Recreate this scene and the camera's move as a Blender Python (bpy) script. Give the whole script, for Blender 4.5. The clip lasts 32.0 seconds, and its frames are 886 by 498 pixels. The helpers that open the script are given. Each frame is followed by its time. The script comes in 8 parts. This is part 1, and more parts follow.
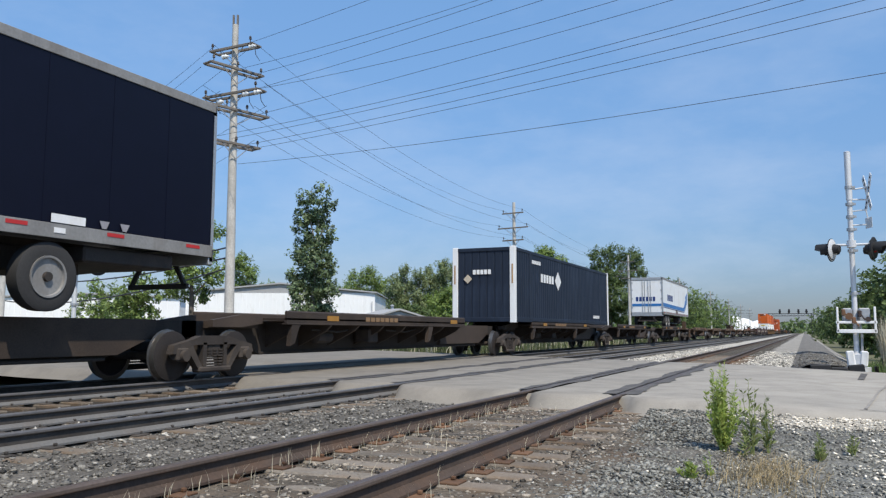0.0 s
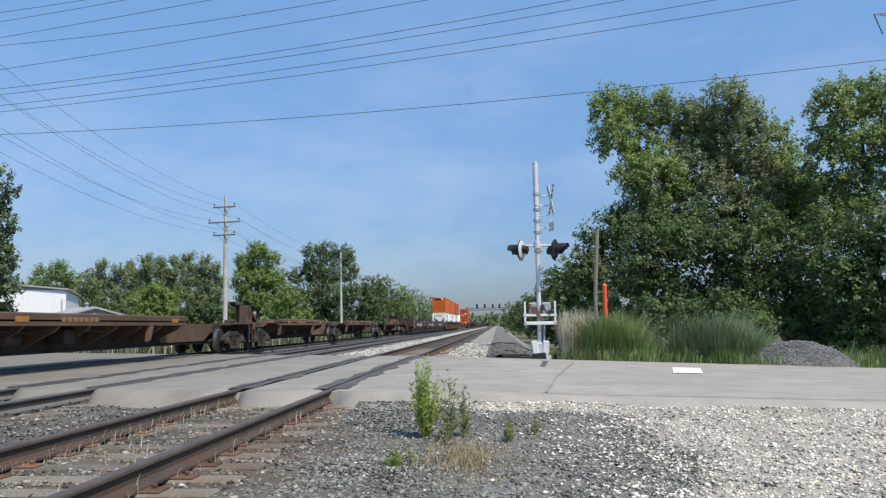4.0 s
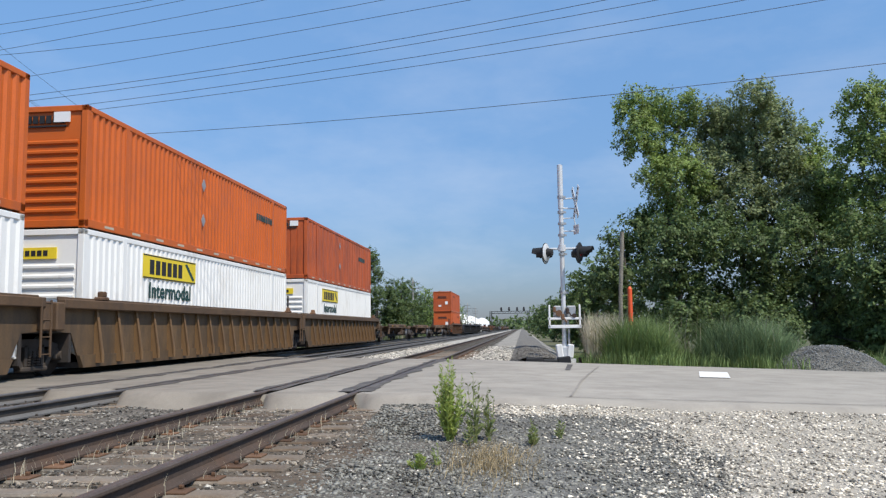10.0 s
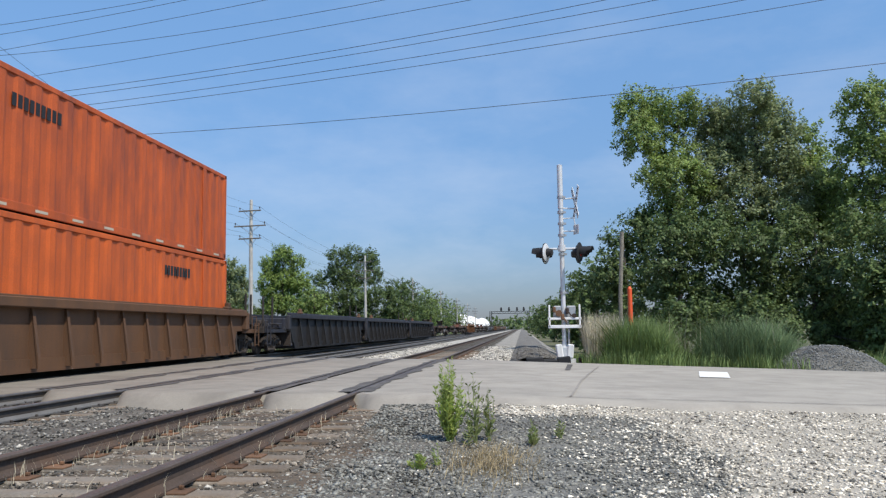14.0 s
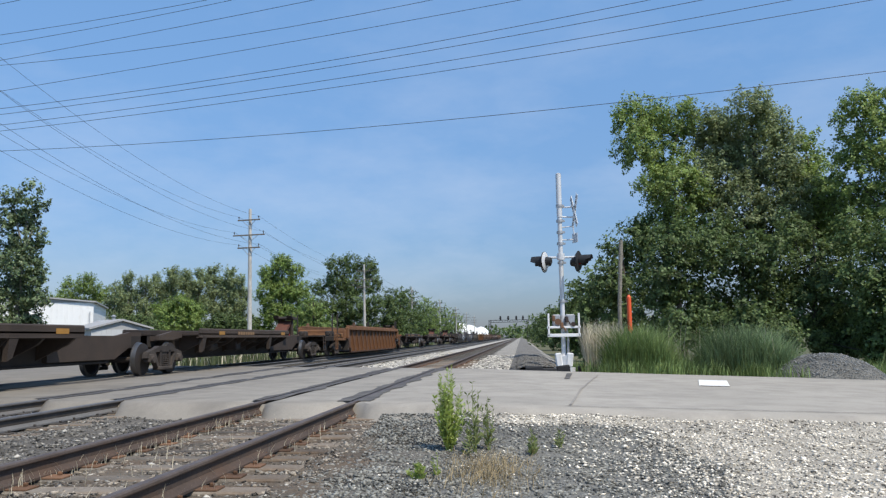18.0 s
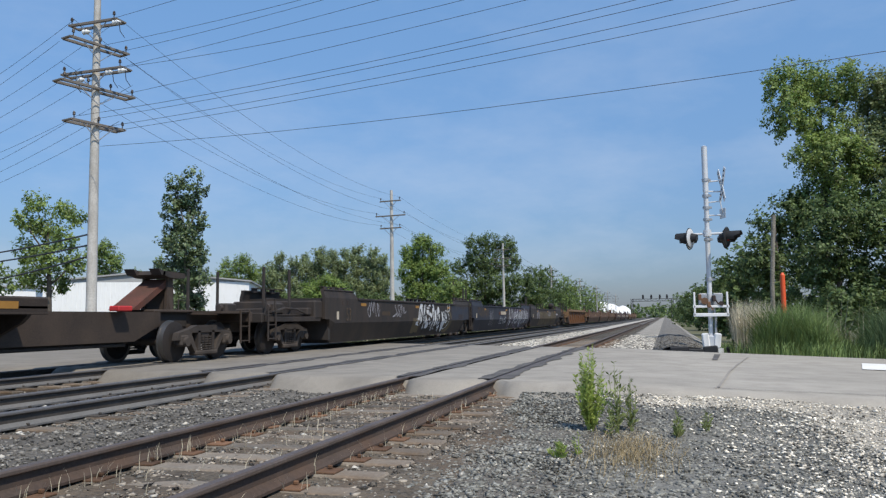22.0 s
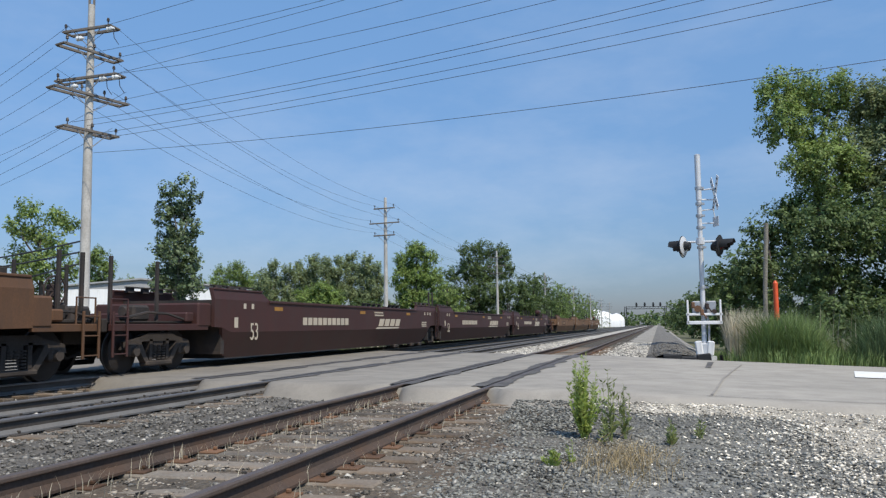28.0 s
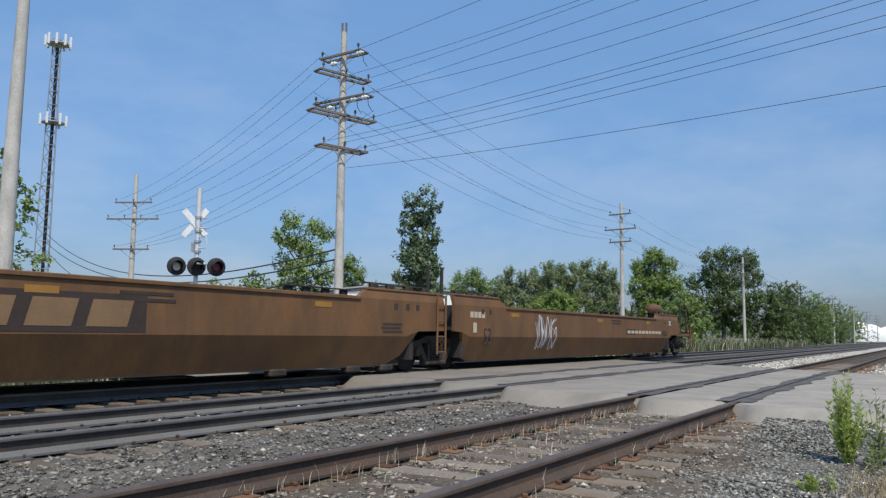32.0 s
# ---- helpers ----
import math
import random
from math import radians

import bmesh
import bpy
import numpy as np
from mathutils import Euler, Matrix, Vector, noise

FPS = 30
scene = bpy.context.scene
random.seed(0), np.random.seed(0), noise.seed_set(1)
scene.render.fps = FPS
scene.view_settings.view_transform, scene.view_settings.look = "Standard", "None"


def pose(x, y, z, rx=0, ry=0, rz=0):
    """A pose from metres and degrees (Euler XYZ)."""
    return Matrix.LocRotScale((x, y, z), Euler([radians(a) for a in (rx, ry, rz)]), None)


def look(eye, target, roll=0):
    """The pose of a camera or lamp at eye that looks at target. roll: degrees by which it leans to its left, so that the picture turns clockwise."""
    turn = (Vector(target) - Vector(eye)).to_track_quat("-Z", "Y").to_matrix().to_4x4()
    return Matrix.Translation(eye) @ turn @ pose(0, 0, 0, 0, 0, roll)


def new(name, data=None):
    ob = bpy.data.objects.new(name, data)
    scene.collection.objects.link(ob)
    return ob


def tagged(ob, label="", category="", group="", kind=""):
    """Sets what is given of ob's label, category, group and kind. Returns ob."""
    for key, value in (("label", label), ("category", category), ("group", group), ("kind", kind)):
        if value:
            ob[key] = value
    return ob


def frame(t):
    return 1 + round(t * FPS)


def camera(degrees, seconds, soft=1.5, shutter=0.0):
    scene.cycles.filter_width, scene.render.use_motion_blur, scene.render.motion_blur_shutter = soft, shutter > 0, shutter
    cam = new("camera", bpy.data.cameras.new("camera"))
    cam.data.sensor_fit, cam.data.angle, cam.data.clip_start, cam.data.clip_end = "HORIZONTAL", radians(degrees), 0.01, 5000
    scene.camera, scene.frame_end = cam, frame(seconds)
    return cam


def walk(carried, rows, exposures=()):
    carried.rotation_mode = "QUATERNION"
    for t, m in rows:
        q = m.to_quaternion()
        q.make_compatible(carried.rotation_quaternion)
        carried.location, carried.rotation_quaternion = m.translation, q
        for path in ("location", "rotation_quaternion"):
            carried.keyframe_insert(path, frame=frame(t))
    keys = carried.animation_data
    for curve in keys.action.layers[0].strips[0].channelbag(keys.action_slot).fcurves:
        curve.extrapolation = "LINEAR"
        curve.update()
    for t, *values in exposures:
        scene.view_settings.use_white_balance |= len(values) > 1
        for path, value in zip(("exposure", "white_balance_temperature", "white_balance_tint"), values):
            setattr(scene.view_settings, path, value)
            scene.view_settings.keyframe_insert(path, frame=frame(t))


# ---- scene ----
cam = camera(58.2, 32.0, soft=1.3)
EYE = 0.93  # lens above the rail heads


def view(yaw, pitch, roll):
    return pose(0, 0, EYE, 90 + pitch, 0, yaw) @ pose(0, 0, 0, 0, 0, roll)


PATH = [
    (0.0, view(24.33, 5.88, 0.14)),
    (0.5, view(16.12, 5.89, -0.57)),
    (1.0, view(8.04, 5.43, -0.73)),
    (1.5, view(1.61, 4.86, -1.09)),
    (2.0, view(2.42, 4.78, -1.20)),
    (2.5, view(2.99, 4.79, -1.09)),
    (3.0, view(3.51, 4.99, -0.98)),
    (3.5, view(3.55, 5.31, -0.94)),
    (4.0, view(3.82, 5.48, -0.92)),
    (4.5, view(3.98, 5.57, -0.89)),
    (6.5, view(4.93, 5.74, -0.86)),
    (7.0, view(5.13, 5.74, -0.86)),
    (7.5, view(5.24, 5.73, -0.91)),
    (8.0, view(5.34, 5.74, -0.86)),
    (8.5, view(5.39, 5.73, -0.85)),
    (9.0, view(5.49, 5.73, -0.76)),
    (9.5, view(5.53, 5.73, -0.73)),
    (10.0, view(5.56, 5.73, -0.77)),
    (10.5, view(5.60, 5.73, -0.73)),
    (11.0, view(5.61, 5.73, -0.76)),
    (11.5, view(5.57, 5.72, -0.79)),
    (12.0, view(5.55, 5.72, -0.78)),
    (12.5, view(5.51, 5.73, -0.82)),
    (13.0, view(5.50, 5.72, -0.80)),
    (13.5, view(5.50, 5.74, -0.88)),
    (14.0, view(5.55, 5.74, -0.82)),
    (14.5, view(5.57, 5.77, -0.87)),
    (16.5, view(5.49, 5.76, -1.00)),
    (17.0, view(5.46, 5.79, -0.98)),
    (17.5, view(5.47, 5.80, -0.97)),
    (18.0, view(5.47, 6.37, -0.93)),
    (18.5, view(5.27, 12.57, -0.83)),
    (19.0, view(5.24, 14.82, -0.65)),
    (19.5, view(12.51, 10.65, 0.11)),
    (20.0, view(14.83, 7.12, -0.42)),
    (20.5, view(15.78, 6.03, -0.36)),
    (21.0, view(15.70, 5.52, -0.39)),
    (21.5, view(15.57, 5.18, -0.53)),
    (22.0, view(15.49, 4.97, -0.58)),
    (22.5, view(15.38, 4.85, -0.55)),
    (23.0, view(15.54, 4.90, -0.64)),
    (23.5, view(15.82, 5.02, -0.41)),
    (24.0, view(15.80, 5.17, -0.43)),
    (24.5, view(15.82, 5.16, -0.57)),
    (25.0, view(15.97, 5.20, -0.47)),
    (25.5, view(15.81, 5.21, -0.51)),
    (27.5, view(15.17, 5.50, -0.55)),
    (28.0, view(15.04, 5.50, -0.51)),
    (28.5, view(14.90, 5.47, -0.37)),
    (29.0, view(14.75, 5.47, -0.49)),
    (29.5, view(14.80, 5.39, -0.48)),
    (30.0, view(14.72, 5.36, -0.37)),
    (30.5, view(14.74, 5.36, -0.41)),
    (31.0, view(15.20, 5.35, -0.51)),
    (31.5, view(18.29, 5.63, -0.23)),
    (32.0, view(31.90, 5.94, 0.90)),
]
walk(cam, PATH, ((0.0, 0.05), (17.5, 0.05), (19.5, -0.15), (20.4, -0.28), (21.3, -0.16), (22.5, -0.06), (31.0, -0.06), (32.0, -0.12)))

# ---- world and sun ----
SUN = Vector((0.50, -0.46, 1.0)).normalized()
world = bpy.data.worlds.new("summer_sky")
scene.world = world
world.use_nodes = True
wn, wl = world.node_tree.nodes, world.node_tree.links
wn.clear()
w_out = wn.new("ShaderNodeOutputWorld")
w_bg = wn.new("ShaderNodeBackground")
w_sky = wn.new("ShaderNodeTexSky")
w_sky.sky_type = "NISHITA"
w_sky.sun_disc = False
w_sky.sun_elevation = math.asin(SUN.z)
w_sky.sun_rotation = math.atan2(SUN.x, SUN.y)
w_sky.air_density, w_sky.dust_density, w_sky.ozone_density = 1.0, 0.4, 2.6
w_bg.inputs["Strength"].default_value = 0.13
w_tc = wn.new("ShaderNodeTexCoord")
w_map = wn.new("ShaderNodeMapping")
w_map.inputs["Scale"].default_value = (1.3, 1.3, 3.4)
w_map.inputs["Rotation"].default_value = (0.1, 0.05, 0.6)
w_noise = wn.new("ShaderNodeTexNoise")
w_noise.inputs["Scale"].default_value = 1.5
w_noise.inputs["Detail"].default_value = 7.0
w_noise.inputs["Roughness"].default_value = 0.62
w_ramp = wn.new("ShaderNodeValToRGB")
w_ramp.color_ramp.elements[0].position, w_ramp.color_ramp.elements[0].color = 0.47, (0, 0, 0, 1)
w_ramp.color_ramp.elements[1].position, w_ramp.color_ramp.elements[1].color = 0.84, (0.50, 0.50, 0.50, 1)
w_mix = wn.new("ShaderNodeMixRGB")
w_mix.inputs["Color2"].default_value = (6.2, 6.6, 7.4, 1)
wl.new(w_tc.outputs["Generated"], w_map.inputs["Vector"])
wl.new(w_map.outputs["Vector"], w_noise.inputs["Vector"])
wl.new(w_noise.outputs["Fac"], w_ramp.inputs["Fac"])
w_thin = wn.new("ShaderNodeMapRange")  # the veil thins out overhead
w_thin.inputs["From Min"].default_value, w_thin.inputs["From Max"].default_value = 0.05, 0.45
w_thin.inputs["To Min"].default_value, w_thin.inputs["To Max"].default_value = 1.0, 0.30
w_veil = wn.new("ShaderNodeMath")
w_veil.operation = "MULTIPLY"
wl.new(w_ramp.outputs["Color"], w_veil.inputs[0])
wl.new(w_thin.outputs["Result"], w_veil.inputs[1])
wl.new(w_veil.outputs[0], w_mix.inputs["Fac"])
w_tint = wn.new("ShaderNodeMixRGB")
w_tint.blend_type = "MULTIPLY"
w_tint.inputs["Fac"].default_value = 1.0
w_sep = wn.new("ShaderNodeSeparateXYZ")
wl.new(w_tc.outputs["Generated"], w_sep.inputs["Vector"])
w_grade = wn.new("ShaderNodeValToRGB")  # haze near the horizon, clearer blue overhead
w_grade.color_ramp.elements[0].position, w_grade.color_ramp.elements[0].color = 0.0, (0.32, 0.362, 0.54, 1)
w_grade.color_ramp.elements[1].position, w_grade.color_ramp.elements[1].color = 0.42, (1.16, 1.40, 1.50, 1)
w_low = w_grade.color_ramp.elements.new(0.10)
w_low.color = (0.564, 0.647, 0.80, 1)
wl.new(w_sep.outputs["Z"], w_grade.inputs["Fac"])
wl.new(w_sep.outputs["Z"], w_thin.inputs["Value"])
wl.new(w_grade.outputs["Color"], w_tint.inputs["Color2"])
wl.new(w_sky.outputs["Color"], w_tint.inputs["Color1"])
wl.new(w_tint.outputs["Color"], w_mix.inputs["Color1"])
wl.new(w_mix.outputs["Color"], w_bg.inputs["Color"])
wl.new(w_bg.outputs["Background"], w_out.inputs["Surface"])

sun_data = bpy.data.lights.new("sun", "SUN")
sun_data.energy, sun_data.angle, sun_data.color = 4.4, radians(0.55), (1.0, 0.925, 0.80)
sun = new("sun", sun_data)
sun.matrix_world = look(SUN * 100, (0, 0, 0))


# ---- materials ----
def mat(name, col, rough=0.7, metal=0.0, var=0.22, scale=2.5, fine=40.0, bump=0.15, dirt=None, amount=0.0,
        streak=False, per_object=0.0, island=0.0, through_light=0.0, spec=0.4, depth=0.01):
    """A surface with broad and fine variation, optional stains of a second colour, and fine relief."""
    m = bpy.data.materials.new(name)
    m.use_nodes = True
    n, l = m.node_tree.nodes, m.node_tree.links
    n.clear()
    out = n.new("ShaderNodeOutputMaterial")
    bs = n.new("ShaderNodeBsdfPrincipled")
    bs.inputs["Roughness"].default_value = rough
    bs.inputs["Metallic"].default_value = metal
    bs.inputs["Specular IOR Level"].default_value = spec
    tc = n.new("ShaderNodeTexCoord")
    big = n.new("ShaderNodeTexNoise")
    big.inputs["Scale"].default_value, big.inputs["Detail"].default_value = scale, 4.0
    small = n.new("ShaderNodeTexNoise")
    small.inputs["Scale"].default_value, small.inputs["Detail"].default_value = fine, 3.0
    l.new(tc.outputs["Object"], big.inputs["Vector"])
    l.new(tc.outputs["Object"], small.inputs["Vector"])
    add = n.new("ShaderNodeMath")
    add.operation = "ADD"
    l.new(big.outputs["Fac"], add.inputs[0])
    l.new(small.outputs["Fac"], add.inputs[1])
    last = add.outputs[0]
    for kind, k in (("o", per_object), ("i", island)):
        if k:
            info = n.new("ShaderNodeObjectInfo" if kind == "o" else "ShaderNodeNewGeometry")
            ma = n.new("ShaderNodeMath")
            ma.operation = "MULTIPLY_ADD"
            l.new(info.outputs["Random" if kind == "o" else "Random Per Island"], ma.inputs[0])
            ma.inputs[1].default_value = 2 * k
            l.new(last, ma.inputs[2])
            off = n.new("ShaderNodeMath")
            off.operation = "SUBTRACT"
            l.new(ma.outputs[0], off.inputs[0])
            off.inputs[1].default_value = k
            last = off.outputs[0]
    rng = n.new("ShaderNodeMapRange")
    rng.inputs["From Min"].default_value, rng.inputs["From Max"].default_value = 0.55, 1.45
    rng.inputs["To Min"].default_value, rng.inputs["To Max"].default_value = 1 - var, 1 + var
    rng.clamp = False
    l.new(last, rng.inputs["Value"])
    mul = n.new("ShaderNodeVectorMath")
    mul.operation = "SCALE"
    mul.inputs[0].default_value = col[:3]
    l.new(rng.outputs["Result"], mul.inputs["Scale"])
    colour = mul.outputs["Vector"]
    if dirt:
        mp = n.new("ShaderNodeMapping")
        mp.inputs["Scale"].default_value = (1.0, 1.0, 0.33) if streak else (0.9, 0.9, 0.9)
        dn = n.new("ShaderNodeTexNoise")
        dn.inputs["Scale"].default_value, dn.inputs["Detail"].default_value = (2.0 if streak else 1.6), (4.0 if streak else 6.0)
        dn.inputs["Roughness"].default_value = 0.65
        l.new(tc.outputs["Object"], mp.inputs["Vector"])
        l.new(mp.outputs["Vector"], dn.inputs["Vector"])
        dr = n.new("ShaderNodeMapRange")
        dr.inputs["From Min"].default_value, dr.inputs["From Max"].default_value = 0.58 - 0.35 * amount, 0.86 - 0.2 * amount
        dr.inputs["To Max"].default_value = min(1.0, 0.5 + amount)
        l.new(dn.outputs["Fac"], dr.inputs["Value"])
        mx = n.new("ShaderNodeMixRGB")
        mx.inputs["Color2"].default_value = (*dirt[:3], 1)
        l.new(dr.outputs["Result"], mx.inputs["Fac"])
        l.new(colour, mx.inputs["Color1"])
        colour = mx.outputs["Color"]
    l.new(colour, bs.inputs["Base Color"])
    if bump:
        bp = n.new("ShaderNodeBump")
        bp.inputs["Strength"].default_value, bp.inputs["Distance"].default_value = bump, depth
        l.new(small.outputs["Fac"], bp.inputs["Height"])
        l.new(bp.outputs["Normal"], bs.inputs["Normal"])
    shader = bs.outputs["BSDF"]
    if through_light:
        tr = n.new("ShaderNodeBsdfTranslucent")
        l.new(colour, tr.inputs["Color"])
        ms = n.new("ShaderNodeMixShader")
        ms.inputs["Fac"].default_value = through_light
        l.new(shader, ms.inputs[1])
        l.new(tr.outputs["BSDF"], ms.inputs[2])
        shader = ms.outputs["Shader"]
    l.new(shader, out.inputs["Surface"])
    return m


RUST = (0.14, 0.06, 0.03)
M = {
    "soil": mat("soil", (0.105, 0.105, 0.05), 0.95, scale=0.12, fine=3.0, var=0.5, bump=0.6, depth=0.05, dirt=(0.15, 0.125, 0.075), amount=0.35),
    "asphalt": mat("worn_asphalt", (0.355, 0.326, 0.28), 0.9, scale=0.45, fine=60, var=0.2, bump=0.35, depth=0.008, dirt=(0.23, 0.21, 0.182), amount=0.42),
    "tar": mat("tar", (0.085, 0.078, 0.072), 0.85, bump=0.3, var=0.4, scale=2.0, dirt=(0.17, 0.158, 0.145), amount=0.35),
    "crack": mat("filled_crack", (0.28, 0.258, 0.228), 0.9, var=0.3, bump=0.2),
    "road_paint": mat("road_paint", (0.78, 0.77, 0.73), 0.7, var=0.1, fine=30, dirt=(0.4, 0.38, 0.35), amount=0.15),
    "ballast_bed": mat("ballast_bed", (0.12, 0.108, 0.092), 0.95, scale=1.5, fine=26, var=0.6, bump=1.0, depth=0.04),
    "gravel_bed": mat("gravel_bed", (0.155, 0.15, 0.135), 0.95, scale=1.2, fine=24, var=0.6, bump=1.0, depth=0.04),
    "lime_bed": mat("limestone_bed", (0.40, 0.362, 0.30), 0.95, scale=0.9, fine=34, var=0.55, bump=1.0, depth=0.03, dirt=(0.27, 0.25, 0.215), amount=0.3),
    "stone": mat("ballast_stone", (0.17, 0.158, 0.138), 0.9, var=0.65, island=0.55, fine=60, bump=0.3),
    "stone_dark": mat("dark_stone", (0.205, 0.20, 0.176), 0.9, var=0.55, island=0.5, fine=60, bump=0.3),
    "stone_heap": mat("grey_heap_stone", (0.235, 0.24, 0.235), 0.9, var=0.36, island=0.5, fine=60, bump=0.3),
    "stone_white": mat("limestone", (0.60, 0.545, 0.455), 0.9, var=0.72, island=0.5, fine=60, bump=0.3),
    "verge": mat("verge_grit", (0.20, 0.185, 0.145), 0.95, scale=0.8, fine=22, var=0.5, bump=1.0, depth=0.03, dirt=(0.10, 0.12, 0.05), amount=0.5),
    "rail": mat("rail_side", (0.066, 0.047, 0.037), 0.85, metal=0.0, var=0.4, dirt=(0.115, 0.064, 0.038), amount=0.32),
    "rail_main": mat("main_rail_side", (0.062, 0.053, 0.046), 0.7, metal=0.3, var=0.3, dirt=(0.13, 0.12, 0.11), amount=0.3),
    "rail_foot": mat("dusty_rail_foot", (0.13, 0.127, 0.123), 0.85, var=0.25, dirt=(0.15, 0.12, 0.10), amount=0.2),
    "plate_dark": mat("grimy_tie_plate", (0.07, 0.06, 0.052), 0.9, var=0.4, per_object=0.25, bump=0.4),
    "rail_head": mat("rail_head", (0.20, 0.185, 0.175), 0.5, metal=0.6, var=0.2, fine=15, bump=0.02),
    "rail_head_dull": mat("rail_head_dull", (0.13, 0.10, 0.083), 0.55, metal=0.3, var=0.3, bump=0.05, dirt=(0.08, 0.056, 0.045), amount=0.3),
    "tie": mat("tie_wood", (0.165, 0.142, 0.115), 0.92, scale=4, fine=35, var=0.5, bump=0.8, per_object=0.45, dirt=(0.17, 0.105, 0.058), amount=0.3),
    "plate": mat("tie_plate", (0.155, 0.082, 0.045), 0.9, var=0.5, per_object=0.5, bump=0.4, dirt=(0.09, 0.06, 0.042), amount=0.4),
    "pole_wood": mat("pole_wood", (0.50, 0.48, 0.44), 0.9, scale=1.0, fine=20, var=0.3, bump=0.6, dirt=(0.22, 0.195, 0.16), amount=0.3, streak=True),
    "arm_wood": mat("crossarm_wood", (0.17, 0.15, 0.13), 0.9, var=0.35, bump=0.5),
    "porcelain": mat("porcelain", (0.7, 0.72, 0.72), 0.3, var=0.1, bump=0),
    "glass_brown": mat("dark_insulator", (0.06, 0.05, 0.045), 0.3, var=0.1, bump=0),
    "wire": mat("wire", (0.035, 0.035, 0.04), 0.6, var=0.1, bump=0),
    "galv": mat("galvanised", (0.42, 0.43, 0.44), 0.5, metal=0.6, var=0.2, fine=18, bump=0.05),
    "alu": mat("painted_aluminium", (0.62, 0.63, 0.64), 0.5, metal=0.2, var=0.12, bump=0.03, dirt=(0.3, 0.28, 0.25), amount=0.12),
    "alu_dirty": mat("dirty_aluminium", (0.27, 0.262, 0.25), 0.55, metal=0.2, var=0.2, fine=20, bump=0.05, dirt=(0.17, 0.15, 0.13), amount=0.4, streak=True),
    "white": mat("white_paint", (0.78, 0.78, 0.77), 0.55, var=0.08, scale=1.0, bump=0.03, dirt=(0.45, 0.40, 0.33), amount=0.12, streak=True),
    "black": mat("black_paint", (0.02, 0.02, 0.021), 0.6, var=0.3, bump=0.05),
    "red_lens": mat("red_lens", (0.22, 0.012, 0.016), 0.2, var=0.1, bump=0),
    "orange_post": mat("orange_plastic", (0.75, 0.11, 0.035), 0.5, var=0.1, bump=0.02),
    "concrete": mat("concrete", (0.48, 0.46, 0.42), 0.9, var=0.2, bump=0.4),
    "leaf": mat("leaf", (0.25, 0.33, 0.105), 0.55, var=0.5, scale=0.35, fine=3, island=0.5, bump=0, through_light=0.48),
    "leaf_mid": mat("leaf_mid", (0.17, 0.235, 0.083), 0.6, var=0.5, scale=0.3, fine=3, island=0.45, bump=0, through_light=0.42),
    "leaf_light": mat("leaf_light", (0.23, 0.315, 0.085), 0.6, var=0.45, scale=0.4, fine=3, island=0.4, bump=0, through_light=0.40),
    "leaf_silver": mat("leaf_silver", (0.245, 0.295, 0.14), 0.6, var=0.45, scale=0.3, fine=3, island=0.45, bump=0, through_light=0.46),
    "leaf_deep": mat("leaf_deep", (0.138, 0.195, 0.07), 0.6, var=0.5, scale=0.3, fine=3, island=0.45, bump=0, through_light=0.42),
    "weed": mat("weed_leaf", (0.40, 0.485, 0.13), 0.6, var=0.4, fine=5, island=0.4, bump=0, through_light=0.5),
    "reed": mat("reed", (0.175, 0.245, 0.08), 0.7, var=0.45, scale=0.6, fine=4, island=0.4, bump=0, through_light=0.25),
    "reed_blue": mat("blue_green_reed", (0.165, 0.235, 0.105), 0.7, var=0.4, scale=0.6, fine=4, island=0.4, bump=0, through_light=0.25),
    "weed_dark": mat("dull_weed_leaf", (0.24, 0.28, 0.10), 0.6, var=0.4, fine=5, island=0.4, bump=0, through_light=0.35),
    "reed_dry": mat("dry_reed", (0.52, 0.47, 0.35), 0.85, var=0.35, scale=0.8, fine=4, island=0.35, bump=0, through_light=0.2),
    "bark": mat("bark", (0.10, 0.085, 0.07), 0.95, fine=25, var=0.4, bump=1.0, depth=0.03),
    "bark_pale": mat("pale_bark", (0.24, 0.22, 0.18), 0.95, fine=25, var=0.4, bump=1.0, depth=0.03),
    "siding_white": mat("white_metal_siding", (0.86, 0.86, 0.85), 0.5, var=0.05, scale=0.6, bump=0.03, dirt=(0.6, 0.58, 0.54), amount=0.12, streak=True),
    "shed_grey": mat("grey_siding", (0.50, 0.51, 0.52), 0.7, var=0.08, bump=0.05),
    "roof_grey": mat("grey_roofing", (0.36, 0.36, 0.36), 0.8, var=0.15, bump=0.2),
    # rolling stock
    "wheel": mat("wheel_steel", (0.035, 0.029, 0.026), 0.7, metal=0.3, var=0.4, bump=0.3),
    "wheel_rim": mat("polished_tread", (0.17, 0.165, 0.16), 0.4, metal=0.8, var=0.2, bump=0),
    "truck_cast": mat("cast_truck", (0.040, 0.032, 0.027), 0.85, var=0.45, bump=0.5, dirt=(0.10, 0.078, 0.06), amount=0.28),
    "car_black": mat("grimy_black_steel", (0.035, 0.03, 0.027), 0.8, var=0.4, bump=0.2, dirt=(0.09, 0.06, 0.045), amount=0.3),
    "spine_brown": mat("spine_brown_paint", (0.122, 0.075, 0.045), 0.75, var=0.45, scale=0.9, bump=0.15, dirt=(0.05, 0.034, 0.025), amount=0.4, per_object=0.3),
    # sooty paint, darkened further to hold the shade below the decks
    "sill_grime_shade": mat("sooty_shaded_sill", (0.030, 0.024, 0.020), 0.85, var=0.4, scale=0.9, bump=0.2, dirt=(0.055, 0.042, 0.033), amount=0.3),
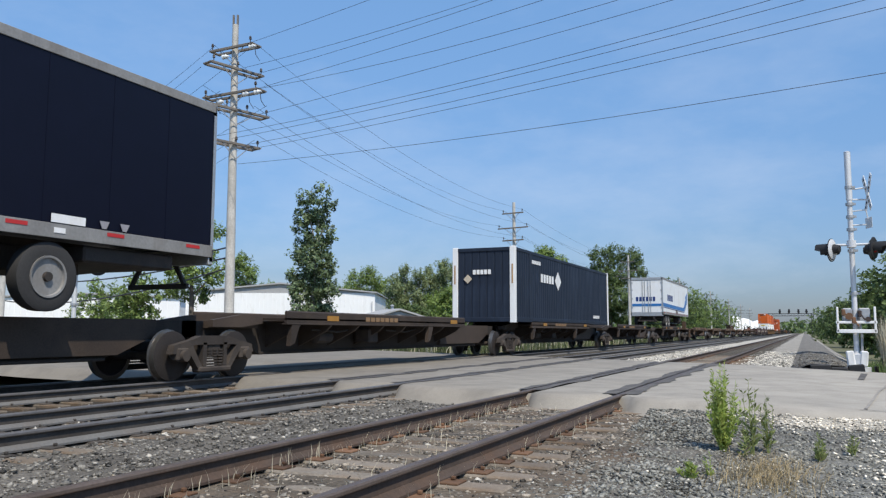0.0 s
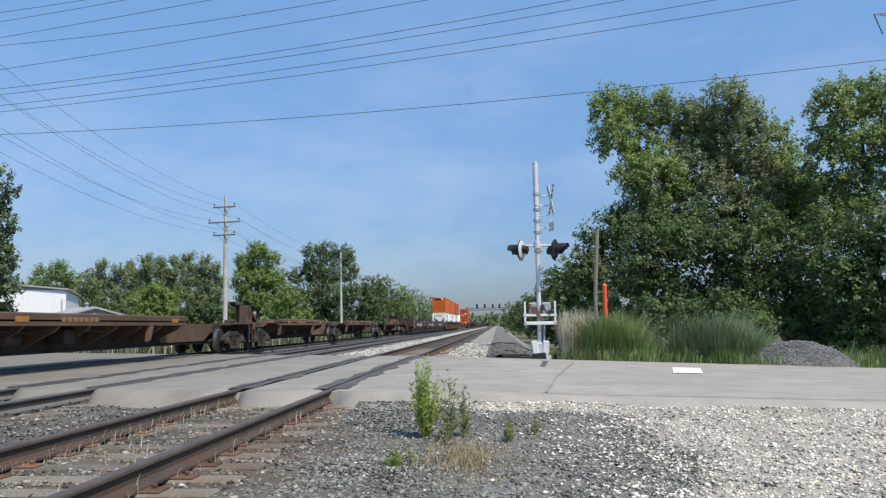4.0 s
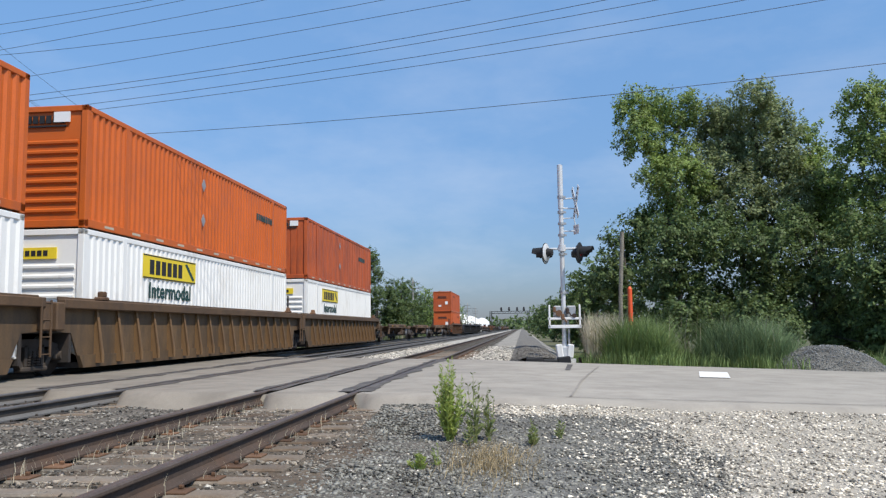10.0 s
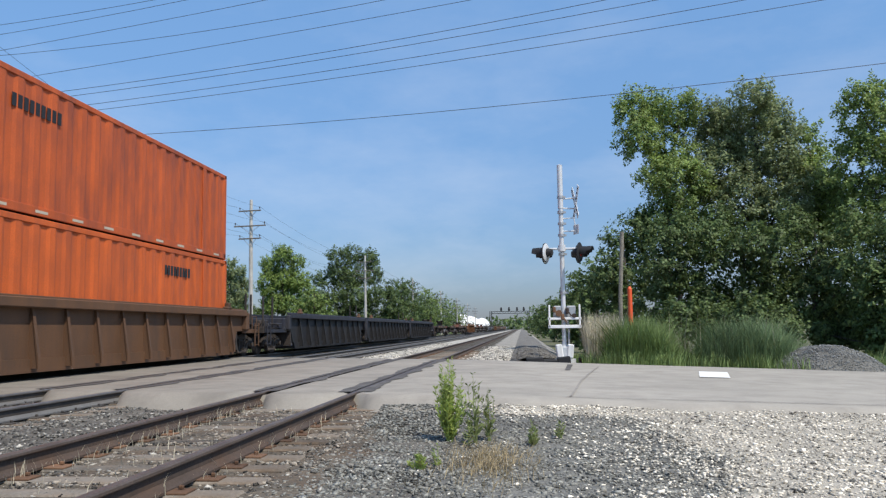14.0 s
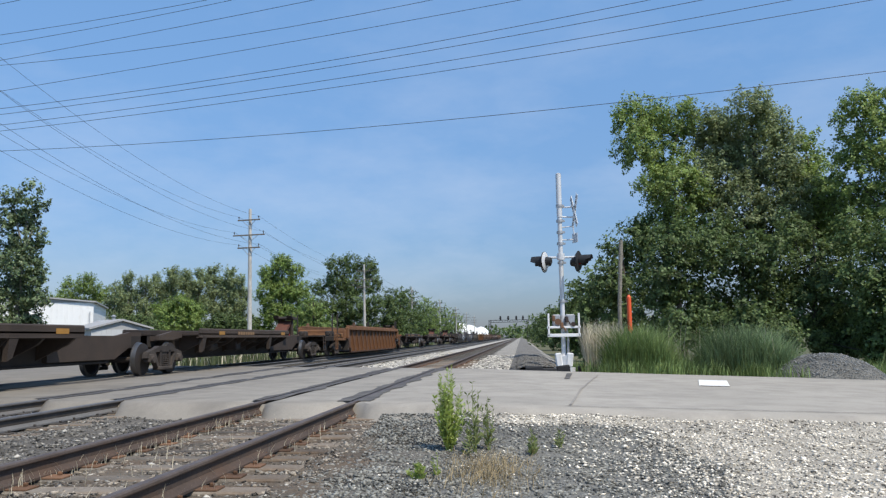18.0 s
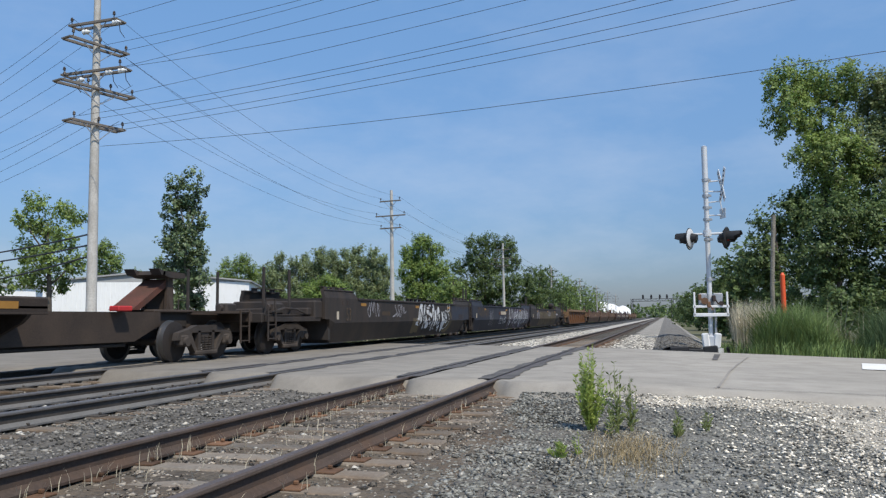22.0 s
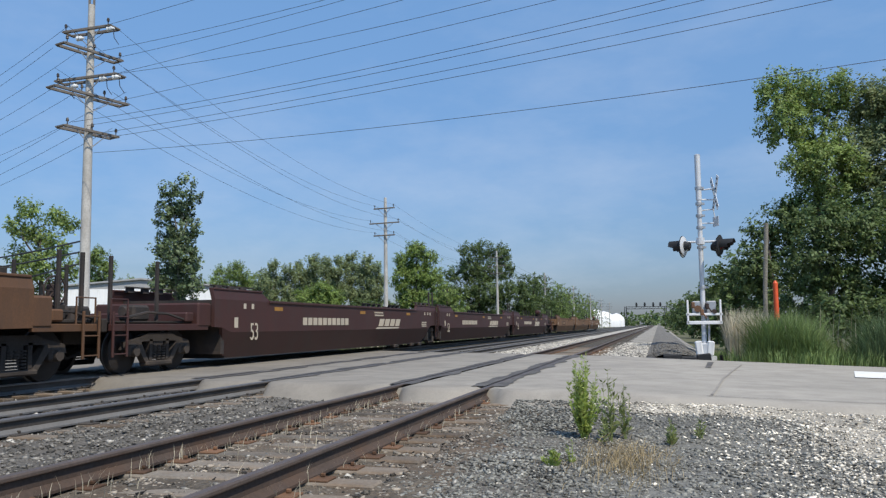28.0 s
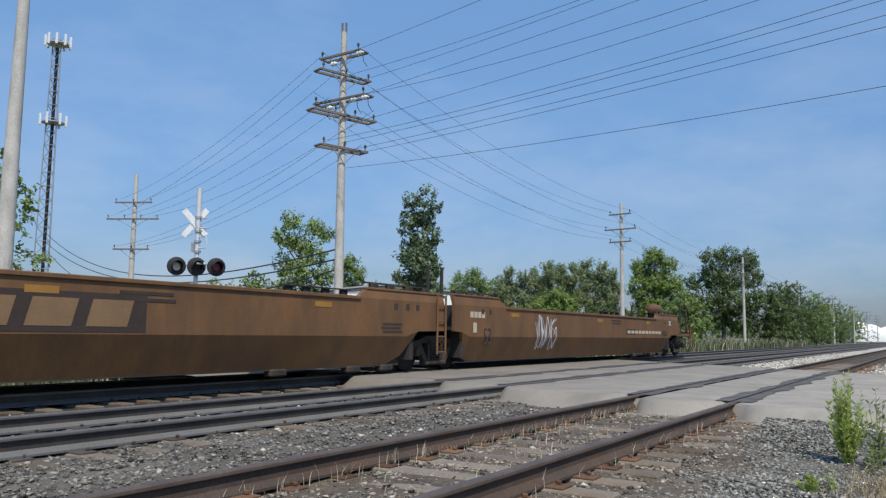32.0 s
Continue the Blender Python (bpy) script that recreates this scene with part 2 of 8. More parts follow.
    # oil-dark ballast; the shade under the train is mixed into this colour
    "oily_shade": mat("oily_ballast", (0.042, 0.035, 0.029), 0.9, scale=1.2, fine=26, var=0.6, bump=1.0, depth=0.04, dirt=(0.075, 0.063, 0.05), amount=0.3),
    "oxide_red": mat("oxide_red_paint", (0.058, 0.0225, 0.0185), 0.6, var=0.28, scale=0.7, bump=0.08, dirt=(0.05, 0.03, 0.025), amount=0.42, streak=True),
    "well_tan": mat("weathered_yellow_paint", (0.175, 0.088, 0.036), 0.65, var=0.28, scale=0.8, bump=0.08, dirt=(0.10, 0.058, 0.034), amount=0.5, streak=True),
    "well_brown": mat("grimy_tan_paint", (0.125, 0.062, 0.030), 0.7, var=0.3, scale=0.8, bump=0.1, dirt=(0.08, 0.047, 0.03), amount=0.5, streak=True),
    "rust_orange": mat("rusted_well_paint", (0.185, 0.088, 0.036), 0.75, var=0.32, scale=0.8, bump=0.15, dirt=(0.12, 0.052, 0.027), amount=0.5, streak=True),
    "graf_base": mat("grimy_grey_brown", (0.031, 0.025, 0.022), 0.7, var=0.45, scale=0.7, bump=0.1, dirt=(0.062, 0.044, 0.031), amount=0.42, streak=True),
    "graf_navy": mat("grimy_navy", (0.021, 0.023, 0.034), 0.65, var=0.35, scale=0.7, bump=0.08, dirt=(0.06, 0.052, 0.048), amount=0.35, streak=True),
    "navy_well": mat("faded_navy_paint", (0.013, 0.0135, 0.0165), 0.65, var=0.3, scale=0.8, bump=0.1, dirt=(0.036, 0.031, 0.027), amount=0.4, streak=True),
    "con_orange": mat("orange_container_paint", (0.55, 0.115, 0.014), 0.5, var=0.18, scale=0.8, bump=0.03, dirt=(0.36, 0.09, 0.03), amount=0.3, streak=True),
    "con_orange_old": mat("faded_orange_paint", (0.50, 0.098, 0.022), 0.6, var=0.28, scale=0.8, bump=0.05, dirt=(0.24, 0.06, 0.03), amount=0.48, streak=True),
    "con_orange_pale": mat("sun_bleached_orange_paint", (0.55, 0.108, 0.021), 0.6, var=0.28, scale=0.8, bump=0.05, dirt=(0.34, 0.078, 0.028), amount=0.45, streak=True),
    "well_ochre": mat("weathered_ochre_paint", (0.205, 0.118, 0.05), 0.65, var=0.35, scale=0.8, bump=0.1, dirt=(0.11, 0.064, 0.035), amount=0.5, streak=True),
    "ochre_sheet": mat("dark_ochre_sheet", (0.135, 0.083, 0.042), 0.75, var=0.4, scale=0.8, bump=0.1, dirt=(0.055, 0.041, 0.03), amount=0.55, streak=True),
    "rust_sheet": mat("dark_rust_sheet", (0.125, 0.060, 0.031), 0.75, var=0.35, scale=0.8, bump=0.12, dirt=(0.06, 0.04, 0.03), amount=0.5, streak=True),
    "tan_mark": mat("faded_tan_lettering", (0.23, 0.14, 0.072), 0.65, var=0.2, bump=0),
    "shoulder": mat("shoulder_grit", (0.31, 0.288, 0.25), 0.95, scale=0.8, fine=26, var=0.55, bump=1.0, depth=0.03, dirt=(0.2, 0.185, 0.16), amount=0.4),
    "stone_mix": mat("mixed_pale_stone", (0.36, 0.335, 0.29), 0.9, var=0.5, island=0.6, fine=60, bump=0.3),
    "grey_path": mat("grey_path_grit", (0.175, 0.163, 0.145), 0.95, scale=0.8, fine=26, var=0.5, bump=1.0, depth=0.03, dirt=(0.12, 0.112, 0.10), amount=0.4),
    "con_white": mat("white_container_paint", (0.82, 0.815, 0.79), 0.45, var=0.06, scale=0.8, bump=0.02, dirt=(0.45, 0.41, 0.35), amount=0.12, streak=True),
    "con_navy": mat("navy_container_paint", (0.009, 0.0155, 0.031), 0.6, var=0.2, scale=0.8, bump=0.03, dirt=(0.03, 0.045, 0.075), amount=0.25, streak=True),
    "van_navy": mat("navy_trailer_panel", (0.004, 0.0046, 0.0135), 0.4, var=0.15, bump=0.01, spec=0.2),
    "van_white": mat("white_trailer_panel", (0.76, 0.77, 0.77), 0.4, var=0.06, bump=0.01, dirt=(0.5, 0.47, 0.42), amount=0.15, streak=True),
    "yellow": mat("yellow_decal", (0.80, 0.60, 0.03), 0.5, var=0.08, bump=0),
    "amber": mat("amber_decal", (0.34, 0.17, 0.035), 0.55, var=0.15, bump=0),
    "cream": mat("cream_decal", (0.50, 0.43, 0.33), 0.6, var=0.15, bump=0),
    "blue": mat("blue_decal", (0.03, 0.16, 0.42), 0.45, var=0.08, bump=0),
    "blue_dark": mat("dark_blue_decal", (0.015, 0.04, 0.16), 0.45, var=0.08, bump=0),
    "green_dark": mat("dark_green_decal", (0.015, 0.055, 0.05), 0.5, var=0.1, bump=0),
    "red": mat("red_decal", (0.45, 0.03, 0.03), 0.5, var=0.1, bump=0),
    "spray_white": mat("white_spray", (0.62, 0.63, 0.64), 0.7, var=0.2, bump=0),
    "spray_grey": mat("grey_spray", (0.30, 0.29, 0.31), 0.7, var=0.2, bump=0),
    "spray_olive": mat("olive_spray", (0.125, 0.098, 0.05), 0.7, var=0.3, bump=0, dirt=(0.06, 0.045, 0.03), amount=0.4),
    "tyre": mat("tyre_rubber", (0.035, 0.034, 0.034), 0.85, var=0.2, bump=0.2),
    "leaf_poplar": mat("poplar_leaf", (0.165, 0.22, 0.105), 0.45, var=0.55, scale=0.5, fine=4, island=0.55, bump=0, through_light=0.42, spec=0.6),
    "rust_grit": mat("rust_stained_ballast", (0.118, 0.097, 0.073), 0.95, scale=1.6, fine=26, var=0.7, bump=1.0, depth=0.04, dirt=(0.15, 0.092, 0.052), amount=0.35),
    "stone_warm": mat("warm_ballast_stone", (0.215, 0.185, 0.148), 0.9, var=0.8, island=0.55, fine=60, bump=0.3),
    "stone_pale": mat("pale_ballast_stone", (0.47, 0.44, 0.385), 0.9, var=0.8, island=0.5, fine=60, bump=0.3),
    "pale_bed": mat("pale_ballast_bed", (0.42, 0.392, 0.34), 0.95, scale=0.9, fine=26, var=0.45, bump=1.0, depth=0.03, dirt=(0.27, 0.25, 0.215), amount=0.3),
    "hitch_red": mat("rusty_red_hitch_plate", (0.115, 0.042, 0.027), 0.8, var=0.4, bump=0.2, dirt=(0.06, 0.035, 0.025), amount=0.4),
    "spray_mauve": mat("mauve_spray", (0.20, 0.17, 0.24), 0.7, var=0.3, bump=0),
    "spray_brown": mat("brown_spray", (0.085, 0.058, 0.034), 0.7, var=0.4, bump=0, dirt=(0.045, 0.035, 0.028), amount=0.5),
    "spray_blue": mat("blue_spray", (0.024, 0.030, 0.048), 0.7, var=0.3, bump=0, dirt=(0.06, 0.05, 0.045), amount=0.4),
    "chord_brown": mat("dirty_brown_chord", (0.115, 0.068, 0.036), 0.7, var=0.35, scale=0.9, bump=0.12, dirt=(0.06, 0.04, 0.028), amount=0.45),
    "field_weed": mat("dull_field_weed", (0.095, 0.115, 0.05), 0.8, var=0.45, scale=0.6, fine=4, island=0.45, bump=0, through_light=0.2),
    "spine_dark": mat("sooty_spine_paint", (0.046, 0.033, 0.025), 0.75, var=0.45, scale=0.9, bump=0.15, dirt=(0.075, 0.052, 0.036), amount=0.3, per_object=0.3),
    "straw_brown": mat("brown_straw", (0.40, 0.31, 0.17), 0.85, var=0.4, scale=0.8, fine=4, island=0.4, bump=0, through_light=0.2),
    "soot": mat("soot_plate", (0.05, 0.035, 0.03), 0.85, var=0.3, bump=0.1),
}


# ---- mesh building ----
class Builder:
    def __init__(self):
        self.v, self.f, self.m = [], [], None

    def add(self, verts, faces):
        k = len(self.v)
        self.v += [tuple(self.m @ Vector(p)) for p in verts] if self.m else verts
        self.f += [tuple(i + k for i in f) for f in faces]
        return self

    def box(self, x0, x1, y0, y1, z0, z1, c=0.0):
        if not c:
            p = [(x, y, z) for x in (x0, x1) for y in (y0, y1) for z in (z0, z1)]
            return self.add(p, [(0, 1, 3, 2), (4, 6, 7, 5), (0, 4, 5, 1), (2, 3, 7, 6), (0, 2, 6, 4), (1, 5, 7, 3)])
        c = min(c, (x1 - x0) * 0.45, (y1 - y0) * 0.45, (z1 - z0) * 0.45)
        p, ids = [], {}
        for i, x in enumerate((x0, x1)):
            for j, y in enumerate((y0, y1)):
                for k, z in enumerate((z0, z1)):
                    sx, sy, sz = c * (1 - 2 * i), c * (1 - 2 * j), c * (1 - 2 * k)
                    for a, q in enumerate(((x, y + sy, z + sz), (x + sx, y, z + sz), (x + sx, y + sy, z))):
                        ids[i, j, k, a] = len(p)
                        p.append(q)
        f = []
        for s in (0, 1):
            q = [(0, 0), (0, 1), (1, 1), (1, 0)]
            q = q[::-1] if s else q
            f.append(tuple(ids[s, j, k, 0] for j, k in q))
            f.append(tuple(ids[i, s, k, 1] for k, i in q))
            f.append(tuple(ids[i, j, s, 2] for i, j in q))
        for a in (0, 1):
            for b in (0, 1):
                f.append((ids[a, b, 0, 0], ids[a, b, 1, 0], ids[a, b, 1, 1], ids[a, b, 0, 1]))
                f.append((ids[0, a, b, 1], ids[1, a, b, 1], ids[1, a, b, 2], ids[0, a, b, 2]))
                f.append((ids[a, 0, b, 2], ids[a, 1, b, 2], ids[a, 1, b, 0], ids[a, 0, b, 0]))
                for d in (0, 1):
                    f.append((ids[a, b, d, 0], ids[a, b, d, 1], ids[a, b, d, 2]))
        return self.add(p, f)

    def cyl(self, a, b, r0, r1=None, n=12, cap=True):
        a, b = Vector(a), Vector(b)
        r1 = r0 if r1 is None else r1
        w = (b - a).normalized()
        u = w.orthogonal().normalized()
        s = w.cross(u)
        p = []
        for q, r in ((a, r0), (b, r1)):
            p += [tuple(q + (u * math.cos(t) + s * math.sin(t)) * r) for t in (2 * math.pi * i / n for i in range(n))]
        f = [(i, (i + 1) % n, n + (i + 1) % n, n + i) for i in range(n)]
        if cap:
            f += [tuple(range(n - 1, -1, -1)), tuple(range(n, 2 * n))]
        return self.add(p, f)

    def tube(self, pts, radii, n=6):
        pts = [Vector(p) for p in pts]
        p, f = [], []
        u = None
        for i, q in enumerate(pts):
            w = (pts[min(i + 1, len(pts) - 1)] - pts[max(i - 1, 0)]).normalized()
            u = w.orthogonal().normalized() if u is None else (u - w * u.dot(w)).normalized()
            s = w.cross(u)
            r = radii[i] if isinstance(radii, (list, tuple)) else radii
            p += [tuple(q + (u * math.cos(t) + s * math.sin(t)) * r) for t in (2 * math.pi * k / n for k in range(n))]
        for i in range(len(pts) - 1):
            f += [(i * n + k, i * n + (k + 1) % n, (i + 1) * n + (k + 1) % n, (i + 1) * n + k) for k in range(n)]
        f += [tuple(range(n - 1, -1, -1)), tuple(range((len(pts) - 1) * n, len(pts) * n))]
        return self.add(p, f)

    def prism(self, poly, a0, a1, axis="x"):
        """A polygon extruded along an axis; for x it is given as (y, z), for y as (x, z), for z as (x, y)."""
        k = len(poly)
        put = {"x": lambda a, p: (a, p[0], p[1]), "y": lambda a, p: (p[0], a, p[1]), "z": lambda a, p: (p[0], p[1], a)}[axis]
        pts = [put(a0, p) for p in poly] + [put(a1, p) for p in poly]
        f = [(i, (i + 1) % k, k + (i + 1) % k, k + i) for i in range(k)] + [tuple(range(k - 1, -1, -1)), tuple(range(k, 2 * k))]
        return self.add(pts, f)

    def lathe(self, profile, centre, axis="x", n=20):
        """Radii and offsets turned round an axis."""
        p, f = [], []
        cx, cy, cz = centre
        for r, o in profile:
            for i in range(n):
                t = 2 * math.pi * i / n
                a, b = r * math.cos(t), r * math.sin(t)
                p.append({"x": (cx + o, cy + a, cz + b), "y": (cx + a, cy + o, cz + b), "z": (cx + a, cy + b, cz + o)}[axis])
        for j in range(len(profile) - 1):
            f += [(j * n + i, j * n + (i + 1) % n, (j + 1) * n + (i + 1) % n, (j + 1) * n + i) for i in range(n)]
        f += [tuple(range(n - 1, -1, -1)), tuple(range((len(profile) - 1) * n, len(profile) * n))]
        return self.add(p, f)

    def mesh(self, name, material, smooth=True):
        me = bpy.data.meshes.new(name)
        me.from_pydata(self.v, [], self.f)
        bm = bmesh.new()
        bm.from_mesh(me)
        bmesh.ops.recalc_face_normals(bm, faces=bm.faces)
        bm.to_mesh(me)
        bm.free()
        me.materials.append(material)
        if smooth:
            me.shade_smooth()
            me.set_sharp_from_angle(angle=radians(32))
        return me


def part(name, shape, material=None, parent=None, label="", at=None, smooth=True):
    """Links a shape (or a finished mesh) as one mesh object under a thing or a part."""
    me = shape if isinstance(shape, bpy.types.Mesh) else shape.mesh(name, material, smooth)
    ob = new(name, me)
    if parent:
        ob.parent = parent
    if at is not None:
        ob.matrix_local = at if isinstance(at, Matrix) else Matrix.Translation(at)
    if label:
        ob["label"] = label
    return ob


def thing(name, label, category, group="", at=(0, 0, 0), kind=""):
    ob = new(name)
    ob.location = at
    return tagged(ob, label, category, group, kind)


def soup(name, verts, faces, material, smooth=False):
    """A mesh out of numpy arrays, all faces with the same number of corners."""
    me = bpy.data.meshes.new(name)
    nv, nf, k = len(verts), len(faces), faces.shape[1]
    me.vertices.add(nv)
    me.vertices.foreach_set("co", np.ascontiguousarray(verts, dtype=np.float32).ravel())
    me.loops.add(nf * k)
    me.loops.foreach_set("vertex_index", np.ascontiguousarray(faces, dtype=np.int32).ravel())
    me.polygons.add(nf)
    me.polygons.foreach_set("loop_start", np.arange(0, nf * k, k, dtype=np.int32))
    me.update(calc_edges=True)
    me.materials.append(material)
    if smooth:
        me.shade_smooth()
    return me


def lettering(name, body, size, material, parent, at, squash=1.0, shear=0.0, bold=0.0):
    """Letters of the built-in font as a thin mesh; at puts its plane in the parent's space."""
    cu = bpy.data.curves.new(name, "FONT")
    cu.body, cu.size, cu.extrude, cu.shear, cu.offset = body, size, 0.004, shear, bold
    cu.align_x = "CENTER"
    cu.align_y = "CENTER"
    tmp = bpy.data.objects.new(name, cu)
    scene.collection.objects.link(tmp)
    me = bpy.data.meshes.new_from_object(tmp.evaluated_get(bpy.context.evaluated_depsgraph_get()))
    bpy.data.objects.remove(tmp)
    me.materials.clear()
    me.materials.append(material)
    ob = new(name, me)
    ob.parent = parent
    ob.matrix_local = at @ Matrix.Diagonal((squash, 1, 1, 1))
    return ob


def right_side(x, y, z):
    """A plane on the side towards +x, upright, reading along +y."""
    return pose(x, y, z, 90, 0, 90)


# ---- ground, road and tracks ----
TRACKS = (-3.3, -7.4, -11.45)  # centre lines, from the weedy siding to the one with the train
GAUGE = 0.755  # half the distance of the rail heads
rng = np.random.default_rng(7)


def fall(x):
    """The land slopes gently away to the right of the tracks."""
    return -0.034 * min(max(x + 1.0, 0.0), 14.0)


def near_edge(x):
    return 11.05 - 0.20 * x if x < 0 else 11.05 + 0.03 * x


def far_edge(x):
    return 23.4 - 0.55 * x if x < 0 else 23.4 - 0.12 * x


def sheet(name, xs, ys, height, material, label, category, kind="structure", lift=None):
    b = Builder()
    p = [(x, y, height(x, y)) for y in ys for x in xs]
    n = len(xs)
    b.add(p, [(j * n + i, j * n + i + 1, (j + 1) * n + i + 1, (j + 1) * n + i) for j in range(len(ys) - 1) for i in range(n - 1)])
    ob = part(name, b, material)
    return tagged(ob, label, category, kind=kind)


def spaced(*runs):
    """Stations from runs of (start, end, step)."""
    out = []
    for a, b, s in runs:
        k = max(1, round((b - a) / s))
        out += [a + (b - a) * i / k for i in range(k)]
    return out + [runs[-1][1]]


def land(x, y):
    base = -0.62 + (fall(x) if x > -1 else 0)
    far = max(0.0, min(1.0, (math.hypot(x, y) - 60) / 200))
    return base + 0.10 * noise.noise(Vector((x * 0.11, y * 0.11, 0))) + 0.25 * far * noise.noise(Vector((x * 0.02, y * 0.02, 3)))


sheet("ground", spaced((-2600, -300, 300), (-300, -60, 24), (-60, 40, 2.0), (40, 300, 26), (300, 2600, 300)),
      spaced((-2600, -200, 300), (-200, -20, 20), (-20, 60, 2.0), (60, 300, 12), (300, 2600, 300)),
      land, M["soil"], "rough grassy ground with patches of bare soil", "ground")


def bed(x, y):
    """The ballast bed: three track tops with shoulders."""
    z = -0.235
    if x > -1.55:
        z -= 0.03 * (x + 1.55)
    if x < -13.6:
        z -= 0.32 * (-13.6 - x)
    if abs(x - TRACKS[0]) < 1.6:
        z += 0.014
    if abs(x - TRACKS[1]) < 1.7:
        z += 0.03
    for c in TRACKS:
        if abs(x - c) < 0.6:
            z += 0.010
    return z + 0.016 * noise.noise(Vector((x * 2.1, y * 2.1, 0)))


sheet("ballast", spaced((-15.2, -13.6, 0.4), (-13.6, -0.6, 0.25)), spaced((-12, 40, 0.5), (40, 140, 2.5), (140, 900, 40)),
      bed, M["ballast_bed"], "grey crushed-stone ballast under the tracks", "ballast")


# strips under the train, coloured dark for oil and for its shade
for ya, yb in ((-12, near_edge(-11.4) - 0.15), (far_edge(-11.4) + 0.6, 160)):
    sheet("oily_ballast", spaced((-13.3, -9.7, 0.3)), spaced((ya, yb, 0.6)), lambda x, y: bed(x, y) + (0.006 if -13.1 < x < -9.9 else -0.03), M["oily_shade"],
          "dark oil-soaked ballast with the train's shade in its colour", "ballast")


def rust_edge(x, y):
    """How far the rust-brown dirt of the siding lies above the grey ballast."""
    k = 0.014 * min(1.0, 4 * (1.75 - abs(x + 3.25)))
    return k + 0.012 * noise.noise(Vector((x * 1.7, y * 1.1, 8)))


sheet("siding_dirt", spaced((-5.1, -1.4, 0.12)), spaced((-4, 11.6, 0.2)), lambda x, y: bed(x, y) + max(-0.03, rust_edge(x, y)), M["rust_grit"],
      "rust-brown dirt and fine ballast between the siding's rails", "ballast")


def apron(x, y):
    up = max(0.0, min(1.0, (y - 8.6) / 2.4))
    return -0.245 + fall(x) + 0.16 * up + 0.03 * noise.noise(Vector((x * 0.8, y * 0.8, 5))) + 0.012 * noise.noise(Vector((x * 3, y * 3, 1)))


sheet("gravel_apron", spaced((-0.75, 22, 0.3)), spaced((-8, 11.6, 0.3)), apron, M["gravel_bed"],
      "dark grey gravel apron beside the siding", "gravel")


def lime_mask(x, y):
    """How much pale limestone lies on the dark gravel."""
    k = max(0.9 * (x - 1.25), min(2.4 * (y - 10.2), 1.3 * (x + 0.55)))
    return k + 0.6 * noise.noise(Vector((x * 0.8, y * 0.8, 9)))


def lime(x, y):
    return apron(x, y) + max(-0.05, min(0.012, 0.05 * (lime_mask(x, y) - 0.25)))


sheet("limestone_apron", spaced((-0.7, 22, 0.16)), spaced((-8, 11.7, 0.16)), lime, M["lime_bed"],
      "pale crushed limestone spread along the road edge", "gravel")


# the road: asphalt sheet with ragged rounded ends between the rails
def road_z(x):
    return -0.004 + fall(x)


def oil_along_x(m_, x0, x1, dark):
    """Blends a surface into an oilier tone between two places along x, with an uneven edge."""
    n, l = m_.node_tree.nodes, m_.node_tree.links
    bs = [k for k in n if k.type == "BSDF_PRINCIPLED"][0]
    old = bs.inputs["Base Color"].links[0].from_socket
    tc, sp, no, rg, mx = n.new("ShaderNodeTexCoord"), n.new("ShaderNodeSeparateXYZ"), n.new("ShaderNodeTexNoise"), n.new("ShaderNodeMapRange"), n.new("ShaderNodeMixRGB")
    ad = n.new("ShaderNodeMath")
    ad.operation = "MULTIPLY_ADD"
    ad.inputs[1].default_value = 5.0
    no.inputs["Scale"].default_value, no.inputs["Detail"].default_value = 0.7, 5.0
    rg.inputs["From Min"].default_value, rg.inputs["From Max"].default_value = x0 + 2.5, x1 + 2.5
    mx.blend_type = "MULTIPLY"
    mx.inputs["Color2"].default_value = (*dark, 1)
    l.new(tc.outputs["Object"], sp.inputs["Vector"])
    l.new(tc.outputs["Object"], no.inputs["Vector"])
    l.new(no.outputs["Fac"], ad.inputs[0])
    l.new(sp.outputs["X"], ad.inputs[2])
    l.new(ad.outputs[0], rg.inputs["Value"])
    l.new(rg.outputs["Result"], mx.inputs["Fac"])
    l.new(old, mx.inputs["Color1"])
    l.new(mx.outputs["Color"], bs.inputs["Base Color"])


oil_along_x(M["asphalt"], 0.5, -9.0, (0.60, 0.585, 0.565))


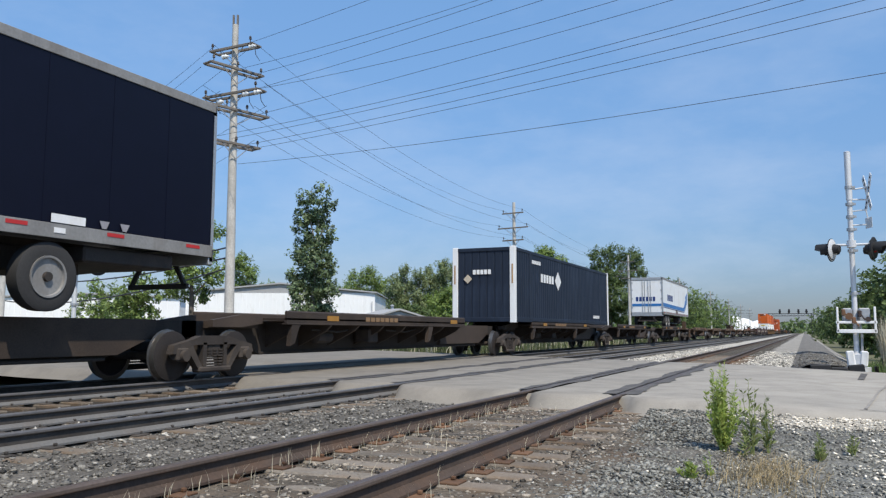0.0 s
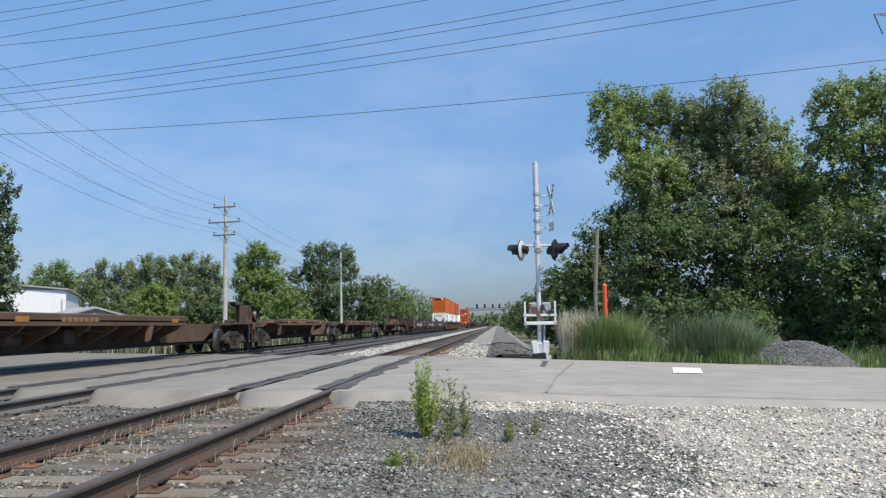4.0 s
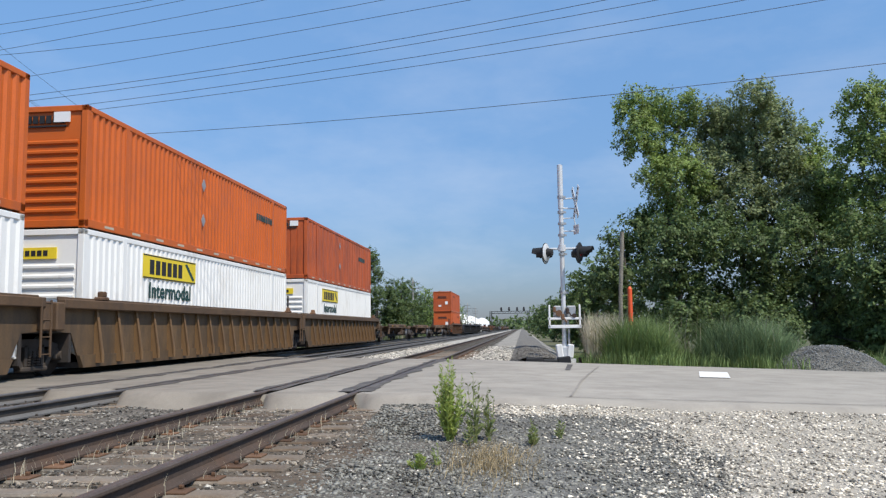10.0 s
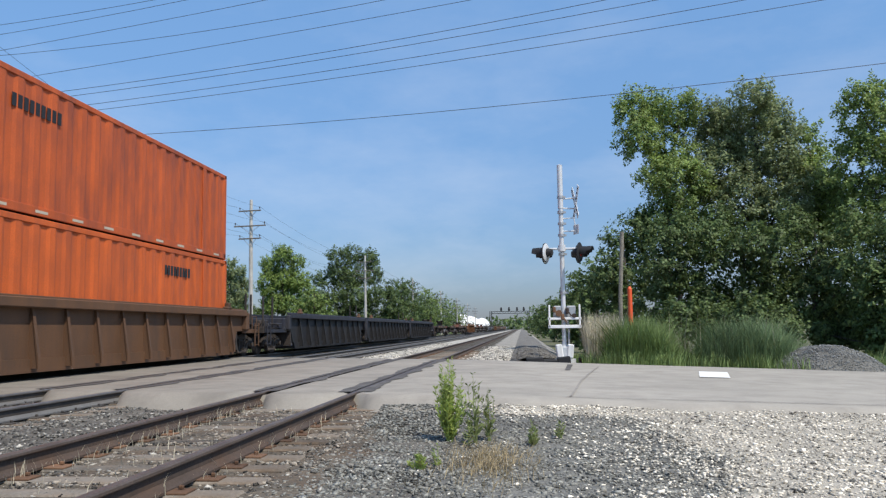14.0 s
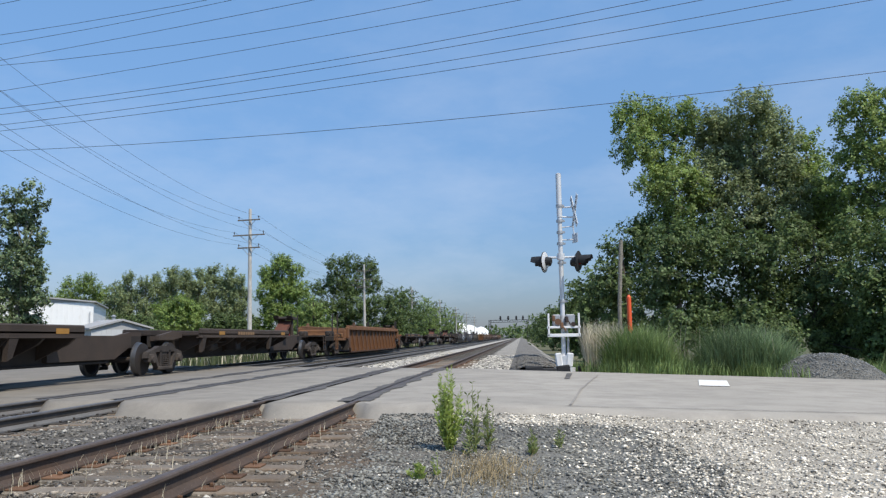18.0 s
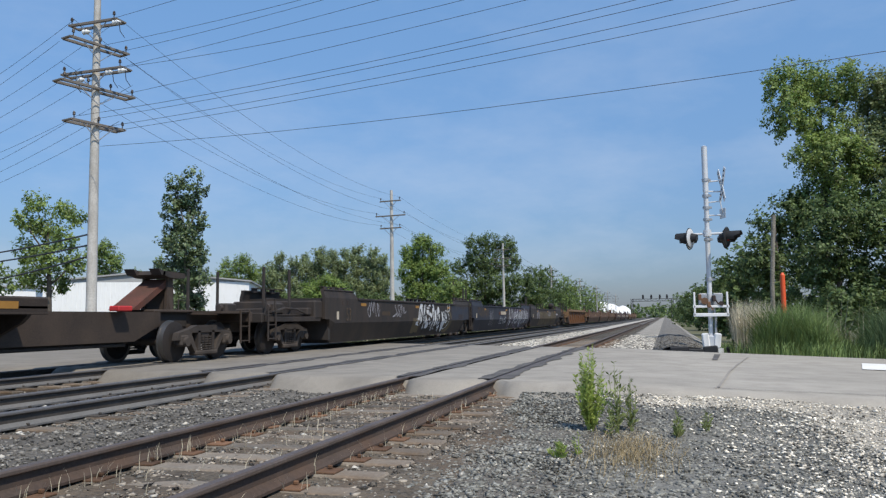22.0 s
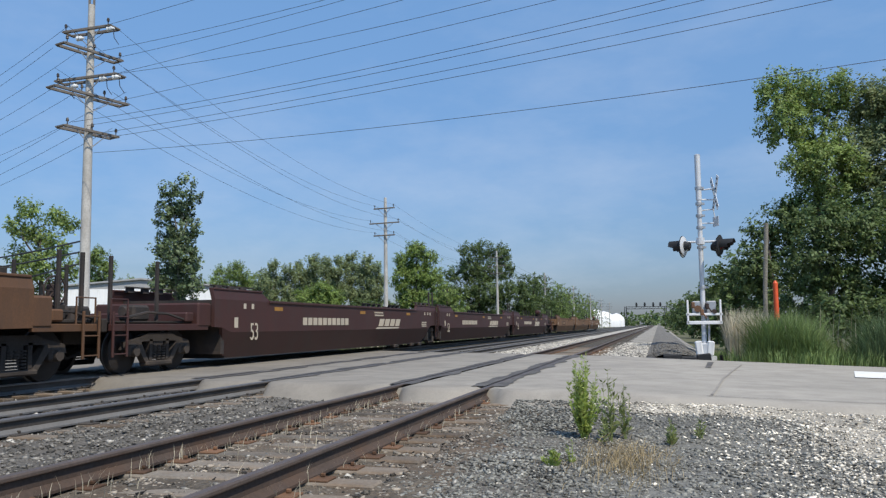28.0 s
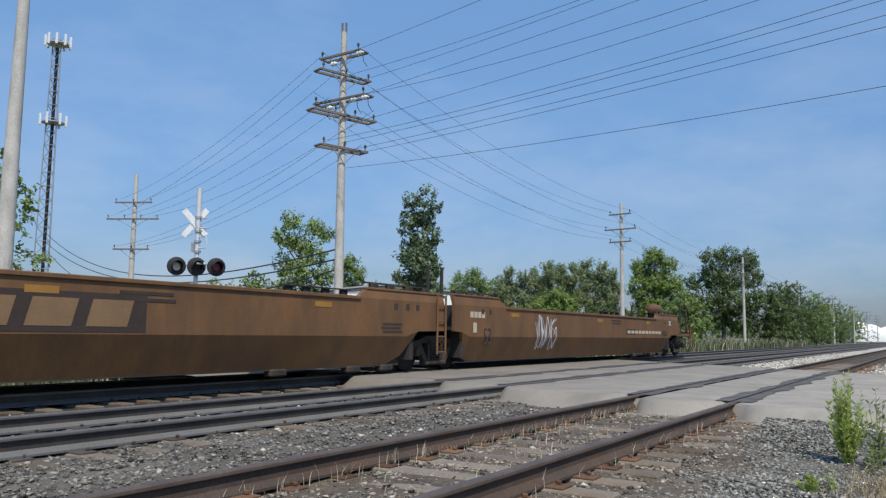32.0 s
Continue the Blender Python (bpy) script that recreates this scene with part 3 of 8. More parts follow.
def make_road():
    xs = spaced((-70, -16, 2.0), (-16, 4, 0.14), (4, 40, 0.8))
    grooves = [c + s * GAUGE for c in TRACKS for s in (-1, 1)]
    b = Builder()
    cols = 22
    p = []
    for x in xs:
        n0 = near_edge(x) + 0.16 * noise.noise(Vector((x * 0.7, 0, 0))) + 0.05 * noise.noise(Vector((x * 4, 2, 0)))
        n1 = far_edge(x) + 0.2 * noise.noise(Vector((x * 0.6, 7, 0)))
        near = min(abs(x - g) for g in grooves)
        if x < -1.6:
            n0 += 0.55 * math.exp(-(near / 0.22) ** 2)
        dip = -0.05 if near < 0.085 else 0.0
        z = road_z(x)
        p.append((x, n0 - 0.42, z - 0.26))
        p.append((x, n0 - 0.26, z - 0.17))
        p.append((x, n0 - 0.10, z - 0.045))
        for k in range(cols - 5):
            f = k / (cols - 6)
            y = n0 + (n1 - n0) * f
            p.append((x, y, z + dip + 0.003 * noise.noise(Vector((x * 0.9, y * 0.9, 0)))))
        p.append((x, n1 + 0.15, z - 0.06))
        p.append((x, n1 + 0.5, z - 0.30))
    b.add(p, [(i * cols + k, (i + 1) * cols + k, (i + 1) * cols + k + 1, i * cols + k + 1) for i in range(len(xs) - 1) for k in range(cols - 1)])
    road = tagged(part("road", b, M["asphalt"]), "sun-bleached worn grey asphalt road over the level crossing", "road", kind="structure")
    for g in grooves:
        s = Builder()
        for side in (-1, 1):
            y0, y1, k = near_edge(g) + 0.45, far_edge(g) - 0.2, 46
            rows = []
            for i in range(k + 1):
                y = y0 + (y1 - y0) * i / k
                wide = 0.15 + 0.16 * noise.noise(Vector((y * 1.1, g * 3 + side, 0))) + 0.06 * noise.noise(Vector((y * 5, g, side)))
                rows.append((y, max(0.03, wide)))
            s.add([(g + side * 0.05, y, 0.006) for y, w_ in rows] + [(g + side * (0.05 + w_), y, 0.006) for y, w_ in rows], [(i, i + 1, k + 2 + i, k + 1 + i) for i in range(k)])
        part("flangeway_seam", s, M["tar"], road, "dark tarred seam beside the rail")
    s = Builder()
    q = [(x, near_edge(x) + 0.42 + 0.05 * noise.noise(Vector((x * 1.3, 1, 0)))) for x in spaced((0.6, 16, 0.4))]
    k = len(q)
    s.add([(x, y - 0.012, road_z(x) + 0.011) for x, y in q] + [(x, y + 0.02 + 0.012 * noise.noise(Vector((x * 4, 3, 0))), road_z(x) + 0.011) for x, y in q], [(i, i + 1, k + i + 1, k + i) for i in range(k - 1)])
    part("edge_crack", s, M["tar"], road, "dark crack along the edge of the road")
    s = Builder()
    q = [(1.95, 21.1), (1.62, 19.0), (1.36, 17.2), (1.1, 15.4), (0.9, 13.6), (0.68, 11.7)]
    s.add([(x - 0.02, y, road_z(x) + 0.013) for x, y in q] + [(x + 0.02, y, road_z(x) + 0.013) for x, y in q], [(i, i + 1, 7 + i, 6 + i) for i in range(5)])
    part("crack_seal", s, M["crack"], road, "faint filled crack across the lanes")
    s = Builder()
    x0, y0 = 3.7, 17.4
    q = [(x0, y0), (x0 + 0.62, y0 - 0.05), (x0 + 1.15, y0 + 2.35), (x0 + 0.5, y0 + 2.4)]
    s.add([(x, y, road_z(x) + 0.014) for x, y in q], [(0, 1, 2, 3)])
    part("stop_bar", s, M["road_paint"], road, "worn white stop bar")
    s = Builder()
    s.add([(x, y, road_z(x) + 0.012) for x, y in ((0.98, 19.0), (1.10, 19.0), (1.35, 21.9), (1.2, 21.9))], [(0, 1, 2, 3)])
    part("patch", s, M["tar"], road, "dark tar patch")


make_road()

# one rail profile for all rails
RAIL = [(-0.07, -0.172), (0.07, -0.172), (0.07, -0.16), (0.012, -0.14), (0.009, -0.045), (0.037, -0.034), (0.037, -0.028),
        (-0.037, -0.028), (-0.037, -0.034), (-0.009, -0.045), (-0.012, -0.14), (-0.07, -0.16)]
HEAD = [(-0.037, -0.028), (0.037, -0.028), (0.037, -0.012), (0.028, 0.0), (-0.028, 0.0), (-0.037, -0.012)]
tie_b = Builder().box(-1.3, 1.3, -0.115, 0.115, -0.15, 0.0, 0.014)
tie_mesh = tie_b.mesh("tie", M["tie"], False)
plate_mesh = Builder().box(-0.19, 0.19, -0.09, 0.09, 0.0, 0.016, 0.004).box(-0.12, -0.085, -0.06, -0.03, 0.016, 0.045, 0.006).box(
    0.085, 0.12, 0.03, 0.06, 0.016, 0.045, 0.006).mesh("tie_plate", M["plate"], False)
plate_dark_mesh = plate_mesh.copy()
plate_dark_mesh.materials[0] = M["plate_dark"]


def make_track(x, label, shiny, tie_end, seed):
    tr = thing("railway_track", label, "railway track", "parallel tracks", (x, 0, 0))
    r = random.Random(seed)
    for s in (-1, 1):
        rail = part("rail", Builder().prism(RAIL, -15, 900, "y"), M["rail_main"] if shiny else M["rail"], tr, at=(s * GAUGE, 0, 0), smooth=False)
        part("rail_foot", Builder().prism([(-0.076, -0.176), (0.076, -0.176), (0.076, -0.157), (0.016, -0.118), (-0.016, -0.118), (-0.076, -0.157)], -15, 900, "y"),
             M["rail_foot"] if shiny else M["rail"], rail, "dusty rail foot", smooth=False)
        part("rail_head", Builder().prism(HEAD, -15, 900, "y"), M["rail_head"] if shiny else M["rail_head_dull"], rail, "worn running surface", smooth=False)
    y = -3.0
    k = 0
    far = Builder()
    while y < 120:
        hidden = near_edge(x) + 0.4 < y < far_edge(x) - 0.2
        if not hidden:
            if y < tie_end:
                t = part("tie", tie_mesh, parent=tr, at=pose(r.uniform(-0.06, 0.06), y + r.uniform(-0.04, 0.04), -0.186 + r.uniform(-0.012, 0.008), r.uniform(-0.5, 0.5), 0, r.uniform(-1.8, 1.8)))
                for s in (-1, 1):
                    part("tie_plate", plate_mesh if not shiny else plate_dark_mesh, parent=t, at=(s * GAUGE, 0, 0))
            else:
                far.box(-1.3, 1.3, y - 0.115, y + 0.115, -0.34, -0.19)
        y += 0.53
        k += 1
    tagged(part("distant_tie_bed", far, M["ballast_bed"], tr, smooth=False), kind="stuff")
    return tr


make_track(TRACKS[0], "rusty weed-grown siding on weathered wooden ties", False, 40, 1)
make_track(TRACKS[1], "main track with dark rails on wooden ties in ballast", True, 40, 2)
make_track(TRACKS[2], "main track with dark rails that the freight train runs on", True, 20, 3)


# stones
OCTA = np.array([(1, 0, 0), (-1, 0, 0), (0, 1, 0), (0, -1, 0), (0, 0, 1), (0, 0, -1)], float) * 1.35
OCTA_F = np.array([(0, 2, 4), (2, 1, 4), (1, 3, 4), (3, 0, 4), (2, 0, 5), (1, 2, 5), (3, 1, 5), (0, 3, 5)])


def stones(name, pts, size, material, label, category):
    """Loose broken stones: jittered, turned eight-sided pieces at the given places."""
    n = len(pts)
    v = np.repeat(OCTA[None], n, 0) * (1 + rng.uniform(-0.45, 0.3, (n, 6, 1))) + rng.uniform(-0.42, 0.42, (n, 6, 3))
    v *= (size * (0.35 + 1.05 * rng.uniform(0, 1, (n, 1, 1)) ** 1.8)) * rng.uniform(0.5, 1.25, (n, 1, 3))
    q = rng.normal(size=(n, 4))
    q /= np.linalg.norm(q, axis=1)[:, None]
    w, x, y, z = q.T
    rot = np.stack([1 - 2 * (y * y + z * z), 2 * (x * y - z * w), 2 * (x * z + y * w), 2 * (x * y + z * w), 1 - 2 * (x * x + z * z), 2 * (y * z - x * w),
                    2 * (x * z - y * w), 2 * (y * z + x * w), 1 - 2 * (x * x + y * y)], -1).reshape(n, 3, 3)
    v = np.einsum("nij,nkj->nki", rot, v) * np.array([1, 1, 0.55]) + np.array(pts)[:, None]
    f = (OCTA_F[None] + 6 * np.arange(n)[:, None, None]).reshape(-1, 3)
    return tagged(new(name, soup(name, v.reshape(-1, 3), f, material)), label, category, kind="stuff")


def scatter(n, x0, x1, y0, y1, height, keep, power=1.0):
    out = []
    for x, y in zip(rng.uniform(x0, x1, n), y0 + (y1 - y0) * rng.uniform(0, 1, n) ** power):
        if keep(x, y):
            out.append((x, y, height(x, y)))
    return out


def on_bed(x, y):
    if y > near_edge(x) - 0.1 and y < far_edge(x) + 0.1:
        return False
    if y > 1.4 * abs(x) + 30 or y < -0.75 * x * 0.55 - 1.2:
        return False
    if abs(x - TRACKS[0]) < 1.3 and rng.uniform() < 0.2:
        return False
    return all(abs(abs(x - c) - GAUGE) > 0.11 for c in TRACKS)


stones("ballast_stones", scatter(62000, -9.75, -1.4, 2.2, 15.5, lambda x, y: bed(x, y) + rng.uniform(-0.012, 0.012), on_bed, 1.15), 0.0215,
       M["stone"], "loose grey crushed ballast stones between the ties", "ballast stones")
stones("pale_ballast_stones", scatter(1100, -10.2, -1.4, 2.2, 15.5, lambda x, y: bed(x, y) + 0.02, on_bed, 1.1), 0.024,
       M["stone_mix"], "scattered pale stones among the ballast", "ballast stones")
stones("gravel_stones", scatter(68000, -1.9, 4.5, 3.4, 11.0, lambda x, y: (apron(x, y) if x > -0.5 else max(apron(max(x, -0.7), y), bed(x, y))) + rng.uniform(-0.010, 0.008),
                                lambda x, y: lime_mask(x, y) < (9 if rng.uniform() < 0.22 else rng.uniform(-1.1, 2.2)) and y > 1.2 * abs(x) and abs(x + 2.545) > 0.2, 1.3), 0.0195,
       M["stone_dark"], "dark bluish-grey gravel stones beside the siding", "gravel stones")
stones("limestone_stones", scatter(64000, -1.5, 7, 3.4, 11.2, lambda x, y: apron(max(x, -0.7), y) + rng.uniform(0.004, 0.022),
                                   lambda x, y: lime_mask(x, y) > rng.uniform(-0.9, 0.9) - (3.0 if rng.uniform() < 0.035 else 0.0) and y > 1.2 * abs(x), 1.25), 0.0165,
       M["stone_white"], "pale crushed limestone chips on the apron", "gravel stones")


stones("rusty_ballast_stones", scatter(10500, -4.9, -1.75, 2.6, 11.2, lambda x, y: bed(x, y) + rng.uniform(0.0, 0.02),
                                       lambda x, y: y < near_edge(x) - 0.1 and all(abs(abs(x - c) - GAUGE) > 0.11 for c in TRACKS), 1.15), 0.022,
       M["stone_warm"], "small rust-stained stones around the siding's ties", "ballast stones")
sheet("pale_ballast_strip", spaced((-6.35, -4.65, 0.2)), spaced((28.6, 60, 0.6), (60, 420, 12)),
      lambda x, y: bed(x, y) + (0.05 if abs(x + 5.5) < 0.7 + 0.2 * noise.noise(Vector((y * 0.4, 0, 0))) and y > 29 else -0.04), M["pale_bed"],
      "pale stone ballast heaped between siding and main track beyond the road", "ballast")
stones("pale_strip_stones", scatter(5200, -6.25, -4.75, 28.8, 62, lambda x, y: bed(x, y) + 0.06, lambda x, y: True, 1.5), 0.032,
       M["stone_pale"], "pale loose stones between the tracks beyond the road", "ballast stones")


def shoulder(x, y):
    return (-0.22 if x < -0.4 else -0.22 - 0.10 * (x + 0.4)) - (0.35 * max(0.0, x - 1.6)) + 0.02 * noise.noise(Vector((x * 2, y, 0)))


def path_top(x, y):
    rise = 0.33 * max(0.25, 1 - max(0.0, y - 27.0) / 40.0)
    return shoulder(x, y) + 0.02 + rise * math.exp(-((x - 0.55) / 0.78) ** 4) + 0.05 * noise.noise(Vector((x * 1.6, y * 0.9, 4)))


sheet("service_path", spaced((-0.42, 1.55, 0.12)), spaced((24.3, 60, 0.5), (60, 900, 30)), path_top, M["grey_path"],
      "dark compacted service path beside the tracks", "path")
# black blocks form the dark ragged end of the service path
for x0_, x1_, top_, tilt_ in ((-0.42, 0.12, -0.02, 3), (0.10, 0.62, 0.07, -2), (0.60, 1.05, 0.05, 2), (1.02, 1.42, -0.03, -6)):
    tagged(part("edge_block", Builder().box(x0_, x1_, -0.1, 0.12, -0.3, top_, 0.03), M["black"], at=pose(0, 24.22, -0.04, 0, tilt_, 0)), "broken black edge block at the road side", "edge block", "black edge blocks by the road")
tagged(part("cable_box", Builder().box(1.95, 2.35, 25.2, 25.7, -0.3, 0.22, 0.03).box(1.75, 2.0, 25.3, 25.6, -0.3, -0.02, 0.02), M["soot"]), "dark rusty equipment box by the mast", "equipment box")
stones("path_stones", scatter(4200, -0.4, 2.2, 24.4, 46, lambda x, y: path_top(min(x, 1.4), y) + 0.01 if x < 1.4 else shoulder(x, y) + 0.01, lambda x, y: True, 1.6), 0.024,
       M["stone"], "grey stones trodden into the service path", "gravel stones")
stones("verge_stones", scatter(7000, -2.4, -0.25, 25.0, 50, lambda x, y: shoulder(x, y) + 0.015 * rng.uniform(0, 1), lambda x, y: True, 1.5), 0.034,
       M["stone_pale"], "pale stones along the track shoulder beyond the road", "ballast stones")
sheet("track_shoulder", spaced((-1.9, 4.4, 0.35)), spaced((24.0, 60, 0.7), (60, 900, 30)), shoulder, M["shoulder"],
      "pale stony shoulder path beside the tracks", "path")


def verge_z(x, y):
    return -0.09 + fall(x) - 0.05 * (y - far_edge(x)) + 0.03 * noise.noise(Vector((x * 1.5, y * 1.5, 2)))


sheet("road_verge", spaced((1.5, 34, 0.4)), spaced((18.5, 24.4, 0.3), (24.4, 33, 1.2)), lambda x, y: verge_z(x, y) if y > far_edge(x) - 0.1 else verge_z(x, far_edge(x)) - 0.5,
      M["verge"], "sandy gravel verge with thin grass beside the road", "verge")


def heap(x, y):
    cx, cy = 8.75, 24.3
    r = math.hypot((x - cx) / 1.75, (y - cy) / 1.35)
    return (-0.5 + 0.80 * (1 - r * r) ** 0.9 if r < 1 else -0.5 - 1.2 * (r - 1)) + 0.04 * noise.noise(Vector((x * 3, y * 3, 0)))


sheet("gravel_heap", spaced((6.8, 10.7, 0.12)), spaced((22.85, 25.8, 0.12)), heap, M["gravel_bed"],
      "low heap of blue-grey gravel at the roadside", "gravel heap", kind="stuff")
stones("heap_stones", scatter(7500, 7.0, 10.5, 22.95, 25.6, lambda x, y: heap(x, y) + 0.01, lambda x, y: heap(x, y) > -0.5), 0.022,
       M["stone_heap"], "blue-grey stones on the gravel heap", "gravel stones")


# ---- the train ----
SPEED = 26.2
TX = TRACKS[2]
MOVES = []  # each rolling thing with its place at the start


def rolling(ob, u, z=0.0, turn=0.0):
    MOVES.append((ob, u, z, turn))
    ob.matrix_basis = pose(TX, u, z, 0, 0, turn)
    return ob


WHEEL = [(0.10, -0.075), (0.43, -0.07), (0.455, -0.06), (0.462, 0.055), (0.49, 0.06), (0.49, 0.075), (0.40, 0.08), (0.36, 0.03), (0.16, 0.0), (0.10, 0.05)]
wheel_mesh = Builder().lathe([(r, -o) for r, o in WHEEL], (0, 0, 0), "x", 24).mesh("wheel", M["wheel"])
wheel_mesh.materials.append(M["wheel_rim"])
for f in wheel_mesh.polygons:
    if math.hypot(f.center.y, f.center.z) > 0.44:
        f.material_index = 1
bolster_mesh = Builder().box(-1.05, 1.05, -0.2, 0.2, 0.42, 0.74, 0.04).cyl((0, 0, 0.74), (0, 0, 0.86), 0.2).cyl(
    (-0.95, -0.89, 0.46), (0.95, -0.89, 0.46), 0.08).cyl((-0.95, 0.89, 0.46), (0.95, 0.89, 0.46), 0.08).mesh("truck", M["truck_cast"])


def side_frame_shape():
    b = Builder()
    w0, w1 = -0.075, 0.075
    b.prism([(-1.16, 0.50), (-1.10, 0.66), (-0.62, 0.76), (-0.40, 0.83), (0.40, 0.83), (0.62, 0.76), (1.10, 0.66), (1.16, 0.50), (1.02, 0.50), (0.95, 0.58),
             (0.55, 0.66), (-0.55, 0.66), (-0.95, 0.58), (-1.02, 0.50)], w0, w1)
    for s in (-1, 1):
        b.prism([(s * 0.80, 0.62), (s * 0.62, 0.64), (s * 0.30, 0.16), (s * 0.42, 0.16)], w0, w1)
        b.prism([(s * 0.34, 0.70), (s * 0.24, 0.70), (s * 0.24, 0.26), (s * 0.34, 0.26)], w0, w1)
        b.box(w0 - 0.02, w1 + 0.03, s * 0.89 - 0.16, s * 0.89 + 0.16, 0.36, 0.62, 0.04)
        b.cyl((w1, s * 0.89, 0.46), (w1 + 0.10, s * 0.89, 0.46), 0.115, 0.10, 12)
    b.box(w0 - 0.03, w1 + 0.03, -0.46, 0.46, 0.14, 0.25, 0.03)
    for y in (-0.16, 0.0, 0.16):
        for k in range(6):
            z = 0.27 + 0.055 * k
            b.cyl((w1 - 0.05, y, z), (w1 - 0.05, y, z + 0.032), 0.07, n=8)
    return b


side_frame_mesh = side_frame_shape().mesh("side_frame", M["truck_cast"])


def truck(car, y):
    t = part("truck", bolster_mesh, parent=car, at=(0, y, 0), label="grimy four-wheel freight truck")
    for s in (-1, 1):
        part("side_frame", side_frame_mesh, parent=t, at=pose(s * 1.0, 0, 0, 0, 0, 0 if s > 0 else 180))
        for e in (-1, 1):
            w = part("wheel", wheel_mesh, parent=t, at=pose(s * 0.755, e * 0.89, 0.462, 0, 0, 0 if s > 0 else 180))
    return t


def coupler(car, y, sign):
    part("coupler", Builder().box(-0.09, 0.09, min(y, y + sign * 0.75), max(y, y + sign * 0.75), 0.74, 0.95, 0.03).box(
        -0.17, 0.17, min(y + sign * 0.6, y + sign * 0.9), max(y + sign * 0.6, y + sign * 0.9), 0.70, 1.0, 0.06).tube(
        [(0.3, y, 0.7), (0.28, y + sign * 0.4, 0.35), (0.2, y + sign * 0.85, 0.45)], 0.03), M["car_black"], car, "rusty knuckle coupler and air hose")


def brake_wheel(car, x, y, z, material):
    b = Builder()
    ring = [(x, y + 0.27 * math.cos(a), z + 0.27 * math.sin(a)) for a in (2 * math.pi * k / 16 for k in range(17))]
    b.tube(ring, 0.018, 5)
    for k in range(4):
        a = math.pi * k / 4
        b.tube([(x, y - 0.26 * math.cos(a), z - 0.26 * math.sin(a)), (x, y + 0.26 * math.cos(a), z + 0.26 * math.sin(a))], 0.012, 4)
    b.box(x - 0.12, x, y - 0.09, y + 0.09, z - 0.12, z + 0.12, 0.02)
    part("brake_wheel", b, material, car, "spoked hand brake wheel")


def ladder(car, x, y, z0, z1, material, wide=0.42):
    b = Builder()
    for s in (0, wide):
        b.box(x - 0.02, x + 0.02, y + s - 0.025, y + s + 0.025, z0, z1, 0.008)
    k = int((z1 - z0) / 0.36)
    for i in range(k + 1):
        z = z0 + 0.06 + i * 0.36
        b.cyl((x, y, z), (x, y + wide, z), 0.014, n=6)
    part("ladder", b, material, car, "steel side ladder")


def both(b, fn):
    """Draws the same piece on both sides of a car."""
    for s in (-1, 1):
        b.m = Matrix.Diagonal((s, 1, 1, 1))
        fn(b)
    b.m = None
    return b


_shared = {}


def shared(key, make):
    """One mesh for many alike pieces."""
    if key not in _shared:
        _shared[key] = make()
    return _shared[key]


def block(name, sx, sy, sz, material, c=0.0):
    return shared((name, sx, sy, sz, material.name), lambda: Builder().box(-sx / 2, sx / 2, -sy / 2, sy / 2, -sz / 2, sz / 2, c).mesh(name, material, False))


W = 1.46  # half width of a well car
FOLD = 0.82


def side_marks(name, car, places, size, material, label="", x=W):
    """Flat marks on both sides at (y, z)."""
    me = block(name, 0.008, size[0], size[1], material)
    for y, z in places:
        for s in (-1, 1):
            part(name, me, parent=car, at=(s * (x + 0.003), y, z), label=label)


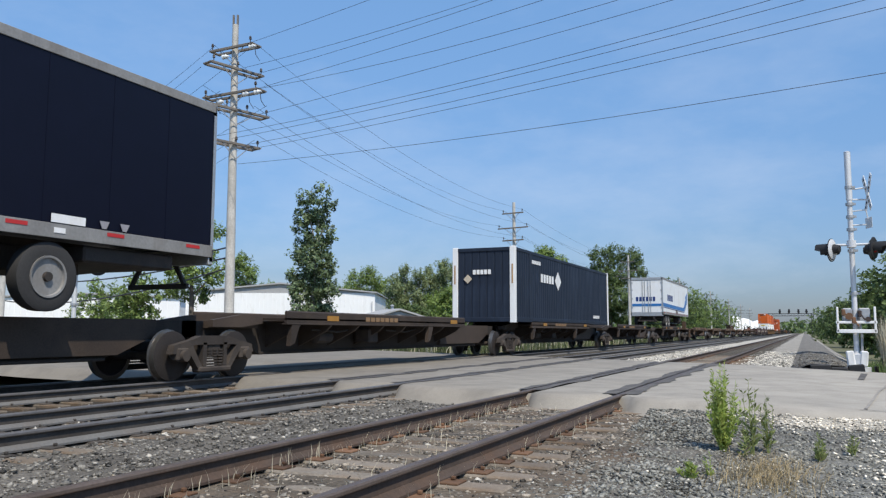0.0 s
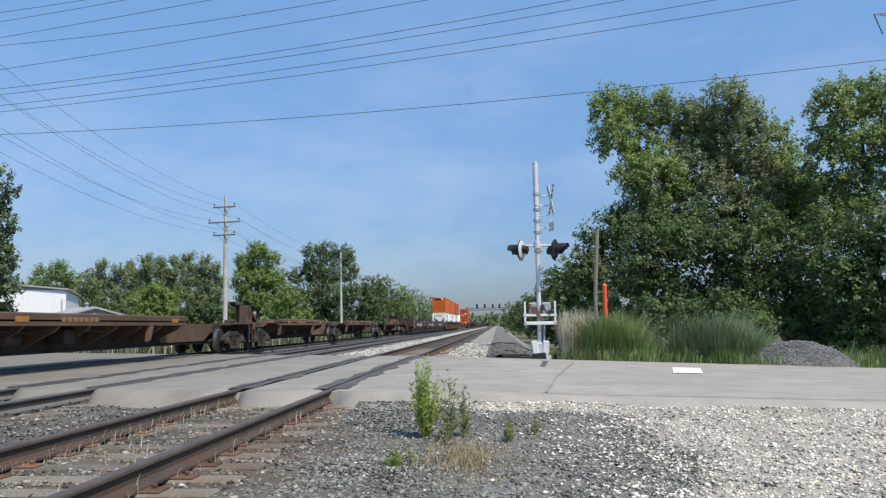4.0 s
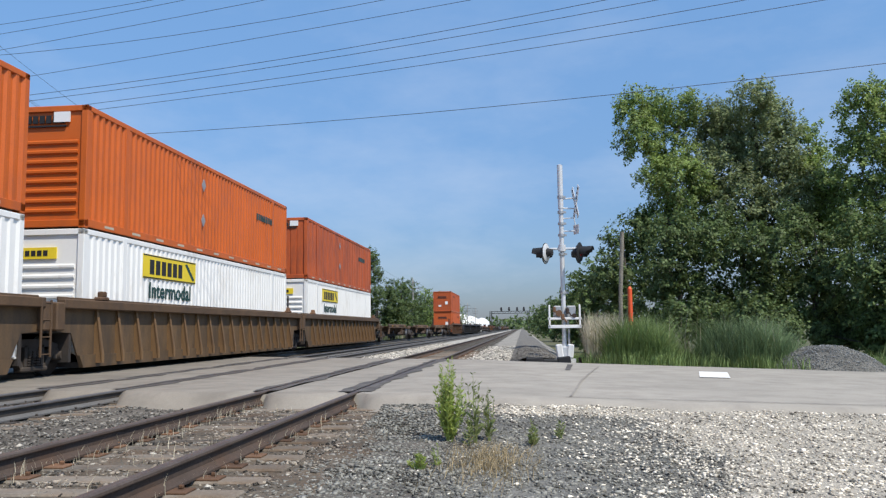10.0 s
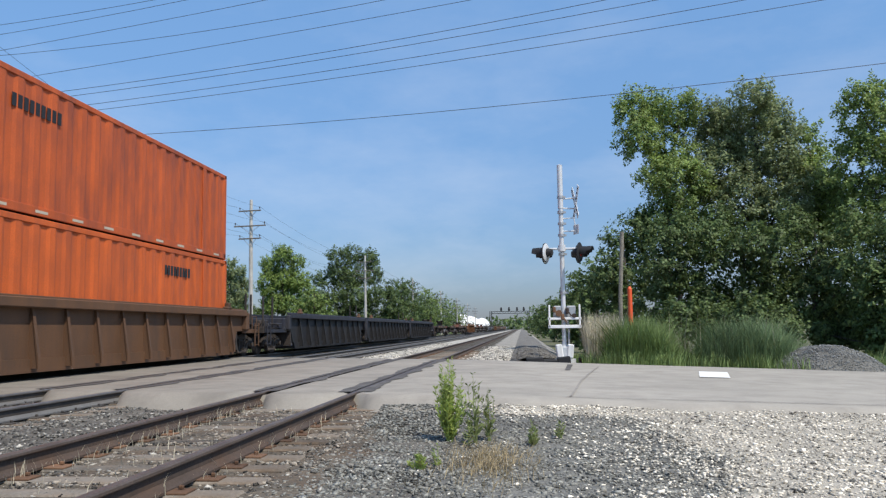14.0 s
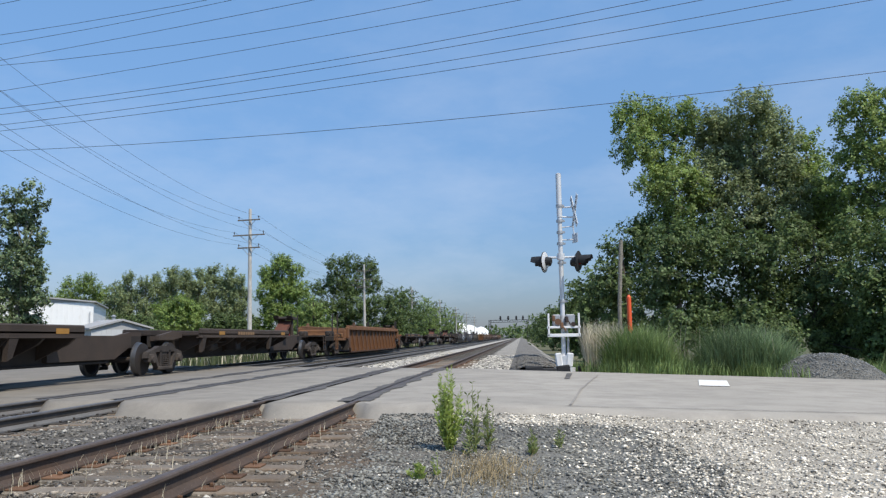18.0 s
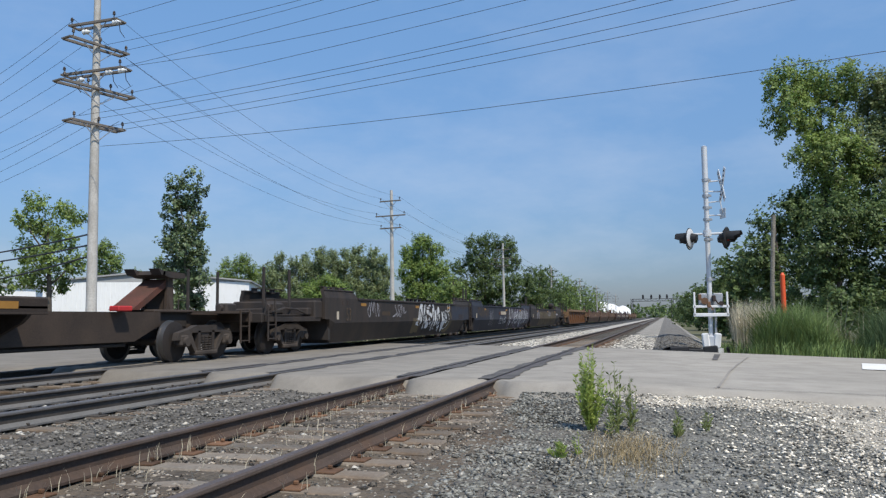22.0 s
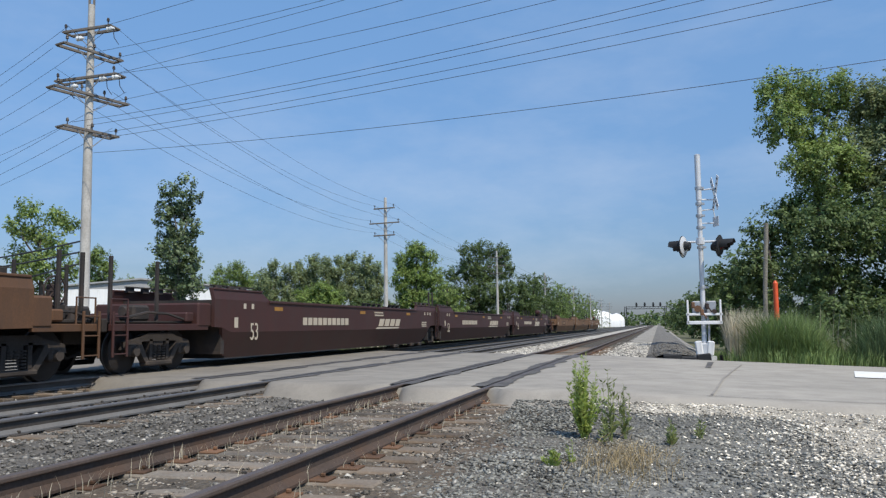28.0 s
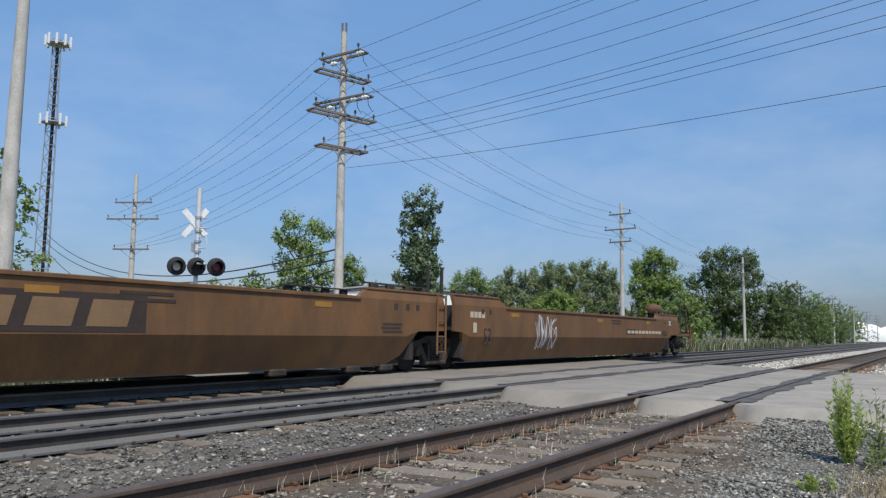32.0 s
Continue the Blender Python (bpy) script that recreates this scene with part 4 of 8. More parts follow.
def end_platform(car, y, sign, material, brake, inner):
    """The open end of a well car over its truck: sills, beams, posts and ladders from the coupler at y to the body."""
    y0, y1 = sorted((y, inner))
    part("end_sill", Builder().box(-0.34, 0.34, y0, y1, 0.62, 1.04, 0.03).box(-1.3, 1.3, y - 0.07, y + 0.07, 0.86, 1.12, 0.02)
         .box(-1.2, 1.2, y0, y1, 1.04, 1.08, 0.01), M["sill_grime_shade"], car, "sooty end deck over the truck")
    part("shear_beam", Builder().box(-1.38, 1.38, min(inner, inner - sign * 0.55), max(inner, inner - sign * 0.55), 0.95, 1.50, 0.04).box(
        -1.30, 1.30, min(inner - sign * 0.6, inner - sign * 0.9), max(inner - sign * 0.6, inner - sign * 0.9), 1.06, 1.28, 0.03), material, car, "heavy cross beam at the body end")
    valve = shared("valve_box", lambda: Builder().box(-0.2, 0.2, -0.28, 0.28, 0, 0.34, 0.05).cyl((0.0, -0.4, 0.2), (0.0, 0.4, 0.2), 0.10, n=10).mesh("valve_box", M["car_black"]))
    for x in (-0.75, 0.75):
        part("valve_box", valve, parent=car, at=(x, (y0 + y1) / 2 - 0.2 * sign, 1.08), label="black brake valve box")
    for x in (-1.32, 1.32):
        b = Builder()
        b.box(x - 0.04, x + 0.04, y0 + 0.1, y1 - 0.1, 0.88, 1.02, 0.01)
        b.tube([(x, y + sign * 0.12, 1.0), (x, y + sign * 0.12, 1.50), (x, y + sign * 0.62, 1.50), (x, y + sign * 0.62, 1.0)], 0.02, 5)
        part("handrail", b, material, car, "bent end grab rail")
    for x in (-1.40, 1.40):
        ladder(car, x, y + (0.1 if sign > 0 else -0.52), 0.38, 1.25, material)
    post = block("grab_post", 0.07, 0.07, 1.3, M["car_black"], 0.01)
    for x in (-1.15, 1.15):
        for yy in (y + sign * 0.3, (y0 + y1) / 2):
            part("grab_post", post, parent=car, at=(x, yy, 1.70), label="upright grab post")
    pipe = shared("end_pipe", lambda: Builder().tube([(0, -1.1, 0), (0, -0.4, 0.12), (0, 0.3, 0.1), (0, 1.1, -0.06)], 0.03, 5).mesh("brake_pipe", M["car_black"]))
    part("brake_pipe", pipe, parent=car, at=(1.22, (y0 + y1) / 2, 1.14))
    if brake:
        brake_wheel(car, 0.95, y + sign * 0.75, 1.62, M["soot"])
        part("air_reservoir", Builder().lathe([(0.05, -0.62), (0.2, -0.56), (0.22, -0.4), (0.22, 0.4), (0.2, 0.56), (0.05, 0.62)], (0.62, inner + sign * 0.75, 2.08), "y", 14),
             material, car, "cylindrical air reservoir")
        part("reservoir_bracket", Builder().box(0.42, 0.82, inner + sign * 0.4 - 0.04, inner + sign * 0.4 + 0.04, 1.0, 1.92, 0.01).box(0.42, 0.82, inner + sign * 1.1 - 0.04, inner + sign * 1.1 + 0.04, 1.0, 1.92, 0.01),
             M["car_black"], car, "bracket under the reservoir")
    coupler(car, y, -sign)


def smooth_unit(car, s, e, material, first, last, low):
    """One smooth-sided well between articulation points s and e."""
    a = s + (0.25 if not first else 0.0)
    z = e - (0.25 if not last else 0.0)
    prof = [(a, 1.84, 0.95), (a + 0.35, 1.84, 0.93), (a + 0.75, 1.84, 0.26), (a + 1.2, 1.84, 0.19), (a + 2.35, 1.84, 0.19), (a + 2.75, 1.62, 0.19),
            (z - 3.3, 1.62, 0.19), (z - 2.95, 1.80, 0.19), (z - 2.0, 1.80, 0.21), (z - 1.55, 1.80, 0.40), (z - 1.1, 1.80, 0.93), (z, 1.80, 0.95)]

    def wall(b):
        rows = []
        for y, zt, zb in prof:
            fold = max(FOLD, zb)
            flare = 0.06 if zt > 1.7 else 0.0
            lowx = W if zb > 0.8 else W - 0.42 * (FOLD - zb)
            rows.append([(W - flare, y, zt), (W, y, 1.60), (W, y, fold), (lowx, y, zb), (lowx - 0.07, y, zb), (W - 0.09, y, fold), (W - 0.09, y, 1.58), (W - 0.10 - flare, y, zt)])
        n = 8
        f = [(i * n + k, i * n + (k + 1) % n, (i + 1) * n + (k + 1) % n, (i + 1) * n + k) for i in range(len(rows) - 1) for k in range(n)]
        f += [tuple(range(n)), tuple(range((len(rows) - 1) * n, len(rows) * n))]
        b.add([p for r in rows for p in r], f)

    for sg in (1, -1):
        b = Builder()
        b.m = Matrix.Diagonal((sg, 1, 1, 1))
        wall(b)
        b.m = None
        part("well_side", b, material, car, smooth=False)
        x0, x1 = sorted((sg * (W - 0.12), sg * (W + 0.035)))
        t0, t1 = sorted((sg * (W - 0.18), sg * (W - 0.03)))
        part("top_chord", Builder().box(x0, x1, a + 2.7, z - 3.25, 1.56, 1.63, 0.012).box(t0, t1, a + 0.02, a + 2.4, 1.82, 1.87, 0.012).box(t0, t1, z - 3.0, z - 0.02, 1.78, 1.83, 0.012),
             material, car, "rolled top chord")
    b = Builder().box(-1.2, 1.2, a + 0.9, z - 1.5, 0.18, 0.30).box(-1.36, 1.36, a + 0.45, a + 0.6, 0.3, 1.6).box(-1.36, 1.36, z - 1.3, z - 1.15, 0.3, 1.6)
    b.box(-1.35, 1.35, a, a + 0.5, 0.98, 1.06).box(-1.35, 1.35, z - 1.2, z, 0.98, 1.06)
    part("well_floor", b, M["car_black"], car)
    bracket = block("walkway_bracket", 0.10, 0.24, 0.13, M["car_black"], 0.01)
    shoe = block("bottom_shoe", 0.2, 0.44, 0.14, M["car_black"], 0.03)
    for sg in (-1, 1):
        for y in (a + 0.5, a + 1.1, a + 1.7, z - 0.5, z - 1.2, z - 1.9, z - 2.5):
            part("walkway_bracket", bracket, parent=car, at=(sg * 1.22, y, 1.865))
        part("walkway", Builder().box(sg * 1.18 - 0.05, sg * 1.18 + 0.05, a + 0.3, a + 2.3, 1.93, 1.96).box(sg * 1.18 - 0.05, sg * 1.18 + 0.05, z - 2.8, z - 0.3, 1.93, 1.96), M["car_black"], car, "bracketed end walkway")
        for y in (z - 3.1, z - 1.95, z - 5.3):
            part("bottom_shoe", shoe, parent=car, at=(sg * 1.14, y, 0.14))
    mid = (a + z) / 2
    side_marks("reflector", car, ((a + 3.25, 1.42), (z - 4.4, 1.42), (mid, 1.41)), (0.48, 0.10), M["amber"], "yellow side reflector")
    mk = M["cream"] if low else M["soot"]
    side_marks("stencil_mark", car, ((a + 1.41, 1.46), (a + 1.81, 1.46), (z - 1.14, 1.46), (z - 1.54, 1.46), (z - 1.99, 1.46)), (0.12, 0.13), mk, "small stencilled mark")
    side_marks("placard", car, ((a + 0.99, 1.05),), (0.17, 0.25), M["cream"], "pale placard")
    side_marks("stencil_line", car, ((z - 2.1, 1.08), (z - 2.15, 1.0), (z - 2.1, 0.92)), (0.7, 0.045), mk)
    side_marks("stencil_line", car, ((mid + 1.65, 1.43), (mid + 1.7, 1.33)), (0.95, 0.05), mk)
    if not last:
        for sg in (-1, 1):
            ladder(car, sg * (W + 0.05), e - 0.62, 0.40, 1.78, material, 0.36)
        post = block("grab_post", 0.07, 0.07, 1.3, M["car_black"], 0.01)
        for yy in (e - 0.5, e + 0.12):
            part("grab_post", post, parent=car, at=(1.14, yy, 1.85), label="upright grab post")


def bars_mark(name, car, y0, y1, z0, z1, k, material, slant=0.0, label="", x=W):
    """A word that is not spelled out: slanted blocks of its size."""
    b = Builder()
    w = (y1 - y0) / k
    for i in range(k):
        if name == "company_mark" and i:
            part(name, b, material, car, label)
            b = Builder()
        a, c = y0 + i * w, y0 + i * w + w * 0.78
        d = slant * (z1 - z0)
        b.prism([(a, z0), (c, z0), (c + d, z1), (a + d, z1)], x + 0.001, x + 0.007)
    return part(name, b, material, car, label)


def smooth_car(u0, starts, end, material, label, style, mark=8.3, tank=True, reach=2.8):
    """An articulated three-unit well car. starts: where each body begins along the train; end: the last body's end."""
    car = thing("well_car", label, "freight car", "cars of the train")
    pts = [s - u0 for s in starts] + [end - u0]
    last = len(pts) - 2
    y_in, y_out = pts[0], pts[-1]
    truck(car, y_in - 1.9 + 0.35)
    truck(car, y_out + reach - 1.7)
    for i in range(last):
        truck(car, pts[i + 1])
    for i in range(last + 1):
        mt = material[i % len(material)]
        smooth_unit(car, pts[i], pts[i + 1], mt, i == 0, i == last, style == "red")
        a, z = pts[i], pts[i + 1]
        if style == "red":
            lettering("number_53", "53", 0.62, M["cream"], car, right_side(W + 0.004, a + 1.9, 0.80), 0.72)
            bars_mark("company_mark", car, z - mark, z - mark + 2.55, 0.93, 1.20, 4, M["cream"], 0.7, "slanted cream company lettering block")
            part("swoosh", Builder().prism([(z - mark - 0.3, 0.83), (z - mark + 2.3, 0.84), (z - mark + 2.45, 0.89), (z - mark - 0.15, 0.89)], W + 0.001, W + 0.006), M["cream"], car, "cream wedge under the lettering")
            bars_mark("car_number", car, a + 4.8, a + 8.4, 0.98, 1.2, 10, M["cream"])
        elif style == "tan" and u0 > 800 and i == 0:
            part("number_panel", Builder().box(W + 0.001, W + 0.005, a + 4.6, a + 7.35, 0.92, 1.27), M["soot"], car, "dark number panel")
            bars_mark("car_number", car, a + 4.8, a + 7.25, 0.99, 1.20, 7, M["tan_mark"], x=W + 0.004)
            bars_mark("car_number", car, a + 7.65, a + 7.9, 1.0, 1.22, 1, M["soot"])
            part("paper_label", Builder().box(W + 0.001, W + 0.004, a + 8.42, a + 8.66, 0.95, 1.40), M["tan_mark"], car, "pale peeling label")
            patch(car, a + 8.3, a + 9.0, 0.52, 0.74, M["tan_mark"], 0.002, "pale touched-up patch")
        elif style == "tan" and u0 > 800 and i == 2:
            bars_mark("car_number", car, a + 1.0, a + 1.8, 1.30, 1.45, 4, M["cream"])
            lettering("number_53", "53", 0.62, M["soot"], car, right_side(W + 0.004, a + 1.9, 0.80), 0.72)
            graffiti(car, 33, a + 4.9, a + 6.4, 0.45, 1.45, M["spray_grey"], 3, 0.03)
            graffiti(car, 35, a + 4.95, a + 6.3, 0.5, 1.45, M["spray_white"], 4, 0.02, 0.008)
            part("number_panel", Builder().box(W + 0.001, W + 0.005, a + 12.8, a + 13.9, 0.94, 1.14), M["soot"], car, "dark number panel")
            bars_mark("car_number", car, a + 12.9, a + 17.2, 0.98, 1.09, 10, M["cream"], x=W + 0.004)
            part("paper_label", Builder().box(W + 0.001, W + 0.004, a + 18.2, a + 18.7, 1.36, 1.54), M["cream"], car, "pale label near the end")
        elif style == "tan":
            lettering("number_53", "53", 0.62, M["soot"], car, right_side(W + 0.004, a + 1.9, 0.80), 0.72)
            part("company_panel", Builder().box(W + 0.001, W + 0.005, a + 9.0, a + 11.95, 0.85, 1.40), M["soot"], car, "dark logo panel")
            b = Builder()
            for k in range(3):
                y = a + 9.2 + 0.88 * k
                b.prism([(y, 0.93), (y + 0.66, 0.93), (y + 0.76, 1.31), (y + 0.10, 1.31)], W + 0.005, W + 0.009)
            part("company_mark", b, M["tan_mark"], car, "tan logo blocks on the panel")
            bars_mark("car_number", car, a + 4.0, a + 6.2, 1.46, 1.56, 9, M["soot"])
    end_platform(car, y_in - 3.6, 1, material[0], False, y_in)
    end_platform(car, y_out + reach, -1, material[-1], tank, y_out)
    return rolling(car, u0)


def ribbed_unit(car, s, e, material, chord, first, last, spacing):
    a = s + (0.35 if not first else 0.0)
    z = e - (0.35 if not last else 0.0)
    for sg in (1, -1):
        b = Builder()
        b.m = Matrix.Diagonal((sg, 1, 1, 1))
        b.prism([(a, 1.50), (z, 1.50), (z, 0.98), (z - 0.55, 0.95), (z - 1.0, 0.17), (a + 1.0, 0.17), (a + 0.55, 0.95), (a, 0.98)], 1.305, 1.345)
        b.prism([(a + 1.02, 0.155), (z - 1.02, 0.155), (z - 0.84, 0.44), (a + 0.84, 0.44)], 1.345, 1.40)
        # ochre and rust cars: side sheets darker than their ribs
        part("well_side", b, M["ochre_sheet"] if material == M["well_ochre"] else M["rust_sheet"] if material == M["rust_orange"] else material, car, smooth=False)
        b = Builder()
        b.m = Matrix.Diagonal((sg, 1, 1, 1))
        b.box(1.325, 1.53, a, z, 1.49, 1.70, 0.02).box(1.315, 1.36, a, z, 1.66, 1.75, 0.01)
        part("top_chord", b, chord, car, "heavy top chord")
    k = int((z - a - 2.6) / spacing)
    off = ((z - a) - k * spacing) / 2
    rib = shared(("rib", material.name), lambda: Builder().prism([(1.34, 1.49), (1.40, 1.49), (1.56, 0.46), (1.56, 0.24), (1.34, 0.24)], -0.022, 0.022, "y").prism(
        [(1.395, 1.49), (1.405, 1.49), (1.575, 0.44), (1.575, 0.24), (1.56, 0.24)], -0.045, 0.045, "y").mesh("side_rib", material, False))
    for i in range(k + 1):
        for s_ in (1, -1):
            part("side_rib", rib, parent=car, at=pose(0, a + off + i * spacing, 0, 0, 0, 0 if s_ > 0 else 180))
    b = Builder().box(-1.33, 1.33, a + 1.0, z - 1.0, 0.16, 0.28).box(-1.33, 1.33, a + 0.5, a + 0.6, 0.3, 1.5).box(-1.33, 1.33, z - 0.6, z - 0.5, 0.3, 1.5)
    b.box(-1.3, 1.3, a - 0.3, a + 0.6, 0.95, 1.03).box(-1.3, 1.3, z - 0.6, z + 0.3, 0.95, 1.03)
    part("well_floor", b, M["car_black"], car)
    lock = shared("lock", lambda: Builder().box(-0.1, 0.1, -0.2, 0.2, 0, 0.10, 0.03).box(-0.07, 0.07, -0.1, 0.14, 0.08, 0.23, 0.03).mesh("container_lock", M["plate"]))
    post = block("end_post", 0.2, 0.32, 0.62, chord, 0.03)
    for x in (-1.42, 1.42):
        for y in (a + 1.7, z - 1.7):
            part("container_lock", lock, parent=car, at=(x, y, 1.70), label="rusty container lock casting")
        for y in (a - 0.12, z + 0.12):
            part("end_post", post, parent=car, at=(x, y, 1.31), label="end post by the truck")
    if not last:
        ladder(car, 1.52, e - 0.5, 0.45, 1.65, chord, 0.34)
        gp = block("grab_post", 0.07, 0.07, 1.3, M["car_black"], 0.01)
        for x in (0.93, 0.53):
            part("grab_post", gp, parent=car, at=(x, e - 0.46, 1.85), label="upright grab post")


def ribbed_car(u0, starts, end, material, chord, label, spacing=0.98):
    car = thing("well_car", label, "freight car", "cars of the train")
    pts = [s - u0 for s in starts] + [end - u0]
    last = len(pts) - 2
    truck(car, pts[0] - 1.35)
    truck(car, pts[-1] + 0.75)
    for i in range(last):
        truck(car, pts[i + 1])
    for i in range(last + 1):
        ribbed_unit(car, pts[i], pts[i + 1], material, chord, i == 0, i == last, spacing)
    end_platform(car, pts[0] - 3.0, 1, chord, False, pts[0])
    end_platform(car, pts[-1] + 1.75, -1, chord, False, pts[-1])
    return rolling(car, u0)


def spine_car(u0, nodes, label, hitches=(), material="spine_brown"):
    """A skeleton car for trailers and containers: centre sill, side decks and hitch stands. nodes: truck centres along the train."""
    car = thing("spine_car", label, "freight car", "cars of the train")
    mt = M[material]
    pts = [n - u0 for n in nodes]
    for p in pts:
        truck(car, p)
    bracket = shared(("bracket", material), lambda: Builder().prism([(0.40, 1.14), (1.29, 1.14), (1.29, 1.04), (1.16, 0.92), (0.40, 0.56)], -0.045, 0.045, "y").mesh("deck_bracket", mt, False))
    gusset = shared(("gusset", material), lambda: Builder().prism([(-0.16, 1.12), (0.16, 1.12), (-0.05, 0.66), (-0.22, 0.60)], 1.20, 1.31).mesh("gusset", mt, False))
    for i in range(len(pts) - 1):
        a, z = pts[i], pts[i + 1]
        L = z - a
        d0, d1 = a + 2.0, a + 0.70 * L  # the raised wheel deck
        sill = Builder().prism([(a - 0.2, 1.12), (z + 0.2, 1.12), (z + 0.2, 0.80), (z - 1.3, 0.78), (z - 2.1, 0.42), (a + 2.2, 0.42), (a + 1.4, 0.78), (a - 0.2, 0.80)], -0.40, 0.40)
        sill.box(-0.46, 0.46, a + 2.2, z - 2.1, 0.40, 0.46, 0.01)
        # sill colour includes the shade of the side decks above it
        part("centre_sill", sill, M["sill_grime_shade"], car, smooth=False)
        part("neck", Builder().prism([(d1 - 0.2, 1.13), (z - 1.0, 1.13), (z - 1.0, 0.84), (z - 1.9, 0.50), (d1 - 0.2, 0.50)], -0.52, 0.52), mt, car, "bare rust-brown neck of the sill", smooth=False)
        part("swoop_plate", Builder().prism([(-0.62, 1.12), (0.62, 1.12), (0.62, 0.98), (-0.62, 0.98)], a + 0.4, a + 1.9, "y").prism([(a + 0.3, 1.14), (a + 1.2, 1.26), (a + 1.9, 1.26), (a + 1.9, 1.08), (a + 1.2, 1.0), (a + 0.3, 1.0)], 0.62, 0.74)
             .prism([(a + 0.3, 1.14), (a + 1.2, 1.26), (a + 1.9, 1.26), (a + 1.9, 1.08), (a + 1.2, 1.0), (a + 0.3, 1.0)], -0.74, -0.62), mt, car, "curved sill plate beside the truck", smooth=False)
        for sg in (1, -1):
            b = Builder()
            b.m = Matrix.Diagonal((sg, 1, 1, 1))
            b.box(0.40, 1.30, d0, d1, 1.16, 1.20)
            b.prism([(1.24, 1.08), (1.30, 1.08), (1.30, 1.33), (1.26, 1.36), (1.24, 1.33)], d0, d1, "y")
            b.box(1.16, 1.32, d0, d1, 1.06, 1.09, 0.006)
            part("side_deck", b, mt, car, "raised side deck with a steel lip", smooth=False)
            turn = 0 if sg > 0 else 180
            n = 8
            for k in range(n):
                part("deck_bracket", bracket, parent=car, at=pose(0, d0 + 0.5 + (d1 - d0 - 0.9) * k / (n - 1), 0, 0, 0, turn))
            for y in (d0 + 0.35, d1 - 2.6):
                part("gusset", gusset, parent=car, at=pose(0, y, 0, 0, 0, turn))
        pipe = shared("deck_pipe", lambda: Builder().tube([(1.0, 0, 0.95), (1.0, 1.2, 0.9), (1.0, 1.9, 0.98)], 0.025, 5).mesh("brake_pipe", M["car_black"]))
        for y in (a + 3.4, a + 7.0):
            part("brake_pipe", pipe, parent=car, at=(0, y, 0))
        tank = shared("deck_tank", lambda: Builder().lathe([(0.03, -0.35), (0.16, -0.3), (0.16, 0.3), (0.03, 0.35)], (0, 0, 0), "y", 10).mesh("brake_reservoir", M["car_black"]))
        part("brake_reservoir", tank, parent=car, at=(0.75, a + 4.2, 0.78))
        part("brake_valve", block("brake_valve", 0.45, 0.5, 0.36, M["car_black"], 0.03), parent=car, at=(0.72, a + 6.45, 0.80))
        side_marks("reflector", car, ((a + 3.85, 1.215), (d1 - 0.9, 1.215)), (0.5, 0.12), M["amber"], "yellow side reflector", 1.30)
        bars_mark("car_number", car, a + 5.4, a + 7.2, 1.16, 1.27, 7, M["tan_mark"], x=1.30)
    for sgn, y in ((1, pts[0] - 1.7), (-1, pts[-1] + 1.7)):
        part("end_sill", Builder().box(-0.36, 0.36, min(y, y + sgn * 1.6), max(y, y + sgn * 1.6), 0.7, 1.12, 0.03).box(-1.28, 1.28, y - 0.08, y + 0.08, 0.88, 1.14, 0.02)
             .box(0.4, 1.27, min(y, y + sgn * 1.4), max(y, y + sgn * 1.4), 1.10, 1.16), mt, car, "end sill")
        ladder(car, 1.28, y + (0.05 if sgn > 0 else -0.5), 0.36, 1.2, mt)
        coupler(car, y, -sgn)
    brake_wheel(car, 0.9, pts[0] - 1.2, 1.62, M["soot"])
    part("air_reservoir", Builder().box(0.55, 0.9, pts[0] - 1.5, pts[0] - 0.9, 1.14, 1.9, 0.03), mt, car, "brake stand")
    for h, way in hitches:
        # an upright stand with a sloping stay on one side; way is the side the stay runs to
        y = h - u0
        b = Builder()
        b.prism([(-0.40, 1.13), (0.40, 1.13), (0.30, 1.86), (-0.30, 1.86)], y - 0.06, y + 0.06, "y").box(-0.5, 0.5, y - 0.8, y + 0.8, 1.12, 1.19, 0.02)
        for x in (-0.34, 0.28):
            b.prism([(y - 0.14, 1.15), (y + 0.14, 1.15), (y + 0.10, 1.94), (y - 0.10, 1.94)], x, x + 0.07)
        hs = part("hitch", b, mt, car, "raised trailer hitch stand", smooth=False)
        part("stay_plate", Builder().prism([(y - way * 0.05, 1.90), (y - way * 0.05, 1.74), (y - way * 1.05, 1.18), (y - way * 1.32, 1.18)], -0.30, 0.30), M["hitch_red"], hs, "sloping rusty stay plate", smooth=False)
        part("hitch_plate", Builder().prism([(y - 0.46, 1.99), (y - 0.40, 2.08), (y + 0.40, 2.05), (y + 0.46, 1.95), (y + 0.2, 1.92), (y - 0.2, 1.93)], -0.46, 0.46).prism([(y - 0.62, 2.12), (y - 0.36, 2.07), (y - 0.36, 1.98), (y - 0.5, 1.98)], -0.46, -0.20)
             .prism([(y - 0.62, 2.12), (y - 0.36, 2.07), (y - 0.36, 1.98), (y - 0.5, 1.98)], 0.20, 0.46), M["car_black"], hs, "black hitch head plate", smooth=False)
        part("red_box", Builder().box(0.5, 0.75, y - way * 2.1 - 0.22, y - way * 2.1 + 0.22, 1.14, 1.25, 0.02), M["red"], car, "small red box on the deck")
    return rolling(car, u0)


